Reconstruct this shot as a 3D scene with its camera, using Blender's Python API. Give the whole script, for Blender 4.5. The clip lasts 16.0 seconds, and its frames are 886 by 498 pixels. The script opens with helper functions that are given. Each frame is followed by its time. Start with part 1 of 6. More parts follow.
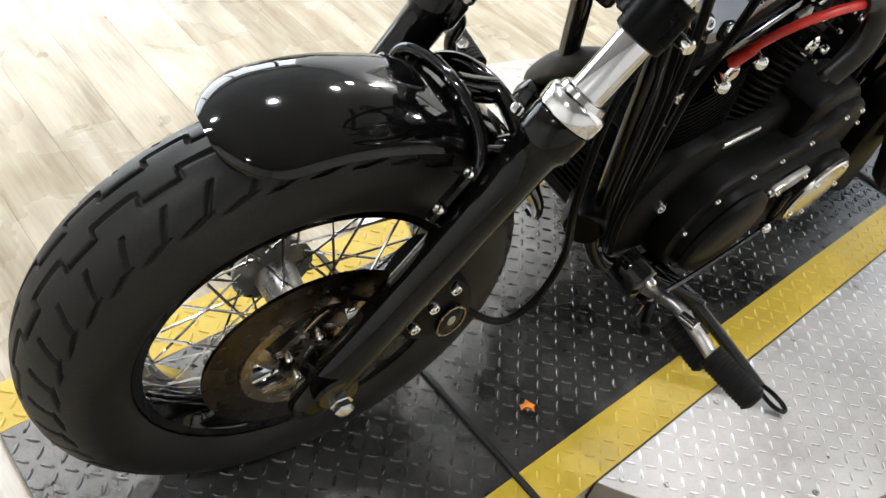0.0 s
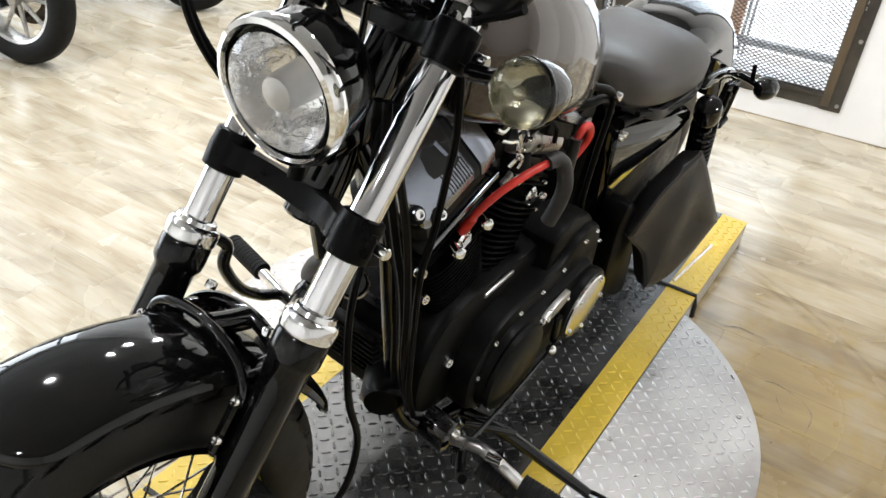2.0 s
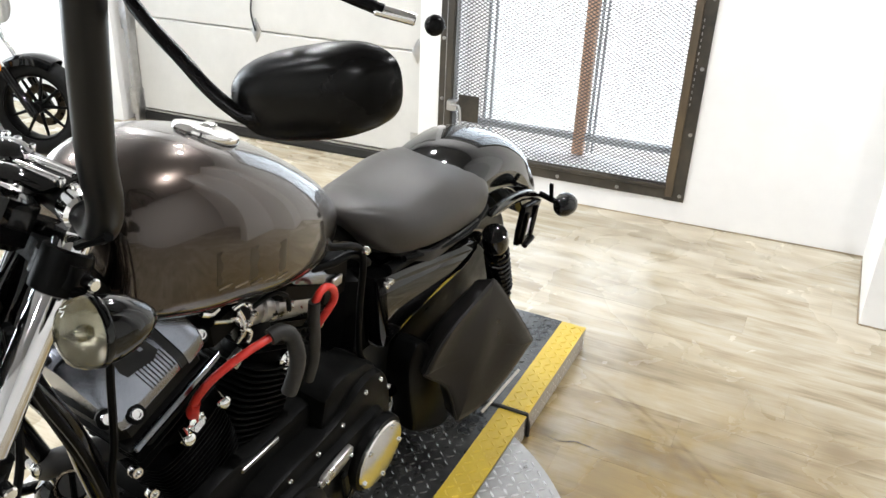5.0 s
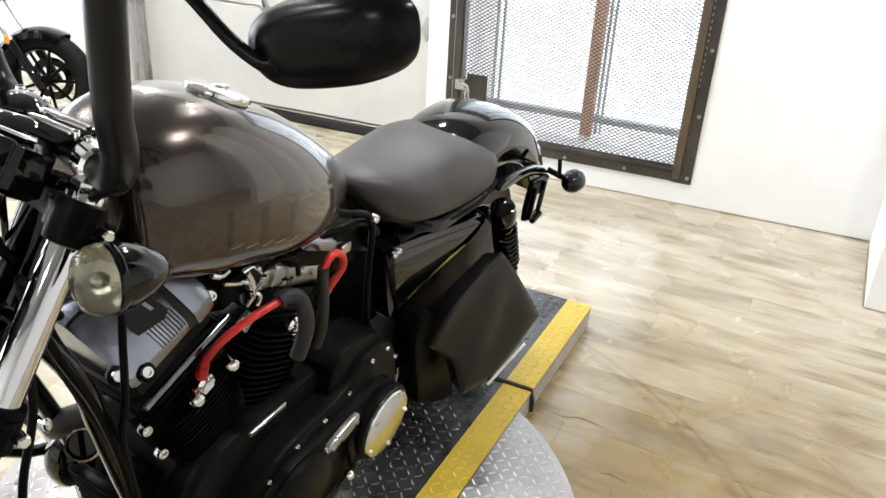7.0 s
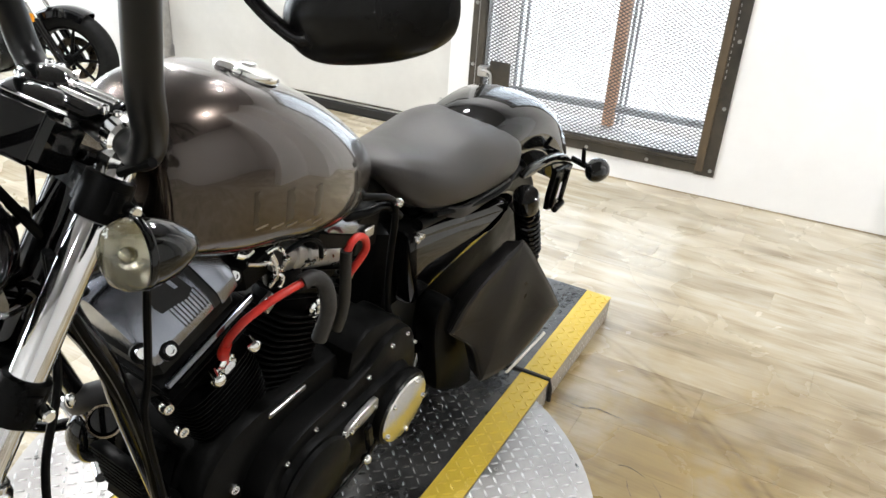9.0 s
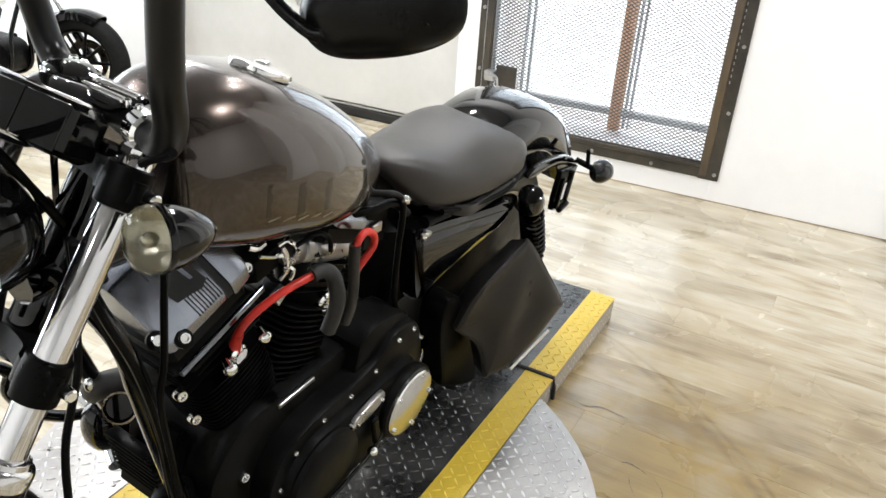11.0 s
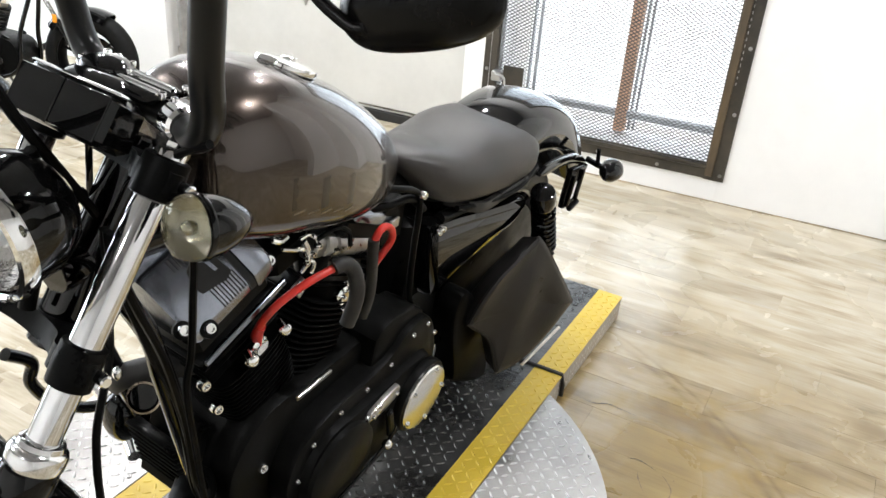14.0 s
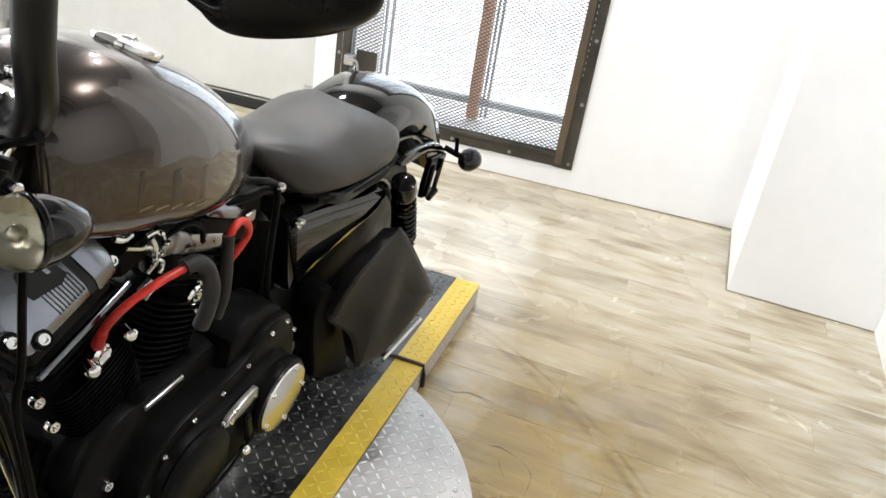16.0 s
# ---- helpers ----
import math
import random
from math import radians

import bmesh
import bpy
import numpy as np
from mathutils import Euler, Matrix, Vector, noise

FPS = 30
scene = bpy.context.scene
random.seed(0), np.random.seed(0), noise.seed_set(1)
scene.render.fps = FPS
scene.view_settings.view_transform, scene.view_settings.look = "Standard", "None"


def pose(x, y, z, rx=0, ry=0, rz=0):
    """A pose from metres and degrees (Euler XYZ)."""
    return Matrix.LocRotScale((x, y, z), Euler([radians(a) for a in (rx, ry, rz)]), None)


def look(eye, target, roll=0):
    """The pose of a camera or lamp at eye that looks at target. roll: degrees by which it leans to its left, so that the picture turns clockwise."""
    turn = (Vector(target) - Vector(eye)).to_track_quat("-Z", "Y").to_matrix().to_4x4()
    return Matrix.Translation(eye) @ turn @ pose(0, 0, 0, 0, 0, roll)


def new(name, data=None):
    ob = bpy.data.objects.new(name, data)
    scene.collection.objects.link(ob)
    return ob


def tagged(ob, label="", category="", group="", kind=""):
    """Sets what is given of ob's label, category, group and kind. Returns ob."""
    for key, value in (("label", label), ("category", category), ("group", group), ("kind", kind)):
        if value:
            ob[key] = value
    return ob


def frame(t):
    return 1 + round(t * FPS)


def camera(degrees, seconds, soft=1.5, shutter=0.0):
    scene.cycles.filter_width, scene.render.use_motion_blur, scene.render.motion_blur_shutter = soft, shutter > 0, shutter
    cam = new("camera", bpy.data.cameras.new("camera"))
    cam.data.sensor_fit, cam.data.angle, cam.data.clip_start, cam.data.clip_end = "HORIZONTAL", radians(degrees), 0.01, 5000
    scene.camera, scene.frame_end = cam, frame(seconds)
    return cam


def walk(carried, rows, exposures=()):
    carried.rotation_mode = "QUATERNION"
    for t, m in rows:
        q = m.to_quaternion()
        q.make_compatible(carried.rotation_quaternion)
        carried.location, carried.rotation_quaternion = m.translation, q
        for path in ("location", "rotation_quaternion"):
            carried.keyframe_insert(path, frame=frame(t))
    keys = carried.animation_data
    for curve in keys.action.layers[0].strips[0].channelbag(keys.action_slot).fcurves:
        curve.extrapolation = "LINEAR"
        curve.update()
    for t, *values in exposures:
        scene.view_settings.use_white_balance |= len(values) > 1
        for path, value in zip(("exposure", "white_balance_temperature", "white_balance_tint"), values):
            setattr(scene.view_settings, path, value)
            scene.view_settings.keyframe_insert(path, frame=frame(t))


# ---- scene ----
cam = camera(57.5, 16.0)
PATH = [
    (0, (1.901, 0.557, 1.155), (0.796, -0.344, -0.248), 15.2),
    (0.5, (1.897, 0.564, 1.162), (0.732, -0.313, -0.206), 15.2),
    (1, (1.877, 0.592, 1.193), (0.625, -0.255, -0.116), 11.8),
    (1.5, (1.877, 0.625, 1.234), (0.533, -0.238, 0.032), 8.9),
    (2, (1.866, 0.676, 1.298), (0.403, -0.163, 0.223), 6.2),
    (2.5, (1.796, 0.751, 1.338), (0.3, -0.139, 0.353), 2.6),
    (3, (1.666, 0.919, 1.377), (0.163, -0.062, 0.495), 4.9),
    (3.5, (1.613, 0.966, 1.411), (0.112, -0.01, 0.518), 3.5),
    (4, (1.618, 0.934, 1.421), (0.039, 0.097, 0.523), 1.9),
    (4.2, (1.619, 0.925, 1.423), (0.01, 0.136, 0.534), 2.1),
    (6.3, (1.643, 0.934, 1.411), (0.014, 0.156, 0.548), 2.6),
    (6.5, (1.645, 0.932, 1.407), (0.027, 0.147, 0.533), 3.1),
    (7, (1.643, 0.929, 1.396), (0.038, 0.152, 0.491), 3.2),
    (7.5, (1.64, 0.927, 1.393), (0.042, 0.15, 0.476), 3.2),
    (8, (1.64, 0.922, 1.387), (0.049, 0.153, 0.451), 3.3),
    (8.5, (1.639, 0.921, 1.384), (0.05, 0.149, 0.447), 3.1),
    (9, (1.643, 0.913, 1.385), (0.067, 0.11, 0.453), 4.0),
    (9.5, (1.648, 0.914, 1.386), (0.075, 0.104, 0.453), 4.0),
    (12, (1.705, 0.94, 1.384), (0.129, 0.116, 0.469), 4.2),
    (12.5, (1.716, 0.935, 1.383), (0.143, 0.124, 0.45), 4.0),
    (13, (1.722, 0.937, 1.387), (0.135, 0.132, 0.473), 4.3),
    (13.5, (1.722, 0.93, 1.387), (0.133, 0.122, 0.48), 5.0),
    (14, (1.716, 0.916, 1.383), (0.139, 0.096, 0.465), 4.5),
    (14.5, (1.698, 0.903, 1.375), (0.124, 0.09, 0.446), 4.2),
    (15, (1.668, 0.902, 1.375), (0.039, 0.22, 0.436), 5.8),
    (15.5, (1.67, 0.892, 1.378), (0.005, 0.283, 0.452), 6.6),
    (16, (1.677, 0.872, 1.373), (-0.038, 0.396, 0.46), 9.3),
]
walk(cam, [(t, look(e, g, r)) for t, e, g, r in PATH])

# ---------------------------------------------------------------- world and lamps
world = bpy.data.worlds.new("world")
scene.world = world
world.use_nodes = True
wn = world.node_tree.nodes
sky = wn.new("ShaderNodeTexSky")
sky.sky_type, sky.sun_disc = "NISHITA", False
sky.sun_elevation, sky.sun_rotation = radians(38), radians(200)
world.node_tree.links.new(sky.outputs[0], wn["Background"].inputs[0])
wn["Background"].inputs[1].default_value = 0.12
scene.view_settings.exposure = 0.0

FLOOR_Z = -0.08
CEIL_Z = 2.8
# ceiling spots: x, y, watts
LAMPS = [(3.4, 0.33, 28), (2.3, -1.65, 23), (1.8, -2.05, 22), (0.85, -1.7, 23), (-0.4, -1.85, 22), (-1.05, -2.25, 18), (-1.72, -2.3, 18), (-1.4, -0.62, 18), (-0.97, 0.0, 20), (0.05, 1.45, 35)]
for lx, ly, watts in LAMPS:
    ld = bpy.data.lights.new("ceiling_spot_lamp", "AREA")
    ld.shape, ld.size, ld.energy = "DISK", 0.12, watts
    ld.color = (0.96, 0.973, 1.0)
    lo = new("ceiling_spot_lamp", ld)
    lo.matrix_world = pose(lx, ly, CEIL_Z - 0.075)
# daylight through the gate's doorway
gd = bpy.data.lights.new("doorway_daylight", "AREA")
gd.shape, gd.size, gd.size_y, gd.energy, gd.color = "RECTANGLE", 1.05, 1.95, 14, (0.68, 0.83, 1.0)
gd.spread = radians(150)
go = new("doorway_daylight", gd)
go.matrix_world = look((-2.28, -0.2, 0.95), (0.0, -0.2, 0.75))

# daylight through the shop window
sd = bpy.data.lights.new("shop_window_daylight", "AREA")
sd.shape, sd.size, sd.size_y, sd.energy, sd.color = "RECTANGLE", 4.8, 2.3, 25, (0.76, 0.89, 1.0)
so = new("shop_window_daylight", sd)
so.matrix_world = look((0.4, -5.12, 1.27), (0.4, 0.0, 1.22))

# ---------------------------------------------------------------- materials
def mat(name, base=(0.5, 0.5, 0.5), rough=0.5, spec=0.5, metal=0.0, coat=0.0, coat_rough=0.03, coat_ior=1.5, var=0.0, scale=8.0,
        bump=0.0, bump_scale=60.0, rough_var=0.0, second=None, second_amt=0.5, stretch=(1, 1, 1), rand=0.0, dist=0.003):
    """A principled surface: a base colour broken up at two scales, fine relief and uneven gloss."""
    m = bpy.data.materials.new(name)
    m.use_nodes = True
    nt = m.node_tree
    n, l = nt.nodes, nt.links
    b = n["Principled BSDF"]
    b.inputs["Base Color"].default_value = (*base, 1)
    b.inputs["Roughness"].default_value = rough
    b.inputs["Metallic"].default_value = metal
    b.inputs["Coat Weight"].default_value = coat
    b.inputs["Specular IOR Level"].default_value = spec
    b.inputs["Coat Roughness"].default_value = coat_rough
    b.inputs["Coat IOR"].default_value = coat_ior
    tc = n.new("ShaderNodeTexCoord")
    mp = n.new("ShaderNodeMapping")
    mp.inputs["Scale"].default_value = stretch
    l.new(tc.outputs["Object"], mp.inputs[0])
    if var or second:
        big = n.new("ShaderNodeTexNoise")
        big.inputs["Scale"].default_value, big.inputs["Detail"].default_value = scale, 8
        l.new(mp.outputs[0], big.inputs["Vector"])
        fine = n.new("ShaderNodeTexNoise")
        fine.inputs["Scale"].default_value, fine.inputs["Detail"].default_value = scale * 7, 6
        l.new(mp.outputs[0], fine.inputs["Vector"])
        add = n.new("ShaderNodeMath")
        add.operation = "MULTIPLY_ADD"
        add.inputs[1].default_value = 0.4
        l.new(fine.outputs[0], add.inputs[0])
        l.new(big.outputs[0], add.inputs[2])
        ramp = n.new("ShaderNodeMapRange")
        ramp.inputs[1].default_value, ramp.inputs[2].default_value = 0.45, 0.95
        l.new(add.outputs[0], ramp.inputs[0])
        mix = n.new("ShaderNodeMix")
        mix.data_type = "RGBA"
        lo = tuple(max(0, c * (1 - var)) for c in base)
        hi = second if second else tuple(min(1, c * (1 + var)) for c in base)
        mix.inputs[6].default_value = (*lo, 1)
        mix.inputs[7].default_value = (*hi, 1)
        amt = n.new("ShaderNodeMath")
        amt.operation = "MULTIPLY"
        amt.inputs[1].default_value = second_amt if second else 1.0
        l.new(ramp.outputs[0], amt.inputs[0])
        l.new(amt.outputs[0], mix.inputs[0])
        col = mix.outputs[2]
        if rand:
            oi = n.new("ShaderNodeObjectInfo")
            mr = n.new("ShaderNodeMapRange")
            mr.inputs[3].default_value, mr.inputs[4].default_value = 1 - rand, 1 + rand
            l.new(oi.outputs["Random"], mr.inputs[0])
            hs = n.new("ShaderNodeHueSaturation")
            l.new(mr.outputs[0], hs.inputs["Value"])
            l.new(col, hs.inputs["Color"])
            col = hs.outputs[0]
        l.new(col, b.inputs["Base Color"])
        if rough_var:
            rr = n.new("ShaderNodeMapRange")
            rr.inputs[3].default_value = max(0.02, rough - rough_var)
            rr.inputs[4].default_value = min(1, rough + rough_var)
            l.new(ramp.outputs[0], rr.inputs[0])
            l.new(rr.outputs[0], b.inputs["Roughness"])
    if bump:
        bn = n.new("ShaderNodeTexNoise")
        bn.inputs["Scale"].default_value, bn.inputs["Detail"].default_value = bump_scale, 5
        l.new(mp.outputs[0], bn.inputs["Vector"])
        bp = n.new("ShaderNodeBump")
        bp.inputs["Strength"].default_value, bp.inputs["Distance"].default_value = bump, dist
        l.new(bn.outputs[0], bp.inputs["Height"])
        l.new(bp.outputs[0], b.inputs["Normal"])
    return m


def glow(name, color, strength):
    m = bpy.data.materials.new(name)
    m.use_nodes = True
    b = m.node_tree.nodes["Principled BSDF"]
    b.inputs["Base Color"].default_value = (*color, 1)
    b.inputs["Emission Color"].default_value = (*color, 1)
    b.inputs["Emission Strength"].default_value = strength
    return m


def clear(name, color=(1, 1, 1), rough=0.02):
    m = bpy.data.materials.new(name)
    m.use_nodes = True
    b = m.node_tree.nodes["Principled BSDF"]
    b.inputs["Base Color"].default_value = (*color, 1)
    b.inputs["Roughness"].default_value = rough
    b.inputs["Transmission Weight"].default_value = 1
    b.inputs["IOR"].default_value = 1.35
    return m


def plank_material():
    """Oak-print vinyl: streaky grain along y, shifted from plank to plank, brown grime round the turntable."""
    m = bpy.data.materials.new("oak_vinyl_plank")
    m.use_nodes = True
    nt = m.node_tree
    n, l = nt.nodes, nt.links
    b = n["Principled BSDF"]
    geo = n.new("ShaderNodeNewGeometry")
    oi = n.new("ShaderNodeObjectInfo")
    shift = n.new("ShaderNodeVectorMath")
    shift.operation = "MULTIPLY_ADD"
    shift.inputs[1].default_value = (37.0, 23.0, 11.0)
    l.new(oi.outputs["Random"], shift.inputs[0])
    l.new(geo.outputs["Position"], shift.inputs[2])

    def noise(stretch, scale, detail, src, dist=0.0):
        mp = n.new("ShaderNodeMapping")
        mp.inputs["Scale"].default_value = stretch
        l.new(src, mp.inputs[0])
        t = n.new("ShaderNodeTexNoise")
        t.inputs["Scale"].default_value, t.inputs["Detail"].default_value = scale, detail
        t.inputs["Distortion"].default_value = dist
        l.new(mp.outputs[0], t.inputs["Vector"])
        return t.outputs[0]

    def ranged(src, a, b0, c, d):
        r = n.new("ShaderNodeMapRange")
        for i, v in zip((1, 2, 3, 4), (a, b0, c, d)):
            r.inputs[i].default_value = v
        l.new(src, r.inputs[0])
        return r.outputs[0]

    def mixed(mode, fac, a, b0):
        x = n.new("ShaderNodeMix")
        x.data_type, x.blend_type = "RGBA", mode
        for sock, v in ((0, fac), (6, a), (7, b0)):
            if isinstance(v, (float, int)):
                x.inputs[sock].default_value = v
            elif isinstance(v, tuple):
                x.inputs[sock].default_value = (*v, 1)
            else:
                l.new(v, x.inputs[sock])
        return x.outputs[2]

    streak = noise((11.0, 2.4, 1.0), 1.6, 9, shift.outputs[0], 0.35)
    grain = noise((70.0, 3.0, 1.0), 2.0, 6, shift.outputs[0])
    cloud = noise((1.0, 1.0, 1.0), 3.0, 8, geo.outputs["Position"], 0.8)
    tone = n.new("ShaderNodeMath")
    tone.operation = "MULTIPLY_ADD"
    tone.inputs[1].default_value = 0.35
    l.new(grain, tone.inputs[0])
    broad = noise((4.5, 0.9, 1.0), 1.6, 5, shift.outputs[0], 0.5)
    coarse = n.new("ShaderNodeMath")
    coarse.operation = "MULTIPLY_ADD"
    coarse.inputs[1].default_value = 0.45
    l.new(ranged(broad, 0.0, 1.0, -0.5, 0.5), coarse.inputs[0])
    l.new(streak, coarse.inputs[2])
    l.new(coarse.outputs[0], tone.inputs[2])
    ramp = n.new("ShaderNodeValToRGB")
    ramp.color_ramp.elements[0].position, ramp.color_ramp.elements[0].color = 0.44, (0.278, 0.224, 0.146, 1)
    ramp.color_ramp.elements[1].position, ramp.color_ramp.elements[1].color = 0.93, (0.565, 0.524, 0.432, 1)
    mid = ramp.color_ramp.elements.new(0.68)
    mid.color = (0.452, 0.397, 0.291, 1)
    l.new(tone.outputs[0], ramp.inputs[0])
    tint = n.new("ShaderNodeHueSaturation")
    l.new(ranged(oi.outputs["Random"], 0, 1, 0.93, 1.06), tint.inputs["Value"])
    l.new(ramp.outputs[0], tint.inputs["Color"])
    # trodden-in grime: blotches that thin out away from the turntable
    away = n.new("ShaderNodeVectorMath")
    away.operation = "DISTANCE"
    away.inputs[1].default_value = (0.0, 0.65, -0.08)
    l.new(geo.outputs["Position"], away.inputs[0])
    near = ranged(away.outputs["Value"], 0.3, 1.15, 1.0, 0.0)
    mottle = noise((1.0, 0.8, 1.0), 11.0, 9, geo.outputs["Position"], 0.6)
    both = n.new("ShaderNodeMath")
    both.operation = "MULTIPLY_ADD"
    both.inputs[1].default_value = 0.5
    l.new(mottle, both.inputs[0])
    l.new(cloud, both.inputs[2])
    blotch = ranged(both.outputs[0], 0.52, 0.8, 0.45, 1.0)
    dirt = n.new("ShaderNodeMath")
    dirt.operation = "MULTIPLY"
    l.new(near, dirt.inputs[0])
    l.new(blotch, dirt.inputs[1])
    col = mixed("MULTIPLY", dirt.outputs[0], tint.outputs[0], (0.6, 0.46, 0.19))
    col = mixed("MULTIPLY", ranged(cloud, 0.3, 0.7, 0.35, 0.0), col, (0.8, 0.75, 0.66))
    # rubbed-in double tyre track curving off the ramp
    turn = n.new("ShaderNodeVectorMath")
    turn.operation = "DISTANCE"
    turn.inputs[1].default_value = (0.997, -0.386, -0.08)
    l.new(geo.outputs["Position"], turn.inputs[0])
    fade = ranged(away.outputs["Value"], 0.55, 0.8, 0.75, 0.0)
    for rad, wide in ((1.748, 0.022), (1.784, 0.012)):
        off = n.new("ShaderNodeMath")
        off.operation = "SUBTRACT"
        off.inputs[1].default_value = rad
        l.new(turn.outputs["Value"], off.inputs[0])
        mag = n.new("ShaderNodeMath")
        mag.operation = "ABSOLUTE"
        l.new(off.outputs[0], mag.inputs[0])
        band = n.new("ShaderNodeMath")
        band.operation = "MULTIPLY"
        l.new(ranged(mag.outputs[0], 0.0, wide, 1.0, 0.0), band.inputs[0])
        l.new(fade, band.inputs[1])
        worn = n.new("ShaderNodeMath")
        worn.operation = "MULTIPLY"
        l.new(band.outputs[0], worn.inputs[0])
        l.new(ranged(mottle, 0.35, 0.6, 0.35, 1.0), worn.inputs[1])
        col = mixed("MULTIPLY", worn.outputs[0], col, (0.58, 0.52, 0.42))
    l.new(col, b.inputs["Base Color"])
    l.new(ranged(cloud, 0.3, 0.7, 0.2, 0.32), b.inputs["Roughness"])
    b.inputs["Specular IOR Level"].default_value = 0.85
    bp = n.new("ShaderNodeBump")
    bp.inputs["Strength"].default_value, bp.inputs["Distance"].default_value = 0.04, 0.001
    l.new(grain, bp.inputs["Height"])
    l.new(bp.outputs[0], b.inputs["Normal"])
    return m


FORKBLACK = mat("gloss_black_fork_paint", (0.002, 0.002, 0.002), 0.12, 0.1, coat=0.4, coat_rough=0.03, var=0.3, scale=12)
GLOSS = mat("gloss_black_paint", (0.0025, 0.0025, 0.0025), 0.08, 0.1, coat=0.68, coat_rough=0.02, var=0.3, scale=12)
SATIN = mat("satin_black_powder_coat", (0.003, 0.003, 0.0029), 0.34, 0.06, var=0.5, scale=25, bump=0.2, bump_scale=420, rough_var=0.1, dist=0.001)
BARBLACK = mat("semi_gloss_black_bar_coating", (0.005, 0.005, 0.0052), 0.28, 0.3, var=0.12, scale=20)
WRINKLE = mat("wrinkle_black_paint", (0.0055, 0.0055, 0.0052), 0.38, 0.07, var=0.5, scale=18, bump=0.4, bump_scale=300, rough_var=0.1, dist=0.001)
RUBBER = mat("tyre_rubber", (0.0125, 0.0124, 0.012), 0.48, 0.28, var=0.5, scale=7, bump=0.3, bump_scale=200, rough_var=0.16, dist=0.001)
PLASTIC = mat("black_plastic", (0.004, 0.0038, 0.0036), 0.26, 0.12, var=0.3, scale=20, bump=0.08, bump_scale=380, dist=0.001)
GREYPLASTIC = mat("grey_black_plastic", (0.022, 0.022, 0.022), 0.42, 0.4, var=0.25, scale=20, bump=0.1, bump_scale=300, dist=0.001)
HOSE = mat("black_hose", (0.003, 0.003, 0.003), 0.4, 0.07, var=0.3, scale=40)
EXHAUST = mat("matt_black_exhaust_coating", (0.03, 0.029, 0.028), 0.55, 0.3, var=0.3, scale=14, bump=0.15, bump_scale=200)
DULLHOSE = mat("grey_weathered_rubber_hose", (0.024, 0.0225, 0.021), 0.5, 0.35, var=0.35, scale=25, bump=0.15, bump_scale=150)
CHROME = mat("chrome", (0.88, 0.88, 0.87), 0.07, metal=1.0, var=0.04, scale=14)
FORKTUBE = mat("hard_chrome_fork_tube", (0.76, 0.76, 0.77), 0.06, metal=1.0)
COLLAR = mat("satin_chrome_collar", (0.78, 0.78, 0.78), 0.15, metal=1.0)
STEEL = mat("dull_steel", (0.45, 0.44, 0.42), 0.34, metal=1.0, var=0.25, scale=30, rough_var=0.12)
ROTOR = mat("brake_rotor_steel", (0.058, 0.047, 0.034), 0.28, metal=1.0, var=0.3, scale=24, rough_var=0.1, stretch=(1, 0.2, 1))
ROCKER = mat("silver_engine_paint", (0.3, 0.32, 0.37), 0.22, metal=1.0, var=0.1, scale=30, bump=0.15, bump_scale=500, dist=0.001)
CARRIER = mat("tan_rotor_carrier", (0.36, 0.3, 0.23), 0.25, metal=1.0, var=0.2, scale=25, rough_var=0.08)
POLISH = mat("polished_aluminium", (0.8, 0.79, 0.76), 0.18, metal=1.0, var=0.08, scale=25, rough_var=0.06)
FINS = mat("black_cylinder_fins", (0.0025, 0.0025, 0.0024), 0.36, 0.03, var=0.4, scale=30, bump=0.2, bump_scale=300, dist=0.001)
TANKPAINT = mat("grey_brown_metallic_paint", (0.06, 0.0465, 0.039), 0.25, metal=0.92, coat=1.0, coat_rough=0.012, coat_ior=1.52, var=0.06, scale=9)
DIMSILVER = mat("dim_silver_lettering", (0.2, 0.175, 0.15), 0.3, metal=0.9, coat=1.0, coat_rough=0.015, var=0.15, scale=30)
DECAL = mat("grey_tank_decal", (0.024, 0.018, 0.015), 0.3, metal=0.9, coat=1.0, coat_rough=0.015, coat_ior=1.5, var=0.1, scale=20)
SEATSKIN = mat("black_seat_vinyl", (0.036, 0.0315, 0.028), 0.44, var=0.3, scale=10, bump=0.3, bump_scale=420, rough_var=0.08, dist=0.0012)
LEATHER = mat("black_leather", (0.009, 0.0082, 0.0077), 0.38, 0.24, var=0.45, scale=9, bump=0.4, bump_scale=260, rough_var=0.12, dist=0.0015)
PALEROD = mat("pale_worn_rod", (0.72, 0.68, 0.6), 0.3, metal=0.6, var=0.2, scale=40)
RED = mat("red_silicone_lead", (0.62, 0.03, 0.02), 0.38, var=0.2, scale=40)
GRIP = mat("ribbed_rubber", (0.008, 0.008, 0.0078), 0.55, 0.12, var=0.3, scale=40)
LENS = clear("clear_lens", (0.97, 0.97, 0.95), 0.03)
SMOKE = clear("smoked_lens", (0.6, 0.595, 0.55), 0.03)
REFLECTOR = mat("headlight_reflector", (0.97, 0.97, 0.98), 0.15, metal=1.0, var=0.03, scale=20, bump=0.55, bump_scale=40, dist=0.008)
INDREFLECTOR = mat("dim_indicator_reflector", (0.5, 0.48, 0.38), 0.14, metal=1.0, var=0.2, scale=60, bump=0.4, bump_scale=90, dist=0.004)
BULB = mat("pale_bulb_shield", (0.55, 0.55, 0.55), 0.3, metal=0.6, var=0.1, scale=30)
AMBER = mat("amber_reflector", (0.8, 0.3, 0.02), 0.2, var=0.1, scale=30)
MIRRORGLASS = mat("mirror_glass", (0.9, 0.9, 0.9), 0.02, metal=1.0)
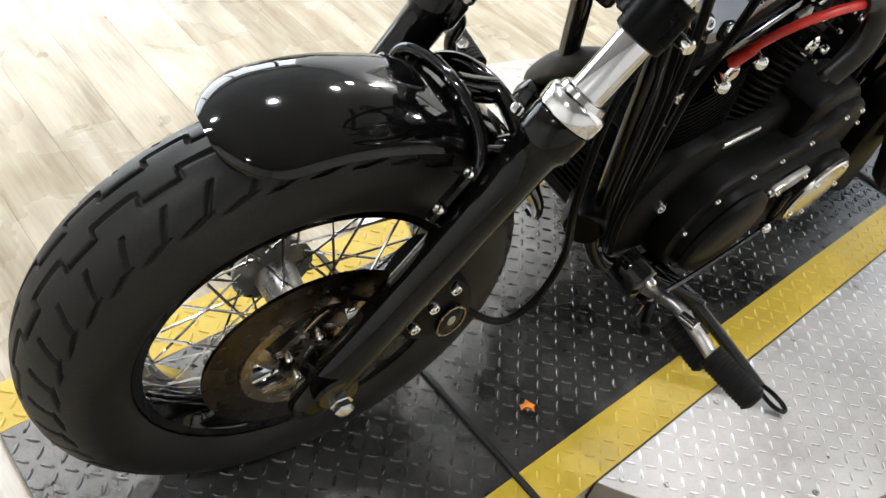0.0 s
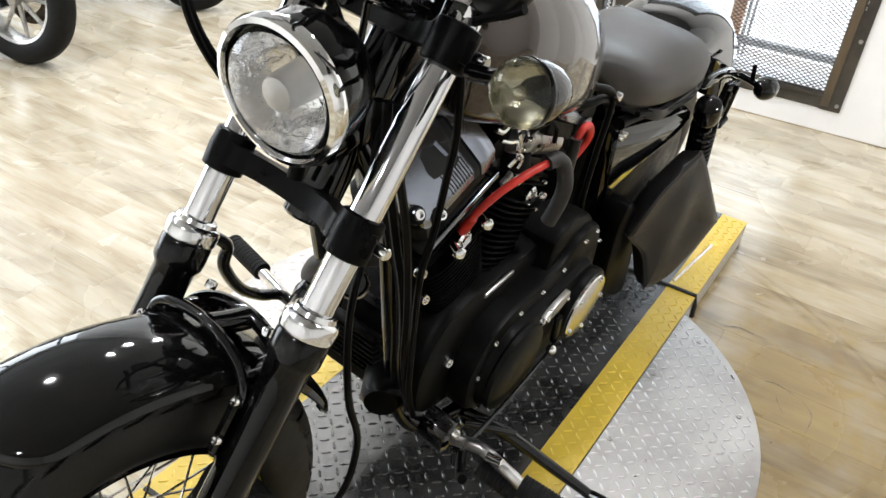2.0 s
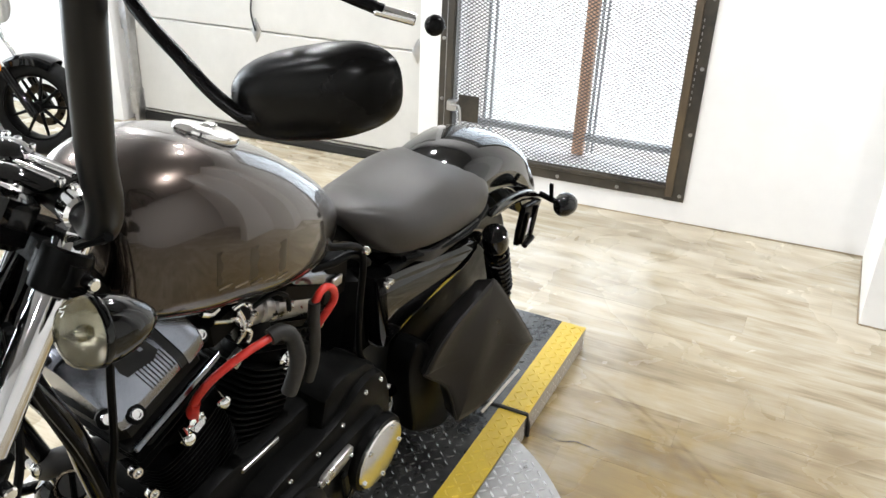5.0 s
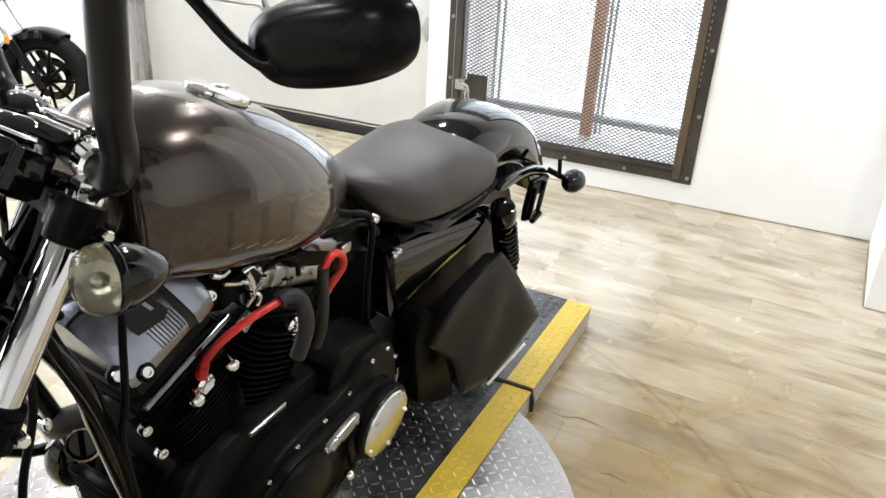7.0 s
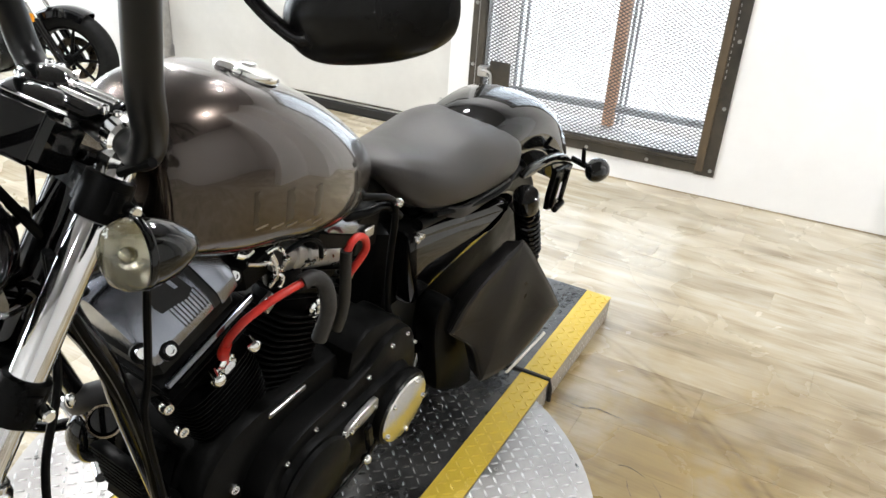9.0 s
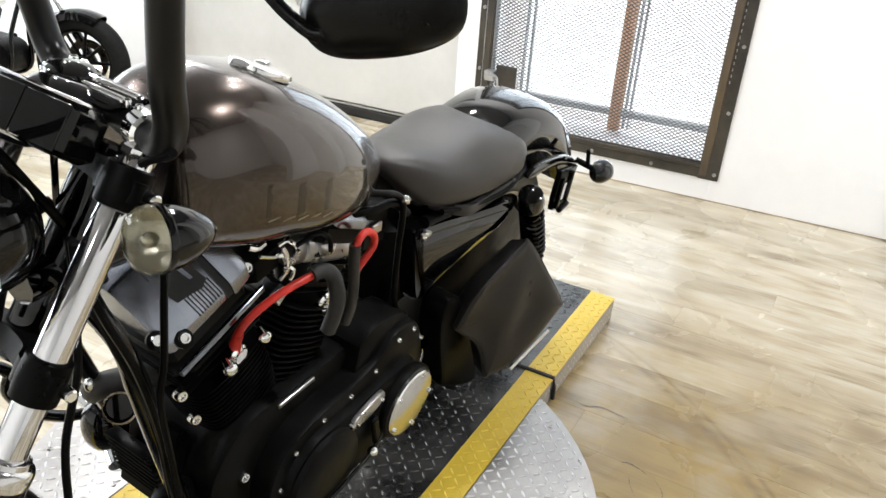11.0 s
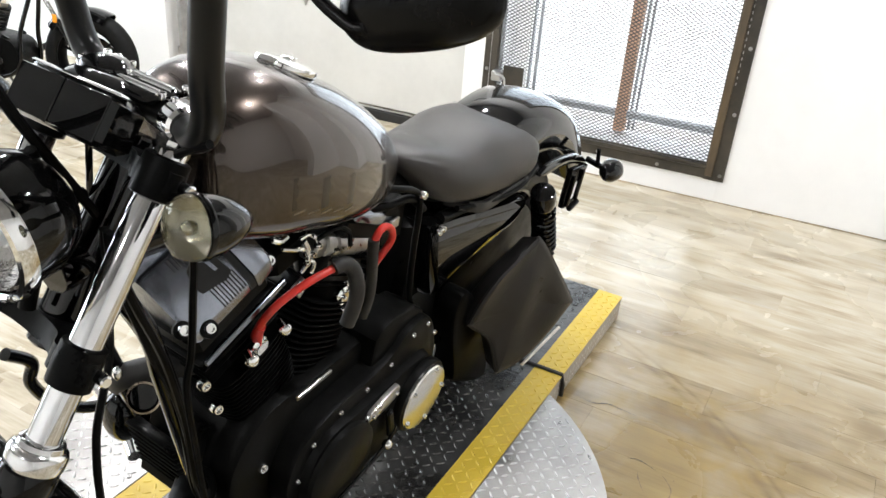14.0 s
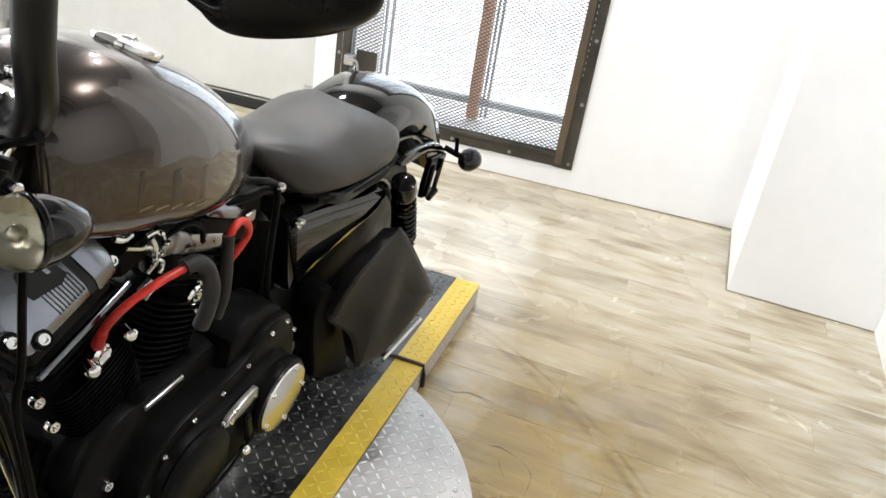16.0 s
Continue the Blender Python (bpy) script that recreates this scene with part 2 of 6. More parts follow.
PLATE_DARK = mat("worn_black_tread_plate", (0.03, 0.0275, 0.024), 0.3, metal=0.7, var=0.75, scale=3.4, second=(0.155, 0.153, 0.148), second_amt=0.9, bump=0.45, bump_scale=90, rough_var=0.14)
LUG_DARK = mat("rubbed_black_tread_lugs", (0.05, 0.047, 0.043), 0.26, metal=0.7, var=0.6, scale=3.2, second=(0.18, 0.177, 0.17), second_amt=0.9, rough_var=0.14)
PLATE_YELLOW = mat("yellow_floor_paint", (0.75, 0.54, 0.05), 0.42, var=0.2, scale=9, second=(0.5, 0.34, 0.04), second_amt=0.8, bump=0.2, bump_scale=120, rough_var=0.12)
LUG_YELLOW = mat("scuffed_yellow_paint", (0.76, 0.55, 0.05), 0.4, var=0.15, scale=14, second=(0.6, 0.42, 0.06), second_amt=0.7, rough_var=0.1)
PLATE_BARE = mat("bare_aluminium_tread_plate", (0.4, 0.378, 0.362), 0.42, metal=0.85, var=0.2, scale=5, second=(0.54, 0.53, 0.51), second_amt=0.8, bump=0.15, bump_scale=120, rough_var=0.14)
# the bare plate again, lightened in colour so its upright sides look lit
PLATE_SIDE = mat("scuffed_lightened_side_plate", (0.58, 0.55, 0.51), 0.45, metal=0.35, var=0.25, scale=7, second=(0.42, 0.37, 0.32), second_amt=0.7, bump=0.15, bump_scale=120, rough_var=0.14)
LUG_BARE = mat("bright_tread_lugs", (0.66, 0.655, 0.64), 0.36, metal=0.9, var=0.15, scale=12, rough_var=0.1)
SEAMBLACK = mat("black_edge_strip", (0.01, 0.01, 0.01), 0.5, var=0.3, scale=30)
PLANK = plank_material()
WALLPAINT = mat("white_wall_paint", (0.83, 0.822, 0.808), 0.6, var=0.04, scale=2, bump=0.12, bump_scale=90)
STILEGREY = mat("grey_door_stile", (0.5, 0.51, 0.52), 0.5, var=0.1, scale=8)
DOORPAINT = mat("white_garage_door_paint", (0.6, 0.592, 0.56), 0.45, var=0.05, scale=4, bump=0.08, bump_scale=60)
CEILPAINT = mat("grey_ceiling_paint", (0.3, 0.295, 0.3), 0.8, var=0.15, scale=2)
TRIMWHITE = mat("white_lamp_trim", (0.7, 0.7, 0.7), 0.5)
RUSTSTEEL = mat("rust_stained_steel", (0.24, 0.175, 0.105), 0.5, metal=0.5, var=0.35, scale=7, second=(0.06, 0.052, 0.044), second_amt=0.8, stretch=(1, 1, 0.25), rough_var=0.12, bump=0.2, bump_scale=120)
RAWSTEEL = mat("raw_dark_steel", (0.078, 0.076, 0.072), 0.45, metal=0.7, var=0.4, scale=6, second=(0.125, 0.108, 0.085), second_amt=0.8, rough_var=0.15, bump=0.15, bump_scale=150)
MESHSTEEL = mat("grey_expanded_steel", (0.085, 0.082, 0.079), 0.5, metal=0.5, var=0.3, scale=8)
HUBGREY = mat("dull_grey_hub_alloy", (0.2, 0.195, 0.185), 0.32, metal=0.9, var=0.3, scale=30, rough_var=0.1)
ZINC = mat("zinc_hardware", (0.5, 0.5, 0.5), 0.35, metal=1.0, var=0.15, scale=30)
GAPBROWN = mat("grimy_brown_shadow_gap", (0.26, 0.2, 0.13), 0.7, var=0.5, scale=9)
POSTWOOD = mat("red_brown_wood_post", (0.62, 0.36, 0.22), 0.5, var=0.2, scale=6, stretch=(6, 6, 0.8), bump=0.1)
DAYLIGHT = glow("bright_daylight_backdrop", (0.95, 0.98, 1.0), 1.45)
SHOPLIGHT = glow("shop_window_backdrop", (0.88, 0.94, 1.0), 5.5)
LAMPGLOW = glow("lamp_glow", (1.0, 0.93, 0.82), 30.0)
ORANGE = mat("orange_paint_fleck", (0.8, 0.22, 0.02), 0.5, var=0.3, scale=60)
GREYFENDER = mat("grey_olive_fender_paint", (0.012, 0.012, 0.011), 0.45, 0.12, var=0.08, scale=12)

# ---------------------------------------------------------------- mesh helpers
Z3 = Vector((0, 0, 1))


def basis(d):
    d = Vector(d).normalized()
    a = d.cross(Z3)
    if a.length < 1e-4:
        a = d.cross(Vector((1, 0, 0)))
    a.normalize()
    return a, a.cross(d).normalized(), d


class Geo:
    """Collects the vertices and faces of one part."""

    def __init__(self):
        self.v, self.f, self.m = [], [], []
        self.slot = 0

    def face(self, idx):
        self.f.append(tuple(idx))
        self.m.append(self.slot)

    def rings(self, rings, closed=True, cap=True, loop=False):
        n, base = len(rings[0]), len(self.v)
        for r in rings:
            self.v += [tuple(p) for p in r]
        count = len(rings) if loop else len(rings) - 1
        for i in range(count):
            a, b = base + i * n, base + ((i + 1) % len(rings)) * n
            for j in range(n if closed else n - 1):
                k = (j + 1) % n
                self.face((a + j, a + k, b + k, b + j))
        if cap and closed and not loop:
            self.face(range(base + n - 1, base - 1, -1))
            self.face(range(base + (len(rings) - 1) * n, base + len(rings) * n))
        return self

    def lathe(self, profile, origin, axis, n=24, cap=True):
        """profile: rows of (radius, distance along the axis)."""
        a, b, d = basis(axis)
        o = Vector(origin)
        return self.rings([[o + d * h + (a * math.cos(t) + b * math.sin(t)) * r for t in [2 * math.pi * i / n for i in range(n)]]
                           for r, h in profile], cap=cap)

    def cyl(self, p0, p1, r0, r1=None, n=16, bevel=0.0):
        p0, p1 = Vector(p0), Vector(p1)
        r1 = r0 if r1 is None else r1
        h = (p1 - p0).length
        if bevel:
            prof = [(r0 - bevel, 0), (r0, bevel), (r1, h - bevel), (r1 - bevel, h)]
        else:
            prof = [(r0, 0), (r1, h)]
        return self.lathe(prof, p0, p1 - p0, n)

    def tube(self, pts, r, n=10, steps=6, smooth=True):
        pts = curve(pts, steps) if smooth else [Vector(p) for p in pts]
        rad = r if isinstance(r, (list, tuple)) else None
        rings, a = [], None
        for i, p in enumerate(pts):
            d = (pts[min(i + 1, len(pts) - 1)] - pts[max(i - 1, 0)]).normalized()
            if a is None:
                a = basis(d)[0]
            a = (a - d * a.dot(d)).normalized()
            b = a.cross(d)
            rr = r if rad is None else rad[0] + (rad[1] - rad[0]) * i / (len(pts) - 1)
            rings.append([p + (a * math.cos(t) + b * math.sin(t)) * rr for t in [2 * math.pi * k / n for k in range(n)]])
        return self.rings(rings)

    def box(self, centre, size, rot=None, bevel=0.004):
        """A box with chamfered edges; rot: a 3x3 matrix."""
        c, h = Vector(centre), [s / 2 for s in size]
        e = min(bevel, min(h) * 0.9)
        rings = []
        for z, inset in ((-h[2], e), (-h[2] + e, 0), (h[2] - e, 0), (h[2], e)):
            x, y = h[0] - inset, h[1] - inset
            ring = [(x - e, -y), (x, -y + e), (x, y - e), (x - e, y), (-x + e, y), (-x, y - e), (-x, -y + e), (-x + e, -y)]
            rings.append([c + (rot @ Vector((px, py, z)) if rot else Vector((px, py, z))) for px, py in ring])
        return self.rings(rings)

    def slab(self, outline, v0, v1, bevel=0.006, place=None):
        """A plate whose outline lies in (x, z), thick from y = v0 to v1, its outer edge (v1) rounded."""
        place = place or (lambda p: p)
        pts = [Vector((x, z)) for x, z in outline]
        n = len(pts)
        area = sum(pts[i].x * pts[(i + 1) % n].y - pts[(i + 1) % n].x * pts[i].y for i in range(n))
        norm = []
        for i in range(n):
            t = (pts[(i + 1) % n] - pts[i - 1]).normalized()
            norm.append(Vector((t.y, -t.x)) * (1 if area > 0 else -1))
        s = 1 if v1 > v0 else -1
        rows = [(0, v0), (0, v1 - s * bevel), (bevel * 0.3, v1 - s * bevel * 0.3), (bevel, v1)]
        return self.rings([[place(Vector((p.x - q.x * k, v, p.y - q.y * k))) for p, q in zip(pts, norm)] for k, v in rows])

    def ball(self, c, r, n=16, squash=(1, 1, 1)):
        rows = max(6, n // 2)
        c = Vector(c)
        rings = []
        for i in range(rows + 1):
            t = math.pi * (i + 0.02) / (rows + 0.04)
            rings.append([c + Vector((math.sin(t) * math.cos(u) * squash[0], math.sin(t) * math.sin(u) * squash[1], math.cos(t) * squash[2])) * r
                          for u in [2 * math.pi * k / n for k in range(n)]])
        return self.rings(rings)

    def bolt(self, p, axis, r=0.006, h=0.006):
        return self.lathe([(r, -0.002), (r, h * 0.6), (r * 0.8, h), (r * 0.55, h), (r * 0.5, h * 0.5)], p, axis, 10)


def curve(pts, steps=6, closed=False):
    """A smooth line through the points."""
    p = [Vector(q) for q in pts]
    out, n = [], len(p)
    for i in range(n if closed else n - 1):
        if closed:
            a, b, c, d = p[i - 1], p[i], p[(i + 1) % n], p[(i + 2) % n]
        else:
            a, b, c, d = p[max(i - 1, 0)], p[i], p[i + 1], p[min(i + 2, n - 1)]
        for k in range(steps):
            t = k / steps
            out.append(0.5 * (2 * b + (c - a) * t + (2 * a - 5 * b + 4 * c - d) * t * t + (3 * b - a - 3 * c + d) * t ** 3))
    if not closed:
        out.append(p[-1])
    return out


def flat(pts, steps=5):
    """A smooth closed outline through (x, z) pairs."""
    return [(q.x, q.y) for q in curve([(x, z, 0) for x, z in pts], steps, True)]


def mesh_of(name, g, mats, angle=38):
    me = bpy.data.meshes.new(name)
    me.from_pydata(g.v, [], g.f)
    for m in (mats if isinstance(mats, (list, tuple)) else [mats]):
        me.materials.append(m)
    me.polygons.foreach_set("material_index", g.m)
    if len(g.f) < 20000:
        bm = bmesh.new()
        bm.from_mesh(me)
        bmesh.ops.recalc_face_normals(bm, faces=bm.faces)
        bm.to_mesh(me)
        bm.free()
    me.polygons.foreach_set("use_smooth", [True] * len(me.polygons))
    me.set_sharp_from_angle(angle=radians(angle))
    return me


def part(name, g, material, parent=None, label="", m=None, angle=38):
    ob = new(name, mesh_of(name, g, material, angle))
    if parent is not None:
        ob.parent = parent
    if m is not None:
        ob.matrix_basis = m
    return tagged(ob, label)


def thing(name, m, label, category, group="", kind=""):
    ob = new(name)
    ob.empty_display_size = 0.1
    ob.matrix_world = m
    return tagged(ob, label, category, group, kind)

# ---------------------------------------------------------------- room
ROOM_X0, ROOM_X1, ROOM_Y0, ROOM_Y1 = -2.6, 4.6, -5.0, 3.4
WIN_X0, WIN_X1, WIN_Z0, WIN_Z1 = -2.4, 2.9, 0.04, 2.5
WALL = pose(-1.967, 0, FLOOR_Z, 0, 0, 4.29)      # gate wall: x out of the wall, y along it, z above the floor
CEIL_H = CEIL_Z - FLOOR_Z


def block(name, size, centre, material, m=None, bevel=0.0005, label="", category="", parent=None, kind="structure"):
    ob = part(name, Geo().box(centre, size, bevel=bevel), material, parent, label, m)
    return tagged(ob, label, category, "", kind) if parent is None else ob


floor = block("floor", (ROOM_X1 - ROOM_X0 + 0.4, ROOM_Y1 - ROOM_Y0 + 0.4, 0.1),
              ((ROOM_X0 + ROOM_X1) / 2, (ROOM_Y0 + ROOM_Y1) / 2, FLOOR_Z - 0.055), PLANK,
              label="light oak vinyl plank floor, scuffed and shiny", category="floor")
block("ceiling", (ROOM_X1 - ROOM_X0 + 0.4, ROOM_Y1 - ROOM_Y0 + 0.4, 0.12),
      ((ROOM_X0 + ROOM_X1) / 2, (ROOM_Y0 + ROOM_Y1) / 2, CEIL_Z + 0.06), CEILPAINT, label="plain grey painted ceiling", category="ceiling")
for name, size, centre in (
        ("wall_south_sill", (WIN_X1 - WIN_X0, 0.15, WIN_Z0 - FLOOR_Z), ((WIN_X0 + WIN_X1) / 2, ROOM_Y0 - 0.075, (FLOOR_Z + WIN_Z0) / 2)),
        ("wall_south_head", (WIN_X1 - WIN_X0, 0.15, CEIL_Z - WIN_Z1), ((WIN_X0 + WIN_X1) / 2, ROOM_Y0 - 0.075, (CEIL_Z + WIN_Z1) / 2)),
        ("wall_south_left", (WIN_X0 - ROOM_X0, 0.15, CEIL_H), ((WIN_X0 + ROOM_X0) / 2, ROOM_Y0 - 0.075, FLOOR_Z + CEIL_H / 2)),
        ("wall_south_right", (ROOM_X1 - WIN_X1, 0.15, CEIL_H), ((WIN_X1 + ROOM_X1) / 2, ROOM_Y0 - 0.075, FLOOR_Z + CEIL_H / 2)),
        ("wall_front", (0.15, ROOM_Y1 - ROOM_Y0, CEIL_H), (ROOM_X1 + 0.075, (ROOM_Y0 + ROOM_Y1) / 2, FLOOR_Z + CEIL_H / 2)),
        ("wall_north", (ROOM_X1 + 1.4, 0.15, CEIL_H), ((ROOM_X1 - 1.4) / 2, ROOM_Y1 + 0.075, FLOOR_Z + CEIL_H / 2))):
    block(name, size, centre, WALLPAINT, label="white painted wall of the showroom", category="wall")
block("wall_return", (0.8, 0.15, CEIL_H), (-1.4 + 0.402, 1.835, FLOOR_Z + CEIL_H / 2), WALLPAINT, label="white wall returning from the chase", category="wall")
# the chase that stands forward of the gate wall
block("wall_chase", (0.85, ROOM_Y1 - 1.205, CEIL_H), (-1.40 - 0.425, (1.205 + ROOM_Y1) / 2, FLOOR_Z + CEIL_H / 2), WALLPAINT,
      label="white boxed-in wall chase meeting the plank floor", category="wall")

U_FL, U_FR, FB, FW = -0.82, 0.42, 0.105, 0.078     # gate frame: left, right, bottom, bar width
F_TOP = 2.15
DOOR_U0, DOOR_U1, DOOR_H = -2.86, -0.93, 2.3
for name, size, centre in (
        ("wall_gate_right", (0.15, 1.25 - U_FR + 0.03, CEIL_H), (-0.075, (1.25 + U_FR - 0.03) / 2, CEIL_H / 2)),
        ("wall_gate_jamb", (0.15, U_FL + 0.03 - DOOR_U1, CEIL_H), (-0.075, (U_FL + 0.03 + DOOR_U1) / 2, CEIL_H / 2)),
        ("wall_gate_sill", (0.15, U_FR - U_FL - 0.06, FB + 0.03), (-0.075, (U_FR + U_FL) / 2, (FB + 0.03) / 2)),
        ("wall_gate_head", (0.15, U_FR - U_FL - 0.06, CEIL_H - F_TOP + 0.03), (-0.075, (U_FR + U_FL) / 2, (CEIL_H + F_TOP - 0.03) / 2)),
        ("wall_door_head", (0.15, DOOR_U1 - DOOR_U0, CEIL_H - DOOR_H), (-0.075, (DOOR_U0 + DOOR_U1) / 2, (CEIL_H + DOOR_H) / 2)),
        ("wall_door_left", (0.15, 2.3, CEIL_H), (-0.075, DOOR_U0 - 1.15, CEIL_H / 2))):
    block(name, size, centre, WALLPAINT, WALL, label="white painted wall round the gate and garage door", category="wall")

# grimy brown strip where the walls meet the floor, the shadow gap put in as colour
for size, centre, m in (((0.006, 2.17, 0.005), (0.003, 0.155, 0.0025), WALL),
                        ((0.006, 2.19, 0.005), (-1.397, 2.3, FLOOR_Z + 0.0025), None),
                        ((0.6, 0.006, 0.005), (-1.7, 1.202, FLOOR_Z + 0.0025), None)):
    block("trim", size, centre, GAPBROWN, m, 0.001, "thin grimy brown strip for the shadow gap along the wall", "trim")

# ---- shop window
win = thing("window_1", pose((WIN_X0 + WIN_X1) / 2, ROOM_Y0, WIN_Z0), "wide black-framed shop window full of daylight", "window", kind="structure")
WW, WH = WIN_X1 - WIN_X0, WIN_Z1 - WIN_Z0
for k in range(5):
    part("mullion", Geo().box((-WW / 2 + 0.03 + (WW - 0.06) * k / 4, -0.07, WH / 2), (0.06, 0.08, WH), bevel=0.004), SATIN, win)
for z in (0.03, WH - 0.03):
    part("window_frame", Geo().box((0, -0.072, z), (WW - 0.12, 0.07, 0.06), bevel=0.004), SATIN, win)
part("window_sill", Geo().box((0, 0.02, -0.015), (WW + 0.1, 0.12, 0.03), bevel=0.004), WALLPAINT, win)
sback = part("backdrop", Geo().box((0, 0, 0), (WW + 1.0, 0.02, WH + 0.8)), SHOPLIGHT, None, m=pose((WIN_X0 + WIN_X1) / 2, ROOM_Y0 - 0.6, (WIN_Z0 + WIN_Z1) / 2))
tagged(sback, "bright daylight beyond the shop window", "backdrop", kind="structure")

# ---- mesh gate
gate = thing("mesh_gate", WALL, "dark raw steel security gate with expanded metal mesh", "gate")
gate.matrix_world = WALL @ pose(0.0, (U_FL + U_FR) / 2, FB)
GW, GH = U_FR - U_FL, F_TOP - FB
FR_W = 0.092                                     # the hinge side is wider
for y, w in ((-GW / 2 + FW / 2, FW), (GW / 2 - FR_W / 2, FR_W)):
    part("frame_bar", Geo().box((0.004, y, GH / 2), (0.012, w, GH), bevel=0.002), RAWSTEEL, gate)
    part("frame_lip", Geo().box((-0.022, y - math.copysign(w / 2 - 0.003, y), GH / 2), (0.05, 0.006, GH - 2 * FW), bevel=0.001), RAWSTEEL, gate)
# leaf bars that stand on the frame, parted from it by a narrow gap
part("leaf_bar", Geo().box((0.0155, GW / 2 - FR_W + 0.021, GH / 2), (0.011, 0.036, GH - 0.04), bevel=0.003), RUSTSTEEL, gate, "brown rust-stained hinge bar")
part("leaf_bar", Geo().box((0.0155, -GW / 2 + FW - 0.022, GH / 2), (0.011, 0.034, GH - 0.04), bevel=0.003), RAWSTEEL, gate)
part("gap_strip", Geo().box((0.0115, -GW / 2 + FW - 0.044, GH / 2), (0.003, 0.004, GH - 0.04), bevel=0.001), ZINC, gate, "bright line between frame and leaf")
part("leaf_bar", Geo().box((0.0175, 0, FW - 0.012), (0.011, GW - FW - FR_W, 0.022), bevel=0.003), RAWSTEEL, gate)
# light showing in the bar's row of slots, put in as bright zinc chips
for k in range(14):
    part("slot", Geo().box((0.0108, GW / 2 - FR_W + 0.047, 0.46 + 0.028 * k), (0.002, 0.004, 0.013), bevel=0.0005), ZINC, gate)
for z in (FW / 2 + 0.005, GH - FW / 2):
    part("frame_bar", Geo().box((0.006, 0, z), (0.012, GW - 2 * FW, FW), bevel=0.002), RAWSTEEL, gate)
for k in range(8):
    for y in (-GW / 2 + 0.02, GW / 2 - 0.02):
        if 0.03 + k * 0.295 < GH:
            part("bolt", Geo().bolt((0.01, y, 0.03 + k * 0.295), (1, 0, 0), 0.009, 0.007), ZINC, gate)
for k in range(1, 4):
    part("bolt", Geo().bolt((0.012, GW / 2 - 0.02 - k * 0.29, 0.025), (1, 0, 0), 0.009, 0.007), ZINC, gate)
# expanded metal: zigzag strands
g = Geo()
pw, ph = 0.027, 0.0085
y0, y1, z0, z1 = -GW / 2 + FW * 0.8, GW / 2 - FW * 0.8, FW * 0.8, GH - FW * 0.8
cols, rows = int((y1 - y0) / (pw / 2)), int((z1 - z0) / ph)
for r in range(rows):
    zc = z0 + r * ph
    line = [(y0 + c * pw / 2, zc + (ph * 0.5 if (c + r) % 2 else -ph * 0.5)) for c in range(cols + 1)]
    base = len(g.v)
    for c, (yy, zz) in enumerate(line):
        x = -0.008
        g.v += [(x, yy, zz - 0.0024), (x + 0.003, yy, zz), (x, yy, zz + 0.0024)]
    for c in range(cols):
        a, b = base + 3 * c, base + 3 * c + 3
        g.face((a, b, b + 1, a + 1))
        g.face((a + 1, b + 1, b + 2, a + 2))
        g.face((a + 2, b + 2, b, a))
tagged(part("expanded_mesh", g, MESHSTEEL, gate, "fine diamond expanded metal mesh", angle=20), kind="stuff")
lock_y, lock_z = -0.66 - (U_FL + U_FR) / 2, 0.29
part("lock_plate", Geo().box((0.004, lock_y, lock_z), (0.012, 0.105, 0.13), bevel=0.002), RAWSTEEL, gate, "perforated steel lock plate")
part("lock_case", Geo().box((0.03, lock_y - 0.075, lock_z + 0.015), (0.04, 0.05, 0.05), bevel=0.004), ZINC, gate, "zinc padlock case")
part("lever_handle", Geo().tube([(0.03, lock_y - 0.07, lock_z + 0.03), (0.075, lock_y - 0.065, lock_z + 0.03), (0.08, lock_y - 0.02, lock_z + 0.02),
                                 (0.08, lock_y - 0.015, lock_z - 0.07)], 0.006), ZINC, gate, "bent zinc pull handle")

# ---- recess and daylight behind the gate
rec = thing("glazed_doorway", WALL @ pose(-0.15, (U_FL + U_FR) / 2, FB), "white glazed doorway behind the mesh gate", "doorway", kind="structure")
for y in (-GW / 2 + 0.02, GW / 2 - 0.02):
    part("reveal", Geo().box((-0.22, y, GH / 2), (0.44, 0.03, GH)), WALLPAINT, rec)
part("sill", Geo().box((-0.22, 0, 0.01), (0.44, GW - 0.07, 0.03)), WALLPAINT, rec)
part("head", Geo().box((-0.22, 0, GH - 0.02), (0.44, GW - 0.07, 0.03)), WALLPAINT, rec)
part("post", Geo().box((-0.2, 0.03, GH / 2), (0.06, 0.058, GH - 0.07)), POSTWOOD, rec, "red-brown wooden post")
part("rail", Geo().box((-0.2, -0.01, 0.125), (0.04, GW - 0.08, 0.035)), STILEGREY, rec, "grey lower door rail")
for y in (-0.5, -0.465, 0.075, 0.1):
    part("stile", Geo().box((-0.215, y, GH / 2), (0.03, 0.011, GH - 0.08)), STILEGREY, rec, "thin grey metal stile")
back = part("backdrop", Geo().box((0, 0, 0), (0.02, GW + 0.5, GH + 0.5)), DAYLIGHT, None, m=WALL @ pose(-0.72, (U_FL + U_FR) / 2, FB + GH / 2))
tagged(back, "bright white daylight beyond the doorway", "backdrop", kind="structure")

# ---- sectional garage door
gdoor = thing("garage_door", WALL @ pose(-0.11, (DOOR_U0 + DOOR_U1) / 2, 0), "white sectional garage door with steel hinges", "garage door")
DW = DOOR_U1 - DOOR_U0
SECT = 0.545
for k in range(4):
    part("door_section", Geo().box((0, 0, 0.075 + SECT * k + SECT / 2 - 0.003), (0.04, DW, SECT - 0.006), bevel=0.006), DOORPAINT, gdoor)
part("bottom_seal", Geo().box((0.005, 0, 0.032), (0.05, DW, 0.06), bevel=0.01), SEAMBLACK, gdoor, "black rubber bottom seal")
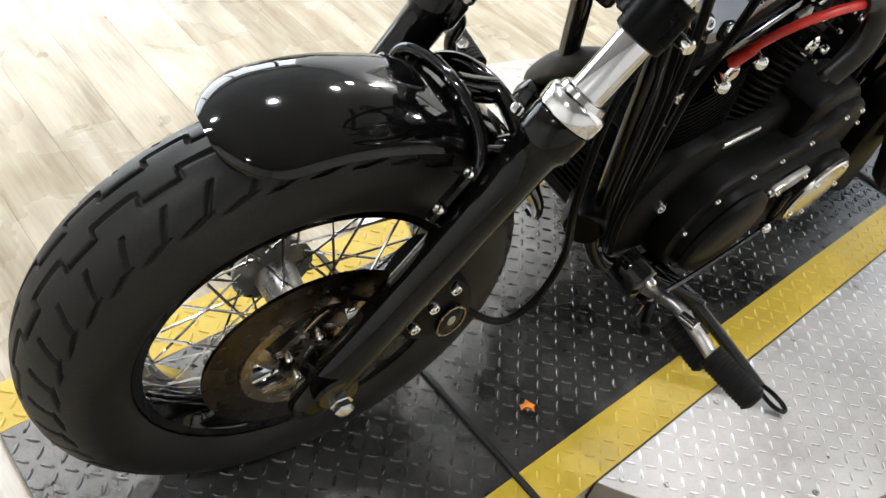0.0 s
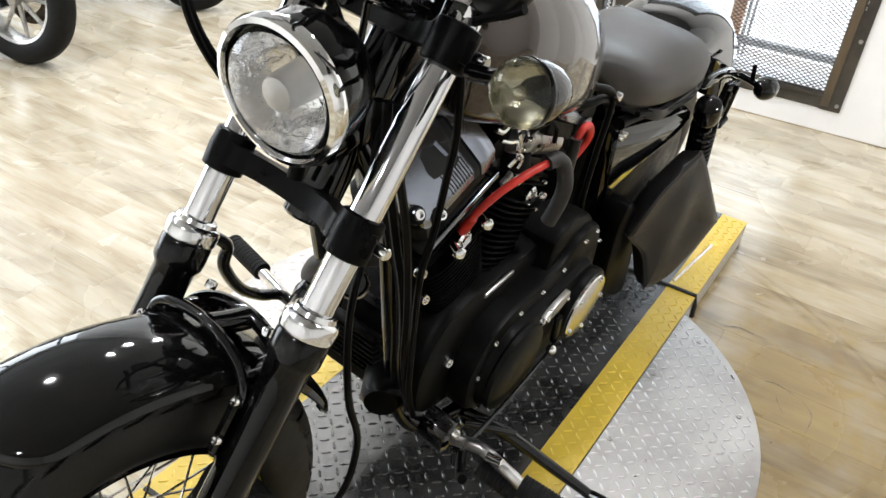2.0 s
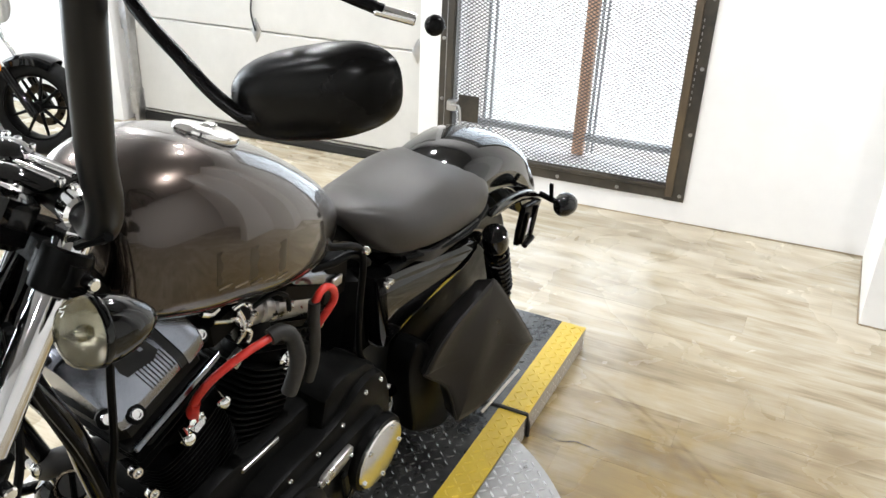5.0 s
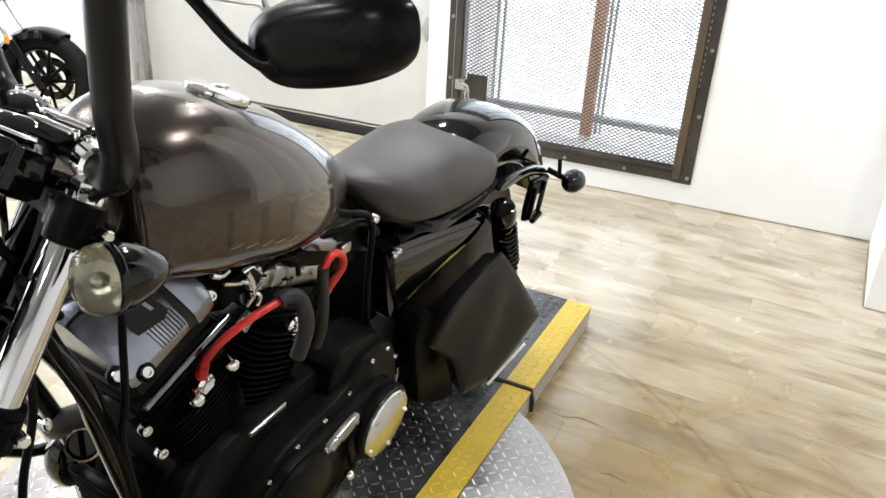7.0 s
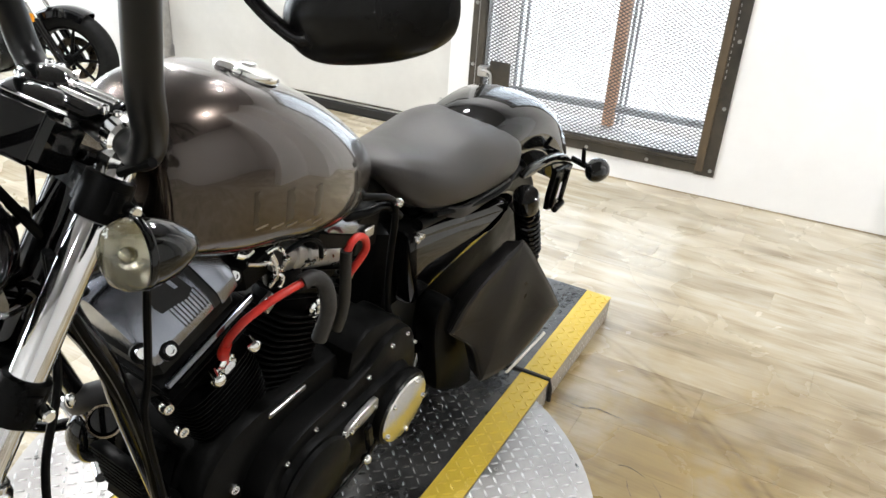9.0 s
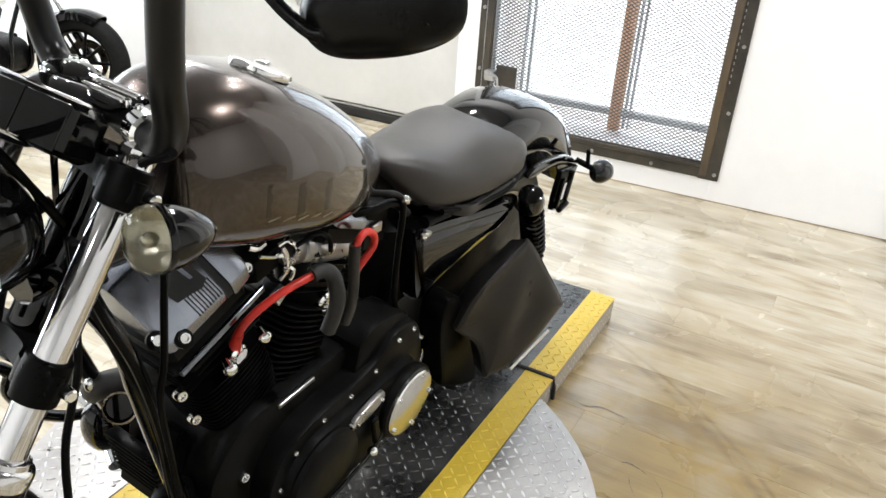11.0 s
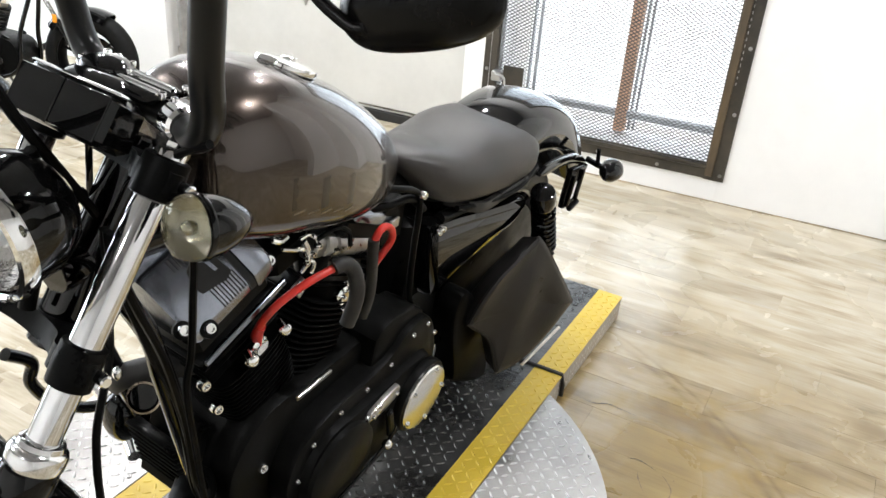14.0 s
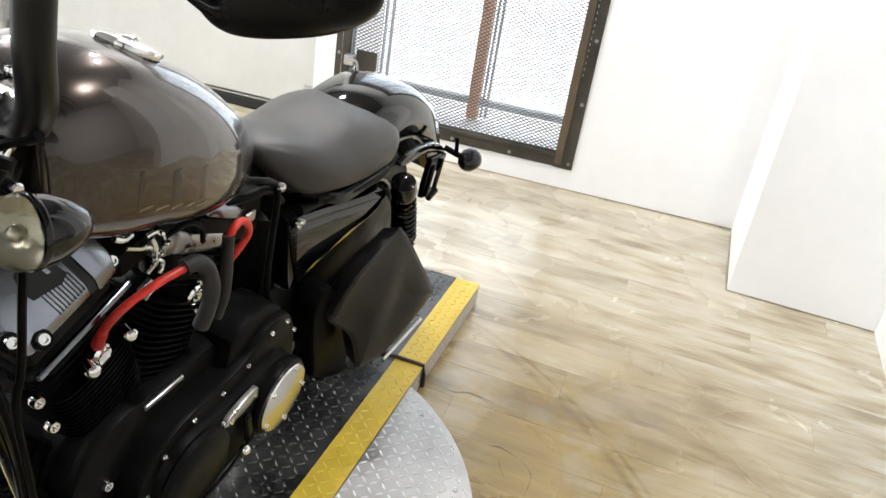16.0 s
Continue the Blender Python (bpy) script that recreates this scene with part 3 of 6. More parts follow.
part("seal_strip", Geo().box((0.022, 0, 0.066), (0.012, DW, 0.008), bevel=0.001), ZINC, gdoor, "thin silver seal retainer")
for y in (-DW / 2 + 0.05, -0.04, DW / 2 - 0.05):
    for k in range(4):
        zc = 0.075 + SECT * k
        if k == 0 and abs(y) < 0.1:
            continue
        out = [(y - 0.03, zc + 0.0), (y, zc + 0.065), (y + 0.03, zc), (y, zc - 0.06)] if k else [(y - 0.03, zc + 0.0), (y - 0.03, zc + 0.12), (y + 0.03, zc + 0.12), (y + 0.03, zc)]
        part("hinge", Geo().slab(out, -0.02, -0.028, 0.002, lambda p: Vector((-p.y, p.x, p.z))), ZINC, gdoor, "galvanised door hinge")
for y in (-DW / 2 + 0.085,):
    part("track", Geo().box((0.06, y, DOOR_H / 2), (0.06, 0.03, DOOR_H), bevel=0.004), ZINC, gdoor, "galvanised vertical roller track")
    for z in (0.12, 0.62, 1.1):
        part("bracket", Geo().box((0.035, y - 0.02, z), (0.07, 0.07, 0.16), bevel=0.006), ZINC, gdoor)
part("pull_cord", Geo().tube([(0.03, -0.04, 0.62), (0.04, -0.045, 0.66), (0.035, -0.06, 0.72), (0.03, -0.055, 0.79), (0.03, -0.045, 0.89)], 0.005, 8), SEAMBLACK, gdoor, "black pull cord")
block("door_apron", (0.9, DW + 0.6, 0.02), (-0.5, (DOOR_U0 + DOOR_U1) / 2, -0.02), PLANK, WALL, label="floor strip running on under the garage door", category="floor")
block("wall_outer", (0.1, 6.5, CEIL_H), (-0.95, -1.2, CEIL_H / 2), WALLPAINT, WALL, label="plain outer wall closing the room", category="wall")

# ---- ceiling spots
for lx, ly, watts in LAMPS:
    sp = thing("ceiling_spot", pose(lx, ly, CEIL_Z), "small round white ceiling spotlight, lit", "light", "ceiling spots")
    part("trim_ring", Geo().lathe([(0.075, -0.055), (0.09, -0.06), (0.1, -0.05), (0.1, 0.0), (0.075, 0.0)], (0, 0, 0), (0, 0, 1), 24, cap=False), TRIMWHITE, sp)
    part("diffuser", Geo().cyl((0, 0, -0.05), (0, 0, -0.01), 0.073, n=24), LAMPGLOW, sp, "glowing diffuser")

# ---------------------------------------------------------------- turntable lift
LANE_Y0, LANE_Y1, STRIPE = -0.315, 0.357, 0.086
DISC_C, DISC_R = (0.52, 0.021), 0.68
GAP_R, GAP_F, END_R, END_F = -0.178, 1.222, -0.727, 1.832
TOP, DEEP = 0.0, FLOOR_Z
table = thing("motorcycle_turntable", pose(DISC_C[0], DISC_C[1], FLOOR_Z), "low tread-plate motorcycle turntable, black lane and yellow edges", "turntable")
TABLE_INV = pose(DISC_C[0], DISC_C[1], FLOOR_Z).inverted()
LUG_P = 0.0255


def lugs(g, x0, x1, y0, y1, inside, slot, seed):
    """Raised lens-shaped lugs, turned by 90 degrees from one to the next."""
    rnd = random.Random(seed)
    g.slot = slot
    for i in range(math.floor(x0 / LUG_P), math.ceil(x1 / LUG_P) + 1):
        for j in range(math.floor(y0 / LUG_P), math.ceil(y1 / LUG_P) + 1):
            cx, cy = (i + 0.5) * LUG_P, (j + 0.5) * LUG_P
            if not (x0 + 0.008 < cx < x1 - 0.008 and y0 + 0.008 < cy < y1 - 0.008 and inside(cx, cy)):
                continue
            a = math.radians(45 if (i + j) % 2 else -45)
            c, s = math.cos(a), math.sin(a)
            l, w, h = 0.0118, 0.003, 0.0022 + rnd.random() * 0.0006
            base = len(g.v)
            for px, py, pz in ((-l, 0, 0), (-l * 0.5, -w, 0), (l * 0.5, -w, 0), (l, 0, 0), (l * 0.5, w, 0), (-l * 0.5, w, 0),
                               (-l * 0.55, 0, h), (-l * 0.3, -w * 0.45, h), (l * 0.3, -w * 0.45, h), (l * 0.55, 0, h), (l * 0.3, w * 0.45, h), (-l * 0.3, w * 0.45, h)):
                g.v.append((cx + px * c - py * s, cy + px * s + py * c, TOP + pz))
            for k in range(6):
                g.face((base + k, base + (k + 1) % 6, base + 6 + (k + 1) % 6, base + 6 + k))
            g.face(range(base + 6, base + 12))
    g.slot = 0


def lane_piece(name, x0, x1, bare_front):
    mats = [PLATE_DARK, PLATE_YELLOW, PLATE_BARE, LUG_DARK, LUG_YELLOW, LUG_BARE]
    p = part(name, Geo().box(((x0 + x1) / 2, (LANE_Y0 + LANE_Y1) / 2, (DEEP + TOP - 0.004) / 2), (x1 - x0 - 0.004, LANE_Y1 - LANE_Y0 - 0.004, TOP - DEEP - 0.004), bevel=0.002),
             PLATE_SIDE, table, "bare tread-plate box under the lane", TABLE_INV)
    for nm, y0, y1, m0, m1, s in (("lane_plate", LANE_Y0 + STRIPE, LANE_Y1 - STRIPE, PLATE_DARK, LUG_DARK, 1), ("edge_stripe", LANE_Y0, LANE_Y0 + STRIPE, PLATE_YELLOW, LUG_YELLOW, 2),
                              ("edge_stripe", LANE_Y1 - STRIPE, LANE_Y1, PLATE_YELLOW, LUG_YELLOW, 3)):
        g = Geo().box(((x0 + x1) / 2, (y0 + y1) / 2, TOP - 0.002), (x1 - x0, y1 - y0, 0.004), bevel=0.0008)
        lugs(g, x0, x1, y0, y1, lambda x, y: True, 1, s)
        part(nm, g, [m0, m1], table, "worn black tread plate" if s == 1 else "yellow painted tread plate", TABLE_INV, 25)
    g = Geo()
    rnd = random.Random(7)
    for yy, sgn in ((LANE_Y1, 1), (LANE_Y0, -1)):      # lugs on the upright sides
        for i in range(int((x1 - x0) / LUG_P)):
            for j in range(2):
                cx, cz = x0 + (i + 0.5) * LUG_P, DEEP + 0.02 + j * LUG_P
                a = math.radians(45 if (i + j) % 2 else -45)
                d = Vector((math.cos(a), 0, math.sin(a)))
                e = Vector((-d.z, 0, d.x))
                c = Vector((cx, yy - sgn * 0.002, cz))
                base = len(g.v)
                for q in (c - d * 0.0125, c - e * 0.004, c + d * 0.0125, c + e * 0.004, c + Vector((0, sgn * 0.0018, 0)) - d * 0.006, c + Vector((0, sgn * 0.0018, 0)) + d * 0.006):
                    g.v.append(tuple(q))
                for f in ((0, 1, 4), (1, 2, 5), (1, 5, 4), (2, 3, 5), (3, 0, 4), (3, 4, 5)):
                    g.face([base + k for k in f])
    tagged(part("side_lugs", g, LUG_BARE, p, "", angle=20), kind="stuff")


lane_piece("rear_box", END_R, GAP_R, True)
lane_piece("centre_box", GAP_R + 0.008, GAP_F - 0.008, True)
lane_piece("front_box", GAP_F, END_F, True)
for side in (1, -1):
    edge = LANE_Y1 if side > 0 else LANE_Y0
    a0 = math.asin((edge + side * 0.003 - DISC_C[1]) / DISC_R)
    a1 = math.pi - a0 if side > 0 else -math.pi - a0
    arc = [(DISC_C[0] + DISC_R * math.cos(a0 + (a1 - a0) * k / 48), DISC_C[1] + DISC_R * math.sin(a0 + (a1 - a0) * k / 48)) for k in range(49)]
    g = Geo()
    g.rings([[(x, y, z) for x, y in arc] for z in (DEEP + 0.004, TOP - 0.001)] + [[(DISC_C[0] + (x - DISC_C[0]) * 0.998, edge + side * 0.003 + (y - edge - side * 0.003) * 0.998, TOP) for x, y in arc]])
    lugs(g, -0.2, 1.25, min(edge, edge + side * 0.6), max(edge, edge + side * 0.6), lambda x, y: (x - DISC_C[0]) ** 2 + (y - DISC_C[1]) ** 2 < (DISC_R - 0.015) ** 2, 1, 11)
    part("disc_segment", g, [PLATE_BARE, LUG_BARE], table, "bare aluminium tread-plate segment of the disc", TABLE_INV, 25)
    for k in range(4):
        part("bolt", Geo().bolt((0.232 + 0.279 * k, edge + side * 0.024, TOP), (0, 0, 1), 0.006, 0.003), STEEL, table, m=TABLE_INV)
    for k in range(5):
        a = math.radians(90 + (k - 2) * 25) * side
        part("bolt", Geo().bolt((DISC_C[0] + 0.64 * math.cos(a), DISC_C[1] + 0.64 * math.sin(a), TOP), (0, 0, 1), 0.006, 0.003), STEEL, table, m=TABLE_INV)
for x in (GAP_R + 0.003, GAP_F - 0.004):
    part("edge_strip", Geo().tube([(x, LANE_Y0 + 0.01, 0.001), (x + 0.001, 0.0, 0.002), (x, LANE_Y1, 0.002), (x, LANE_Y1 + 0.005, -0.03), (x, LANE_Y1 + 0.005, -0.07)], 0.0065, 8, 5, False), SEAMBLACK, table, "black rubber joint strip", TABLE_INV)
fl = part("paint_fleck", Geo().slab([(0.0, 0.0), (0.01, 0.005), (0.018, 0.002), (0.022, 0.012), (0.012, 0.012), (0.014, 0.02), (0.007, 0.018), (0.004, 0.028), (-0.001, 0.02), (-0.006, 0.019), (-0.002, 0.009)], 0.0, 0.0022, 0.0005, lambda p: Vector((1.1 + p.x, 0.175 + p.z, p.y))), ORANGE, None)
tagged(fl, "small orange paint fleck on the black tread plate", "paint fleck")

# ---------------------------------------------------------------- motorcycle
# own axes: x forward, y to its left, z up along the leaning bike; it leans on its side stand
BIKE = pose(0, 0.02, 0, 0, 0, -2.2) @ pose(0, 0, 0, -7.5)
bike = thing("motorcycle", BIKE, "grey-brown and black cruiser motorcycle leaning on its side stand", "motorcycle")
RAKE = radians(30.5)
UP = Vector((-math.sin(RAKE), 0, math.cos(RAKE)))       # along the fork
FWD = Vector((math.cos(RAKE), 0, math.sin(RAKE)))       # square to it
AXLE = Vector((1.492, 0, 0.328))
PIVOT = AXLE - FWD * 0.05
STEER = Matrix.Translation(PIVOT) @ Matrix.Rotation(radians(-8.5), 4, UP) @ Matrix.Translation(-PIVOT)
Y = Vector((0, 1, 0))


def fk(s, p=0.0, v=0.0):
    """A point s up the fork from the axle, p forward of it, v to the left."""
    return AXLE + UP * s + FWD * p + Y * v


def bolts(parent, rows, axis, r=0.006, material=CHROME, m=None, name="bolt"):
    for p in rows:
        part(name, Geo().bolt(p, axis, r, r), material, parent, m=m)


def tyre(centre, R, hw, hh, tread, n=720, k=72):
    """A tyre round the y axis; tread: whether the grooves are cut."""
    th = np.linspace(0, 2 * np.pi, n, endpoint=False)[:, None]
    edge = k // 8
    ph = np.radians(np.concatenate([np.linspace(-128, -76, edge, endpoint=False), np.linspace(-76, 76, k - 2 * edge), np.linspace(76, 128, edge + 1)[1:]]))[None, :]
    r = (R - hh) + hh * np.sign(np.cos(ph)) * np.abs(np.cos(ph)) ** 0.9 + 0 * th
    y = hw * np.sign(np.sin(ph)) * np.abs(np.sin(ph)) ** 0.92 + 0 * th
    if tread:
        s, l = th * R, ph * hh * 1.05
        per = 2 * np.pi * R / 20
        cut = np.zeros_like(r)
        for side, shift in ((1, 0.214), (-1, 0.234)):
            ls = l * side
            # stepped groove: long runs at two widths, joined by short steps
            u = ((s - shift) / per) % 1.0
            high = (u < 0.46)
            run = np.abs(ls - np.where(high, 0.0235, 0.010))
            step = np.where((ls > 0.009) & (ls < 0.0245), np.minimum(np.minimum(np.abs(u), np.abs(u - 1)), np.abs(u - 0.46)) * per, 1.0)
            d = np.minimum(run, step)
            cut = np.maximum(cut, np.clip((0.0026 - d) / 0.002 + 0.5, 0, 1) * 0.0055)
            # hooked grooves out to the shoulder
            us = ((s - shift - 0.07) / (per / 2)) % 1.0
            path = -np.where(ls < 0.071, (ls - 0.039) * 0.64, 0.0205 + (ls - 0.071) * 3.6) / (per / 2)
            wide = np.where(ls < 0.071, 1.19, 3.7)
            d = np.abs(((us - path + 0.5) % 1.0) - 0.5) * per / 2 / wide
            cut = np.maximum(cut, np.clip((0.0026 - d) / 0.002 + 0.5, 0, 1) * np.clip((ls - 0.038) / 0.002, 0, 1) * np.clip((0.08 - ls) / 0.002, 0, 1) * 0.005)
        r = r - cut * np.clip(np.cos(ph) * 1.3, 0.2, 1)
        y = y - cut * np.sin(ph) * 0.7
    P = np.stack([centre[0] + r * np.cos(th), centre[1] + y, centre[2] + r * np.sin(th)], -1).reshape(-1, 3)
    g = Geo()
    g.v = P.tolist()
    i, j = np.meshgrid(np.arange(n), np.arange(k - 1), indexing="ij")
    a, b = i * k + j, ((i + 1) % n) * k + j
    g.f = np.stack([a, a + 1, b + 1, b], -1).reshape(-1, 4).tolist()
    g.m = [0] * len(g.f)
    return g


def ring_lathe(profile, centre, n=64):
    return Geo().rings([[Vector(centre) + Vector((r * math.cos(t), y, r * math.sin(t))) for r, y in profile]
                        for t in [2 * math.pi * i / n for i in range(n)]], loop=True)


def spoked_wheel(parent, centre, R, hw, hh, rim_r, m, tread):
    w = part("tyre", tyre(centre, R, hw, hh, tread, *((1300, 144) if tread else (96, 24))), RUBBER, parent, "black rubber tyre with zigzag tread", m)
    part("rim", ring_lathe([(rim_r, -0.05), (rim_r + 0.012, -0.052), (rim_r + 0.014, -0.04), (rim_r - 0.006, -0.02), (rim_r - 0.012, 0.0), (rim_r - 0.006, 0.02),
                            (rim_r + 0.014, 0.04), (rim_r + 0.012, 0.052), (rim_r, 0.05), (rim_r - 0.016, 0.022), (rim_r - 0.022, 0), (rim_r - 0.016, -0.022)], centre, 72), GLOSS, parent, "black wheel rim", m)
    hub = part("hub", Geo().lathe([(0.02, -0.075), (0.055, -0.07), (0.058, -0.06), (0.03, -0.05), (0.026, 0), (0.03, 0.04), (0.058, 0.05), (0.055, 0.06), (0.02, 0.065)], centre, (0, 1, 0), 28), HUBGREY, parent, "dull grey wheel hub", m)
    for i in range(40):
        a = 2 * math.pi * i / 40
        side = 1 if i % 2 else -1
        sweep = 0.62 if (i // 2) % 2 else -0.62
        p0 = Vector(centre) + Vector((0.05 * math.cos(a + sweep), side * 0.055, 0.05 * math.sin(a + sweep)))
        p1 = Vector(centre) + Vector(((rim_r - 0.014) * math.cos(a), side * 0.008, (rim_r - 0.014) * math.sin(a)))
        part("spoke", Geo().cyl(p0, p1, 0.0019, n=6), CHROME if tread else SATIN, hub)
    return hub


# ---- front wheel
spoked_wheel(bike, AXLE, 0.3305, 0.067, 0.068, 0.205, STEER, True)
RC = AXLE + Y * 0.078
rot = ring_lathe([(0.098, -0.0025), (0.146, -0.0025), (0.146, 0.0025), (0.098, 0.0025)], RC, 72)
rotor = part("brake_rotor", rot, ROTOR, bike, "brown-tinted steel brake rotor", STEER)
for i in range(36):
    a = 2 * math.pi * i / 36
    rr = 0.108 + 0.026 * ((i % 3) / 2)
    part("vent_hole", Geo().cyl(RC + Vector((rr * math.cos(a), 0.0024, rr * math.sin(a))), RC + Vector((rr * math.cos(a), 0.0031, rr * math.sin(a))), 0.0036, n=10), SEAMBLACK, rotor)
part("carrier_ring", ring_lathe([(0.028, 0.0), (0.052, 0.0), (0.052, 0.007), (0.028, 0.007)], RC, 40), CARRIER, rotor, "polished rotor carrier")
part("carrier_rim", ring_lathe([(0.086, 0.0005), (0.1, 0.0005), (0.1, 0.0065), (0.086, 0.0065)], RC, 64), CARRIER, rotor, "tan rotor carrier rim")
for i in range(5):
    a = 2 * math.pi * i / 5 + 0.3
    arm = [(0.045, -0.42), (0.062, -0.38), (0.078, -0.12), (0.09, 0.02), (0.09, 0.3), (0.072, 0.24), (0.058, 0.05), (0.045, 0.22)]
    part("carrier_arm", Geo().slab([(r * math.cos(a + b), r * math.sin(a + b)) for r, b in arm], 0.0, 0.007, 0.002, lambda p: RC + p), CARRIER, rotor)
    part("rotor_bolt", Geo().bolt(RC + Vector((0.04 * math.cos(a), 0.007, 0.04 * math.sin(a))), Y, 0.006, 0.007), CHROME, rotor)
part("axle_spacer", Geo().cyl(AXLE + Y * 0.07, AXLE + Y * 0.105, 0.017, n=20, bevel=0.002), CHROME, bike, "bright axle spacer", STEER)
part("axle_nut", Geo().lathe([(0.016, 0.0), (0.016, 0.005), (0.0135, 0.006), (0.0135, 0.014), (0.01, 0.018), (0.003, 0.02)], AXLE + Vector((-0.006, 0.147, -0.022)), Y, 6), COLLAR, bike, "bright axle nut", STEER, 20)

# ---- fork
FV = 0.122
for v in (FV, -FV):
    leg = part("fork_slider", Geo().lathe([(0.012, -0.07), (0.019, -0.064), (0.025, -0.045), (0.029, 0.0), (0.028, 0.12), (0.0275, 0.35), (0.0285, 0.385), (0.033, 0.392), (0.0345, 0.397), (0.0345, 0.424), (0.033, 0.428)], fk(0, 0, v), UP, 28), FORKBLACK, bike, "black fork slider", STEER)
    part("axle_boss", Geo().cyl(fk(0, 0, v) - Y * 0.03, fk(0, 0, v) + Y * 0.028, 0.03, n=24, bevel=0.004), FORKBLACK, leg)
    part("dust_collar", Geo().lathe([(0.03, 0.428), (0.035, 0.43), (0.036, 0.433), (0.036, 0.447), (0.034, 0.452), (0.029, 0.455), (0.0275, 0.461), (0.024, 0.463), (0.0215, 0.463)], fk(0, 0, v), UP, 28), COLLAR, leg, "bright metal fork dust collar")
    part("fork_tube", Geo().lathe([(0.0205, 0.42), (0.0205, 0.835), (0.017, 0.841)], fk(0, 0, v), UP, 28), FORKTUBE, leg, "bright chrome fork tube")
for s, h, name in ((0.56, 0.03, "lower_triple_clamp"), (0.802, 0.026, "upper_triple_clamp")):
    c = part(name, Geo().rings([[fk(s, 0, 0) + FWD * px + Y * py + UP * pz for px, py in
                                 flat([(-0.012, 0.0), (-0.004, 0.06), (0.022, FV - 0.02), (0.008, FV + 0.03), (-0.022, FV + 0.012), (-0.035, 0.06), (-0.078, 0.0), (-0.035, -0.06), (-0.022, -FV - 0.012),
                                       (0.008, -FV - 0.03), (0.022, -FV + 0.02), (-0.004, -0.06)])] for pz in (-h / 2, -h / 2 + 0.004, h / 2 - 0.004, h / 2)]), SATIN, bike, "black triple clamp", STEER)
    for v in (FV, -FV):
        part("clamp_ring", Geo().lathe([(0.0235, -h / 2 - 0.013), (0.0275, -h / 2 - 0.011), (0.029, 0), (0.0275, h / 2 + 0.011), (0.0235, h / 2 + 0.013)], fk(s, 0, v), UP, 28), SATIN, c)
        sg = math.copysign(1, v)
        part("pinch_bolt", Geo().cyl(fk(s, -0.012, v + sg * 0.026), fk(s, -0.012, v + sg * 0.046), 0.008, n=12, bevel=0.002), CHROME, c, "bright pinch bolt")
for v in (FV, -FV):
    part("fork_cap", Geo().lathe([(0.02, 0.825), (0.022, 0.835), (0.022, 0.847), (0.014, 0.855)], fk(0, 0, v), UP, 6), CHROME, bike, "chrome fork cap", STEER, 20)
part("steering_head", Geo().cyl(fk(0.53, -0.05), fk(0.83, -0.05), 0.032, n=24, bevel=0.004), GLOSS, bike, "black steering head")

# ---- front mudguard, brace
FR = 0.36
prof = [(FR - 0.024, 0.083), (FR - 0.019, 0.081), (FR - 0.012, 0.074), (FR - 0.005, 0.056), (FR - 0.001, 0.03), (FR + 0.001, 0.0)]
prof = prof + [(r, -y) for r, y in prof[-2::-1]]
full = prof + [(r - 0.003, y * 0.965) for r, y in prof[::-1]]
rings = []
A0, A1 = 70, 163
for i in range(121):
    a = radians(A0 + (A1 - A0) * i / 120)
    u = 1 - min(1.0, (i + 0.4) / 15.0, (120.3 - i) / 18.0)
    k = math.sqrt(max(0.01, 1 - u * u))        # rounded front and rear tips
    ease = min(1.0, max(0.0, (128 - math.degrees(a)) / 30))
    drop = 0.008 * ease * ease * (3 - 2 * ease)
    rings.append([AXLE + Vector((math.cos(a), 0, math.sin(a))) * (FR - (FR - r) * (0.5 + 0.5 * k) - drop) + Y * (y * (0.2 + 0.8 * k)) for r, y in full])
fender = part("front_mudguard", Geo().rings(rings), GLOSS, bike, "glossy black front mudguard with ceiling light reflections", STEER)
arch = [fk(0.285, 0.018, FV - 0.03), fk(0.328, 0.024, 0.1), fk(0.357, 0.026, 0.068), fk(0.37, 0.027, 0.0), fk(0.36, 0.026, -0.068), fk(0.338, 0.024, -0.1), fk(0.3, 0.018, -FV + 0.03)]
brace = part("fork_brace", Geo().tube(arch, 0.008, 12, 6), GLOSS, bike, "gloss black arched fork brace", STEER)
rear = [fk(0.3, -0.03, FV - 0.028), fk(0.345, -0.034, 0.1), fk(0.374, -0.036, 0.062), fk(0.385, -0.037, 0.0), fk(0.374, -0.036, -0.062), fk(0.345, -0.034, -0.1), fk(0.3, -0.03, -FV + 0.028)]
part("brace_rear_arch", Geo().tube(rear, 0.0105, 12, 6), GLOSS, brace)
for v, r in ((0.088, 0.009), (0.0, 0.016), (-0.088, 0.009)):
    lift = 0.012 if v else 0.0
    part("brace_web", Geo().tube([fk(0.366 - 2 * lift, 0.024, v), fk(0.372 - 2 * lift, -0.005, v * 0.97), fk(0.38 - 2 * lift, -0.035, v * 0.95)], r, 12, 4), GLOSS, brace)
bolts(brace, [fk(0.392, -0.012, 0.06), fk(0.392, -0.012, -0.06), fk(0.352, -0.03, 0.108)], UP, 0.008)
for v in (0.1, -0.1):
    part("brace_lug", Geo().box(fk(0.285, 0.02, v * 0.99), (0.035, 0.014, 0.075), STEER.to_3x3().inverted() @ Matrix.Rotation(-RAKE, 3, "Y"), 0.004), GLOSS, brace)
    bolts(brace, [fk(0.322, 0.032, v * 1.02), fk(0.27, 0.035, v * 1.05)], FWD, 0.0075)
    part("brace_plate", Geo().ball(fk(0.352, -0.035, v * 0.72), 0.026, 16, (1.2, 0.8, 0.5)), GLOSS, brace)
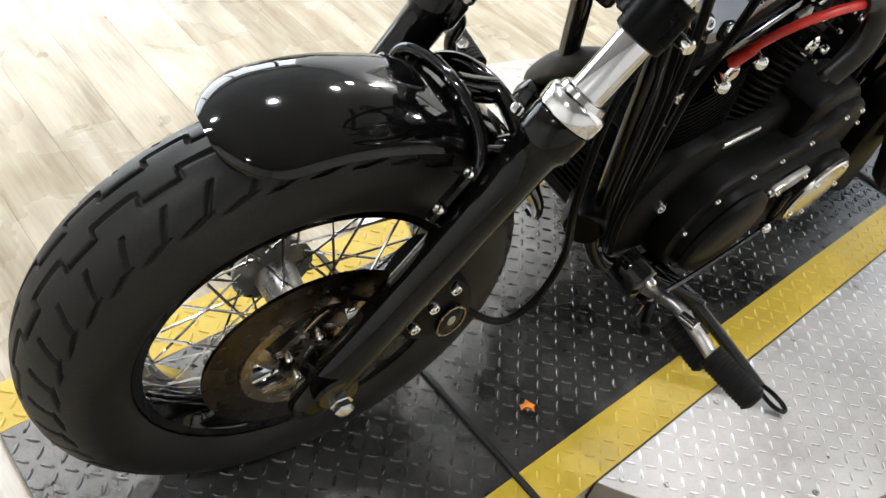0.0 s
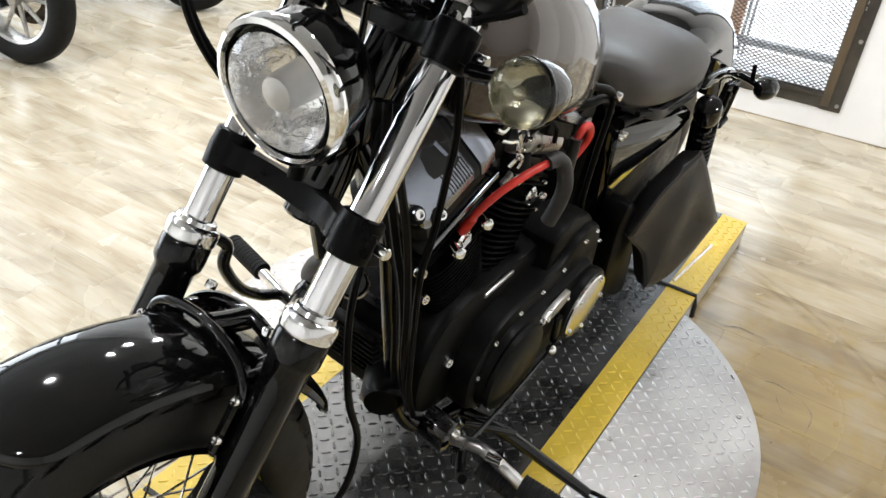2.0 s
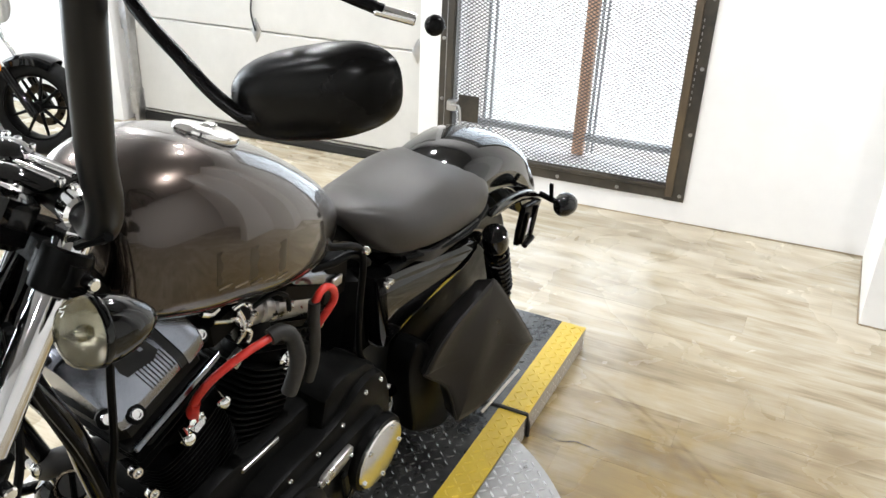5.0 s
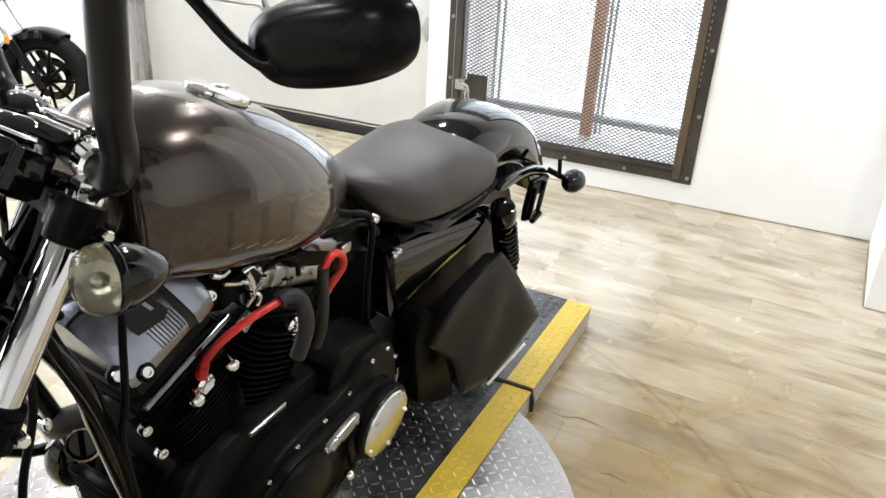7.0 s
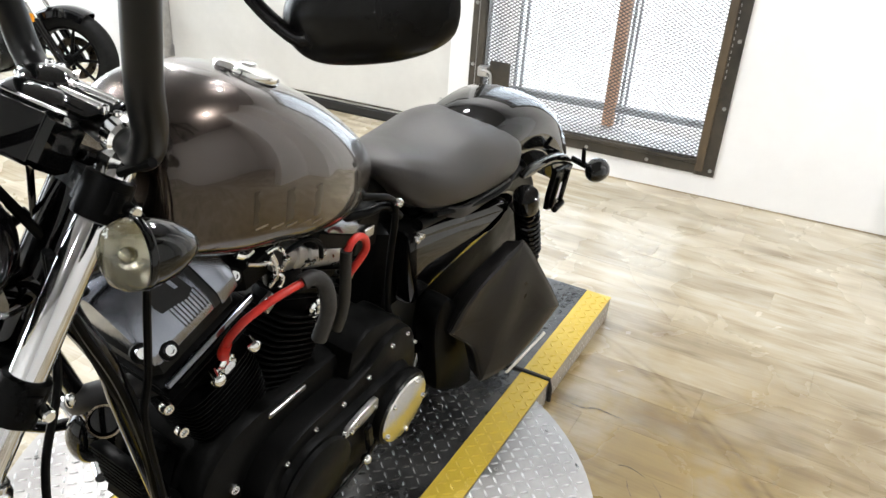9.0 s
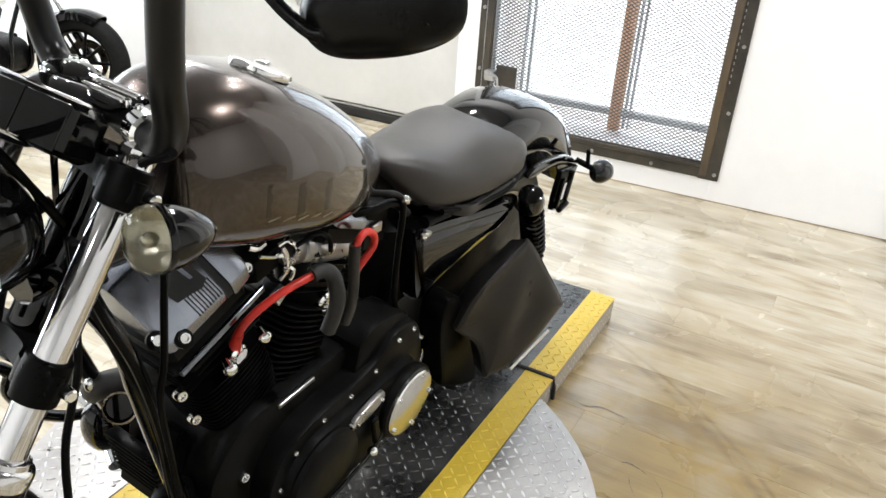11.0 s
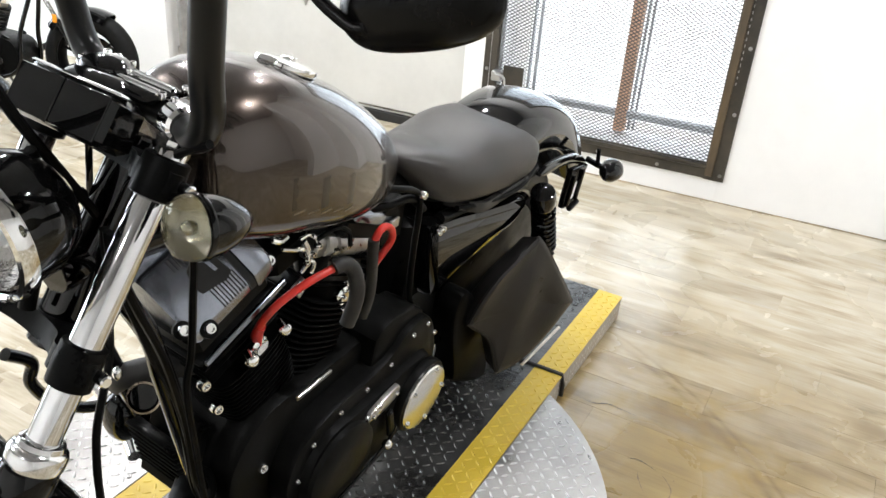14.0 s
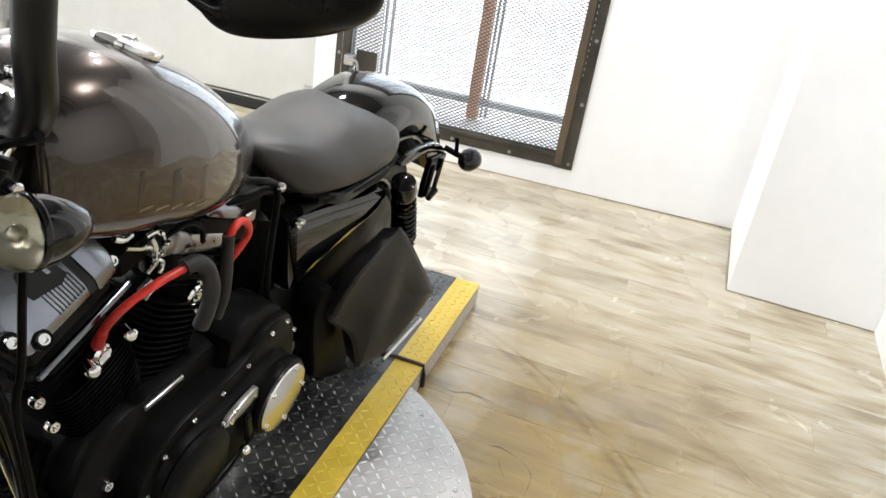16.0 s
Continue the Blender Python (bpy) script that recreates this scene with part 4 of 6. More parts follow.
# ---- caliper
cal = part("brake_caliper", Geo().slab(flat([(1.402, 0.375), (1.39, 0.43), (1.365, 0.468), (1.335, 0.46), (1.305, 0.42), (1.3, 0.375), (1.33, 0.345), (1.375, 0.35)]), 0.05, 0.128, 0.012), WRINKLE, bike, "black brake caliper", STEER)
part("caliper_badge", Geo().slab(flat([(1.352, 0.368), (1.352, 0.4), (1.335, 0.415), (1.318, 0.4), (1.318, 0.372), (1.335, 0.356)]), 0.127, 0.134, 0.003), PLASTIC, cal, "dark oval badge with a worn metal rim")
part("badge_rim", Geo().tube([Vector((x, 0.134, z)) for x, z in flat([(1.352, 0.368), (1.352, 0.4), (1.335, 0.415), (1.318, 0.4), (1.318, 0.372), (1.335, 0.356)]) + [(1.352, 0.368)]], 0.0016, 6, smooth=False), CARRIER, cal, "worn metal rim")
part("badge_centre", Geo().ball((1.335, 0.133, 0.386), 0.008, 12, (0.8, 0.4, 1.3)), STEEL, cal)
bolts(cal, [(1.37, 0.127, 0.425), (1.39, 0.127, 0.392), (1.345, 0.127, 0.452)], Y, 0.0085)
part("brake_hose", Geo().tube([(1.31, 0.125, 0.372), (1.25, 0.15, 0.335), (1.2, 0.155, 0.36), (1.185, 0.15, 0.45), (1.215, 0.14, 0.56), (1.2, 0.11, 0.68), (1.16, 0.09, 0.78), (1.13, 0.06, 0.9), (1.09, 0.1, 1.03), (1.1, 0.19, 1.1)], 0.0055, 8), HOSE, bike, "black rubber brake hose")

# ---- headlight
HC = Vector((1.262, 0.016, 0.972))
HD = (Vector((math.cos(radians(2)), math.sin(radians(2)), 0)) - Z3 * 0.12).normalized()
HR = 0.084
head = part("headlight", Geo().lathe([(0.001, -0.1), (0.045, -0.095), (0.065, -0.08), (0.078, -0.05), (HR - 0.006, -0.02), (HR - 0.006, 0.0), (HR - 0.02, 0.0)], HC, HD, 40, cap=False), GLOSS, bike, "round headlight in a black shell")
part("trim_ring", Geo().lathe([(HR - 0.006, -0.014), (HR + 0.001, -0.01), (HR + 0.003, 0.0), (HR, 0.009), (HR - 0.006, 0.011), (HR - 0.009, 0.006)], HC, HD, 48, cap=False), CHROME, head, "chrome headlight trim ring")
part("reflector", Geo().lathe([(HR - 0.012, 0.004), (0.064, -0.022), (0.048, -0.045), (0.03, -0.06), (0.012, -0.064), (0.002, -0.064)], HC, HD, 48, cap=False), REFLECTOR, head, "faceted bright reflector")
part("bulb_shield", Geo().lathe([(0.002, 0.0), (0.018, -0.004), (0.02, -0.012), (0.019, -0.05)], HC, HD, 20), BULB, head, "grey bulb shield")
part("lens", Geo().lathe([(HR - 0.013, 0.006), (0.06, 0.016), (0.04, 0.022), (0.02, 0.025), (0.001, 0.026)], HC, HD, 48, cap=False), LENS, head, "clear glass headlight lens").visible_shadow = False
part("headlight_bracket", Geo().tube([HC - HD * 0.08 - Z3 * 0.07, fk(0.62, 0.02), fk(0.58, 0.01)], 0.011, 10), SATIN, bike, "black headlight bracket")
part("headlight_bracket", Geo().tube([HC - HD * 0.07 + Z3 * 0.07, fk(0.72, 0.03), fk(0.74, 0.0)], 0.007, 10), SATIN, bike)

# ---- instrument block, risers, handlebar
RY = STEER.to_3x3()
RI = Matrix.Rotation(radians(4.5), 3, "Z") @ Matrix.Rotation(radians(-34.5), 3, "Y")
IC = Vector((1.131, 0.013, 1.083))
inst = part("instrument_housing", Geo().box(IC, (0.06, 0.145, 0.062), RI, 0.008), GLOSS, bike, "gloss black instrument housing in front of the bar clamps")
part("top_cover", Geo().box(IC + RI @ Vector((0.014, 0, 0.0325)), (0.02, 0.139, 0.006), RI, 0.0025), CHROME, inst, "bright top edge strip")
part("front_panel", Geo().box(IC + RI @ Vector((0.0305, -0.036, 0.0)), (0.003, 0.066, 0.054), RI, 0.001), GLOSS, inst)
part("front_panel", Geo().box(IC + RI @ Vector((0.0305, 0.034, 0.0)), (0.003, 0.066, 0.054), RI, 0.001), GLOSS, inst)
part("bar_ring", Geo().cyl((1.056, 0.088, 1.081), (1.066, 0.118, 1.083), 0.024, n=20, bevel=0.004), CHROME, bike, "chrome ring on the handlebar")
SC = Vector((1.075, -0.01, 1.085))
sp = part("speedometer", Geo().lathe([(0.03, -0.03), (0.046, -0.02), (0.05, 0.0), (0.048, 0.012), (0.038, 0.02), (0.02, 0.024), (0.002, 0.025)], SC, (-0.35, 0, 0.94), 32), GLOSS, bike, "round black speedometer with a chrome bezel")
part("bezel", Geo().lathe([(0.049, -0.004), (0.053, 0.0), (0.052, 0.008), (0.046, 0.01)], SC, (-0.35, 0, 0.94), 32, cap=False), CHROME, sp, "chrome speedometer bezel")
for v in (0.075, -0.065):
    r0 = part("riser", Geo().tube([STEER @ fk(0.8, -0.02, v), Vector((1.055, v + 0.005, 1.03)), Vector((1.04, v + 0.005, 1.065))], 0.019, 14), GLOSS, bike, "gloss black handlebar riser")
    part("riser_clamp", Geo().box((1.04, v + 0.005, 1.078), (0.052, 0.036, 0.046), RY, 0.012), CHROME, r0, "chrome bar clamp")
    for dx in (-0.018, 0.018):
        for dy in (-0.01, 0.01):
            part("clamp_bolt", Geo().bolt((1.04 + dx, v + 0.005 + dy, 1.101), Z3, 0.0055, 0.007), CHROME, r0)
for k in range(2):
    part("clamp_rib", Geo().cyl((1.043 + k * 0.02, -0.005, 1.103 + 0.001 * k), (1.039 + k * 0.02, 0.066, 1.103 + 0.001 * k), 0.0052, n=12, bevel=0.0015), CHROME, bike, "bright rib across the bar clamp")
part("clamp_dome", Geo().lathe([(0.03, -0.012), (0.034, 0.0), (0.031, 0.01), (0.021, 0.017), (0.008, 0.02), (0.001, 0.0205)], (1.055, -0.03, 1.1), (-0.15, 0, 1), 24), GLOSS, bike, "domed black clamp cap")
for k in range(7):
    a = 2 * math.pi * k / 7
    part("dome_screw", Geo().bolt((1.055 + 0.031 * math.cos(a), -0.03 + 0.031 * math.sin(a), 1.106), Z3, 0.0042, 0.005), CHROME, bike)
part("clamp_cover", Geo().box((1.054, 0.008, 1.098), (0.058, 0.122, 0.012), None, 0.004), GLOSS, bike, "gloss black cover over the bar clamp")
part("bar_sleeve", Geo().cyl((1.045, 0.055, 1.078), (1.033, -0.04, 1.078), 0.0185, n=20, bevel=0.002), CHROME, bike, "chrome sleeve between the bar clamps")
bar = [(1.0, 0.43, 1.47), (1.09, 0.3, 1.47), (1.135, 0.23, 1.44), (1.132, 0.215, 1.36), (1.112, 0.193, 1.2), (1.094, 0.18, 1.13), (1.082, 0.155, 1.09), (1.06, 0.1, 1.078), (1.04, 0.0, 1.078),
       (1.02, -0.09, 1.08), (1.015, -0.125, 1.1), (1.02, -0.137, 1.14), (1.035, -0.139, 1.2), (1.06, -0.14, 1.32), (1.06, -0.16, 1.44), (1.0, -0.25, 1.47), (0.92, -0.4, 1.47)]
hb = part("handlebar", Geo().tube(bar, 0.0185, 18, 6), BARBLACK, bike, "satin black tall handlebar")
for a, b in (((0.985, 0.45, 1.47), (0.94, 0.57, 1.462)), ((0.905, -0.42, 1.47), (0.86, -0.54, 1.462))):
    part("grip", Geo().cyl(a, b, 0.018, n=16, bevel=0.004), GRIP, hb, "black rubber grip")
# ---- mirror, hung under the bar
mirror = part("mirror", Geo(), PLASTIC, bike, "black oblong mirror on a thin stem")
MC = Vector((1.066, 0.4, 1.306))
ex = Vector((0.015, 0.17, 0.07)).normalized()
ez = Vector((0.1, -0.25, 1.0))
ez = (ez - ex * ez.dot(ex)).normalized()
ey = ex.cross(ez)
shape = flat([(0.09, 0.01), (0.078, 0.028), (0.05, 0.037), (0.0, 0.039), (-0.05, 0.036), (-0.08, 0.024), (-0.092, 0.0), (-0.083, -0.02), (-0.06, -0.033), (-0.02, -0.038), (0.04, -0.036), (0.078, -0.022)], 5)
gm = Geo().rings([[MC + ex * (x * k) + ez * (z * k) + ey * d for x, z in shape] for k, d in ((0.95, -0.012), (1.0, -0.008), (1.0, -0.002), (0.975, 0.006), (0.92, 0.013), (0.82, 0.02), (0.66, 0.026), (0.4, 0.03), (0.15, 0.031))])
mirror.data = mesh_of("mirror", gm, PLASTIC)
part("mirror_glass", Geo().rings([[MC + ex * (x * 0.93) + ez * (z * 0.93) + ey * d for x, z in shape] for d in (-0.0135, -0.0122)]), MIRRORGLASS, mirror, "silvered mirror glass")
part("mirror_stem", Geo().tube([MC - ex * 0.045 - ez * 0.008 + ey * 0.024, MC - ex * 0.06 - ez * 0.002 + ey * 0.03, MC - ex * 0.1 + ez * 0.04 + ey * 0.03, MC - ex * 0.17 + ez * 0.13 + ey * 0.01, Vector((1.07, 0.3, 1.47))], 0.0065, 10), PLASTIC, mirror, "thin black mirror stem")
part("stem_joint", Geo().ball(MC - ex * 0.045 - ez * 0.008 + ey * 0.02, 0.011, 14), PLASTIC, mirror)

lever = part("clutch_lever", Geo().tube([(0.905, 0.36, 1.344), (0.93, 0.315, 1.357), (0.97, 0.27, 1.38), (1.07, 0.25, 1.43), (1.1, 0.25, 1.455)], 0.0065, 10), PLASTIC, bike, "black clutch lever with a ball end")
part("lever_neck", Geo().cyl((0.909, 0.353, 1.344), (0.89, 0.389, 1.34), 0.0062, n=12, bevel=0.001), CHROME, lever, "worn bright lever neck")
part("lever_ball", Geo().ball((0.881, 0.406, 1.338), 0.0105, 18), PLASTIC, lever)

# ---- front indicators
for c, root in (((1.166, 0.252, 1.052), (1.11, 0.15, 1.015)), ((1.12, -0.228, 1.02), (1.09, -0.14, 0.995))):
    c, root = Vector(c), Vector(root)
    d = Vector((0.95, -0.24, 0.1)).normalized()
    sig = part("indicator", Geo().lathe([(0.002, -0.056), (0.009, -0.053), (0.019, -0.042), (0.028, -0.026), (0.0335, -0.008), (0.035, 0.006), (0.032, 0.007)], c, d, 28, cap=False), GLOSS, bike, "black bullet indicator with a clear lens")
    part("lens", Geo().lathe([(0.0352, 0.006), (0.0352, 0.014), (0.0335, 0.023), (0.028, 0.032), (0.017, 0.038), (0.001, 0.04)], c, d, 28, cap=False), SMOKE, sig, "clear smoky indicator lens").visible_shadow = False
    part("bulb_reflector", Geo().lathe([(0.0335, 0.012), (0.028, 0.002), (0.016, -0.008), (0.001, -0.01)], c, d, 24, cap=False), INDREFLECTOR, sig, "dim bulb reflector")
    part("bulb", Geo().ball(c + d * 0.014, 0.0065, 12), INDREFLECTOR, sig, "dull amber bulb")
    part("seam_ring", Geo().lathe([(0.0353, 0.003), (0.0362, 0.005), (0.0362, 0.008), (0.0353, 0.01)], c, d, 28, cap=False), GLOSS, sig)
    part("stalk", Geo().tube([c - d * 0.012, c * 0.6 + root * 0.4 - d * 0.015, root], 0.0105, 10), GLOSS, sig, "gloss black indicator stalk")

# ---- cables
for pts, r in (([(1.05, -0.16, 1.42), (1.2, -0.16, 1.25), (1.25, -0.15, 1.12), (1.256, -0.15, 1.065), (1.246, -0.15, 0.995), (1.198, -0.15, 0.908), (1.12, -0.12, 0.8)], 0.005),
               ([(1.05, -0.16, 1.40), (1.19, -0.175, 1.24), (1.238, -0.165, 1.12), (1.243, -0.165, 1.065), (1.232, -0.163, 0.995), (1.184, -0.16, 0.908), (1.1, -0.13, 0.79)], 0.005),
               ([(1.12, -0.04, 1.4), (1.21, -0.02, 1.28), (1.232, 0.0, 1.2), (1.227, 0.0, 1.15), (1.2, 0.0, 1.09), (1.152, 0.0, 1.01), (1.104, 0.01, 0.924), (1.07, 0.03, 0.84)], 0.0068),
               ([(1.06, 0.11, 0.99), (1.052, 0.12, 0.9), (1.051, 0.12, 0.835), (1.051, 0.12, 0.74), (1.056, 0.118, 0.67), (1.035, 0.118, 0.54), (1.01, 0.12, 0.4), (0.97, 0.12, 0.3)], 0.0055),
               ([(1.13, 0.05, 0.94), (1.124, 0.05, 0.881), (1.099, 0.055, 0.807), (1.062, 0.06, 0.695), (1.03, 0.065, 0.598), (1.01, 0.07, 0.5), (0.995, 0.08, 0.386), (0.96, 0.09, 0.3)], 0.0065),
               ([(1.14, 0.07, 0.95), (1.138, 0.075, 0.9), (1.117, 0.078, 0.83), (1.078, 0.08, 0.72), (1.045, 0.085, 0.625), (1.023, 0.09, 0.53), (1.01, 0.1, 0.42), (0.97, 0.11, 0.31)], 0.0065),
               ([(1.15, 0.09, 0.96), (1.15, 0.097, 0.92), (1.128, 0.1, 0.85), (1.087, 0.1, 0.75), (1.058, 0.1, 0.655), (1.038, 0.102, 0.565), (1.024, 0.108, 0.46), (0.985, 0.115, 0.33)], 0.006),
               ([(1.1, 0.03, 0.9), (1.085, 0.035, 0.82), (1.045, 0.045, 0.72), (1.015, 0.05, 0.62), (0.995, 0.055, 0.5), (0.98, 0.065, 0.38)], 0.006)):
    part("control_cable", Geo().tube(pts, r, 8), HOSE, bike, "black control cable")
part("support_rod", Geo().cyl((1.1, -0.01, 1.045), (1.1, -0.015, 0.93), 0.0045, n=8), GLOSS, bike, "thin black support rod")
part("pinch_bolt", Geo().ball((1.11, 0.04, 0.69), 0.009, 12, (0.8, 0.8, 1.3)), COLLAR, bike, "pale clamp bolt")

part("horn", Geo().ball((0.955, -0.15, 0.375), 0.042, 20, (0.8, 0.95, 1.3)), GLOSS, bike, "black pear-shaped horn cover")
part("horn_badge", Geo().lathe([(0.024, 0.0), (0.0265, 0.004), (0.0265, 0.009), (0.0225, 0.011), (0.021, 0.006), (0.002, 0.006)], (1.006, -0.03, 0.534), (0.62, 0.62, 0.45), 28), GLOSS, bike, "black round horn badge")
part("horn_ring", Geo().lathe([(0.024, 0.009), (0.0275, 0.0095), (0.0275, 0.013), (0.024, 0.0135)], (1.006, -0.03, 0.534), (0.62, 0.62, 0.45), 28, cap=False), CARRIER, bike, "tan metal horn ring")
# ---- frame
for low, v in (([(1.12, 0.02, 0.86), (1.068, 0.05, 0.75), (1.043, 0.053, 0.65), (1.018, 0.056, 0.55), (0.992, 0.058, 0.45), (0.966, 0.062, 0.35), (0.945, 0.075, 0.26), (0.89, 0.11, 0.205)], 1),
               ([(1.14, -0.02, 0.86), (1.086, -0.078, 0.75), (1.046, -0.087, 0.65), (1.006, -0.097, 0.55), (0.966, -0.107, 0.45), (0.927, -0.117, 0.35), (0.895, -0.124, 0.26), (0.84, -0.13, 0.205)], -1)):
    part("frame_tube", Geo().tube(low + [(0.7, 0.135 * v, 0.19), (0.3, 0.12 * v, 0.19), (0.2, 0.1 * v, 0.24), (0.2, 0.07 * v, 0.5), (0.3, 0.06 * v, 0.68)], 0.0155, 14), GLOSS, bike, "gloss black frame tube")
for v in (1, -1):
    part("frame_tube", Geo().tube([(0.33, 0.09 * v, 0.665), (0.1, 0.1 * v, 0.65), (-0.12, 0.11 * v, 0.645)], [0.015, 0.012], 12), SATIN, bike, "black rear frame rail")
part("backbone", Geo().tube([(1.17, 0, 0.87), (0.95, 0, 0.86), (0.6, 0, 0.8), (0.3, 0, 0.7)], 0.03, 14), GLOSS, bike, "black frame backbone")
part("regulator", Geo().box((0.94, -0.03, 0.37), (0.03, 0.12, 0.16), Matrix.Rotation(radians(-12), 3, "Y"), 0.006), SATIN, bike, "finned black regulator between the downtubes")
for k in range(9):
    part("regulator_fin", Geo().box((0.952 + 0.004 * k, -0.03, 0.305 + 0.0155 * k), (0.03, 0.115, 0.004), Matrix.Rotation(radians(-12), 3, "Y"), 0.001), SATIN, bike)

part("vent_hose", Geo().tube([(0.56, 0.085, 0.815), (0.52, 0.098, 0.806), (0.485, 0.1, 0.793), (0.452, 0.1, 0.768), (0.44, 0.1, 0.72), (0.436, 0.1, 0.644), (0.419, 0.1, 0.524), (0.385, 0.098, 0.46)], 0.0068, 10), HOSE, bike, "black vent hose looping down by the seat nose")
part("frame_gusset", Geo().tube([(0.6, 0.06, 0.77), (0.53, 0.085, 0.77), (0.47, 0.09, 0.765), (0.41, 0.09, 0.72)], 0.009, 10), SATIN, bike, "dull black frame gusset tube")
part("hose_clamp", Geo().bolt((0.455, 0.108, 0.775), Y, 0.009, 0.008), CHROME, bike)
part("electrics_box", Geo().box((0.5, 0.03, 0.715), (0.09, 0.1, 0.1), bevel=0.012), HOSE, bike, "black electrics box under the tank")
part("relay_tab", Geo().box((0.505, 0.085, 0.72), (0.03, 0.006, 0.022), bevel=0.002), STEEL, bike, "pale relay tab")

# ---- fuel tank: rows of x, half width, bottom, top
T = [(1.004, 0.04, 0.91, 1.03), (1.0, 0.08, 0.885, 1.068), (0.98, 0.108, 0.872, 1.085), (0.945, 0.124, 0.86, 1.098), (0.89, 0.134, 0.843, 1.101), (0.82, 0.139, 0.829, 1.088), (0.75, 0.138, 0.811, 1.062),
     (0.68, 0.13, 0.797, 1.027), (0.61, 0.114, 0.788, 0.982), (0.55, 0.092, 0.785, 0.937), (0.5, 0.064, 0.79, 0.895), (0.475, 0.04, 0.80, 0.868), (0.466, 0.018, 0.812, 0.845)]
rows = curve([(x, b, 0) for x, a, b, c in T], 5)
wid = curve([(x, a, c) for x, a, b, c in T], 5)
rings = []
for p, q in zip(rows, wid):
    x, hw, lo, hi = p.x - 0.008, max(q.y, 0.005), p.y, q.z - 0.008
    mid = lo + (hi - lo) * 0.34
    ring = []
    for k in range(56):
        t = 2 * math.pi * k / 56
        c, s = math.cos(t), math.sin(t)
        e = 0.74 if s > 0 else 0.42
        yy = hw * math.copysign(abs(c) ** e, c)
        zz = mid + (hi - mid) * abs(s) ** 0.86 if s > 0 else mid - (mid - lo) * abs(s) ** 0.62
        ring.append((x, yy, zz))
    rings.append(ring)
tank = part("fuel_tank", Geo().rings(rings), TANKPAINT, bike, "grey-brown metallic fuel tank with clear coat", angle=80)


def tank_y(x, z):
    """How far the tank's left side stands out at x and z."""
    for (xa, wa, la, ha), (xb, wb, lb, hb_) in zip(T, T[1:]):
        if xb <= x + 0.008 <= xa:
            k = (xa - x - 0.008) / (xa - xb)
            hw, lo, hi = wa + (wb - wa) * k, la + (lb - la) * k, ha + (hb_ - ha) * k - 0.008
            mid = lo + (hi - lo) * 0.34
            if z > mid:
                sn = min(1.0, ((z - mid) / (hi - mid)) ** (1 / 0.86))
                return hw * (1 - sn * sn) ** 0.37
            sn = min(1.0, ((mid - z) / (mid - lo)) ** (1 / 0.62))
            return hw * (1 - sn * sn) ** 0.21
    return 0.1


for k in range(6):                       # a mark that cannot be read
    x0 = 0.88 - 0.031 * k
    z0 = 0.909 - 0.0085 * k
    rows = [[(x0 - 0.021 * u, tank_y(x0 - 0.021 * u, z0 + 0.052 * w) + 0.0003, z0 + 0.052 * w) for u in (0, 0.25, 0.5, 0.75, 1)] for w in (0, 0.2, 0.4, 0.6, 0.8, 1)]
    part("mark_bar", Geo().rings(rows, closed=False, cap=False), DECAL, tank, "dim grey lettering bar")
for k in range(5):
    x0 = 0.876 - 0.031 * k
    z0 = 0.9 - 0.0095 * k
    rows = [[(x0 - 0.024 * u, tank_y(x0 - 0.024 * u, z0 + 0.0035 * w) + 0.0007, z0 + 0.0035 * w) for u in (0, 0.5, 1)] for w in (0, 1)]
    part("mark_bar", Geo().rings(rows, closed=False, cap=False), DIMSILVER, tank, "thin dim silver lettering bar")
CAPC = Vector((0.776, 0.014, 1.069))
part("fuel_cap", Geo().lathe([(0.046, -0.006), (0.048, -0.001), (0.047, 0.004), (0.04, 0.0065), (0.03, 0.008), (0.002, 0.009)], CAPC, (-0.34, 0, 1), 36), CHROME, tank, "chrome flip-up fuel cap")
part("cap_lock", Geo().box(CAPC + Vector((-0.002, 0.0, 0.009)), (0.026, 0.02, 0.007), bevel=0.003), CHROME, tank)
part("cap_hinge", Geo().box(CAPC + Vector((0.04, 0.0, 0.016)), (0.02, 0.032, 0.012), bevel=0.004), CHROME, tank)
part("tank_bracket", Geo().box((1.03, 0.055, 0.945), (0.05, 0.02, 0.07), Matrix.Rotation(radians(30), 3, "Y"), 0.004), SATIN, bike, "grey tank mount bracket")

# ---- seat: rows of x, half width, bottom, top
S = [(0.412, 0.014, 0.8, 0.815), (0.405, 0.03, 0.788, 0.823), (0.385, 0.055, 0.764, 0.827), (0.355, 0.085, 0.732, 0.828), (0.315, 0.112, 0.706, 0.823), (0.26, 0.13, 0.697, 0.815), (0.2, 0.14, 0.69, 0.815), (0.1, 0.149, 0.684, 0.822), (0.0, 0.145, 0.68, 0.812), (-0.06, 0.13, 0.684, 0.79), (-0.1, 0.1, 0.695, 0.765), (-0.115, 0.06, 0.712, 0.745)]
rows = curve([(x, b, 0) for x, a, b, c in S], 5)
wid = curve([(x, a, c) for x, a, b, c in S], 5)
rings = []
for p, q in zip(rows, wid):
    x, hw, lo, hi = p.x, q.y * 0.97, p.y - 0.012, q.z - 0.016
    mid = lo + (hi - lo) * 0.38
    ring = []
    for k in range(48):
        t = 2 * math.pi * k / 48
        c, s = math.cos(t), math.sin(t)
        yy = hw * math.copysign(abs(c) ** 0.62, c)
        zz = mid + (hi - mid) * abs(s) ** 0.8 if s > 0 else mid - (mid - lo) * abs(s) ** 0.45
        ring.append((x, yy, zz))
    rings.append(ring)
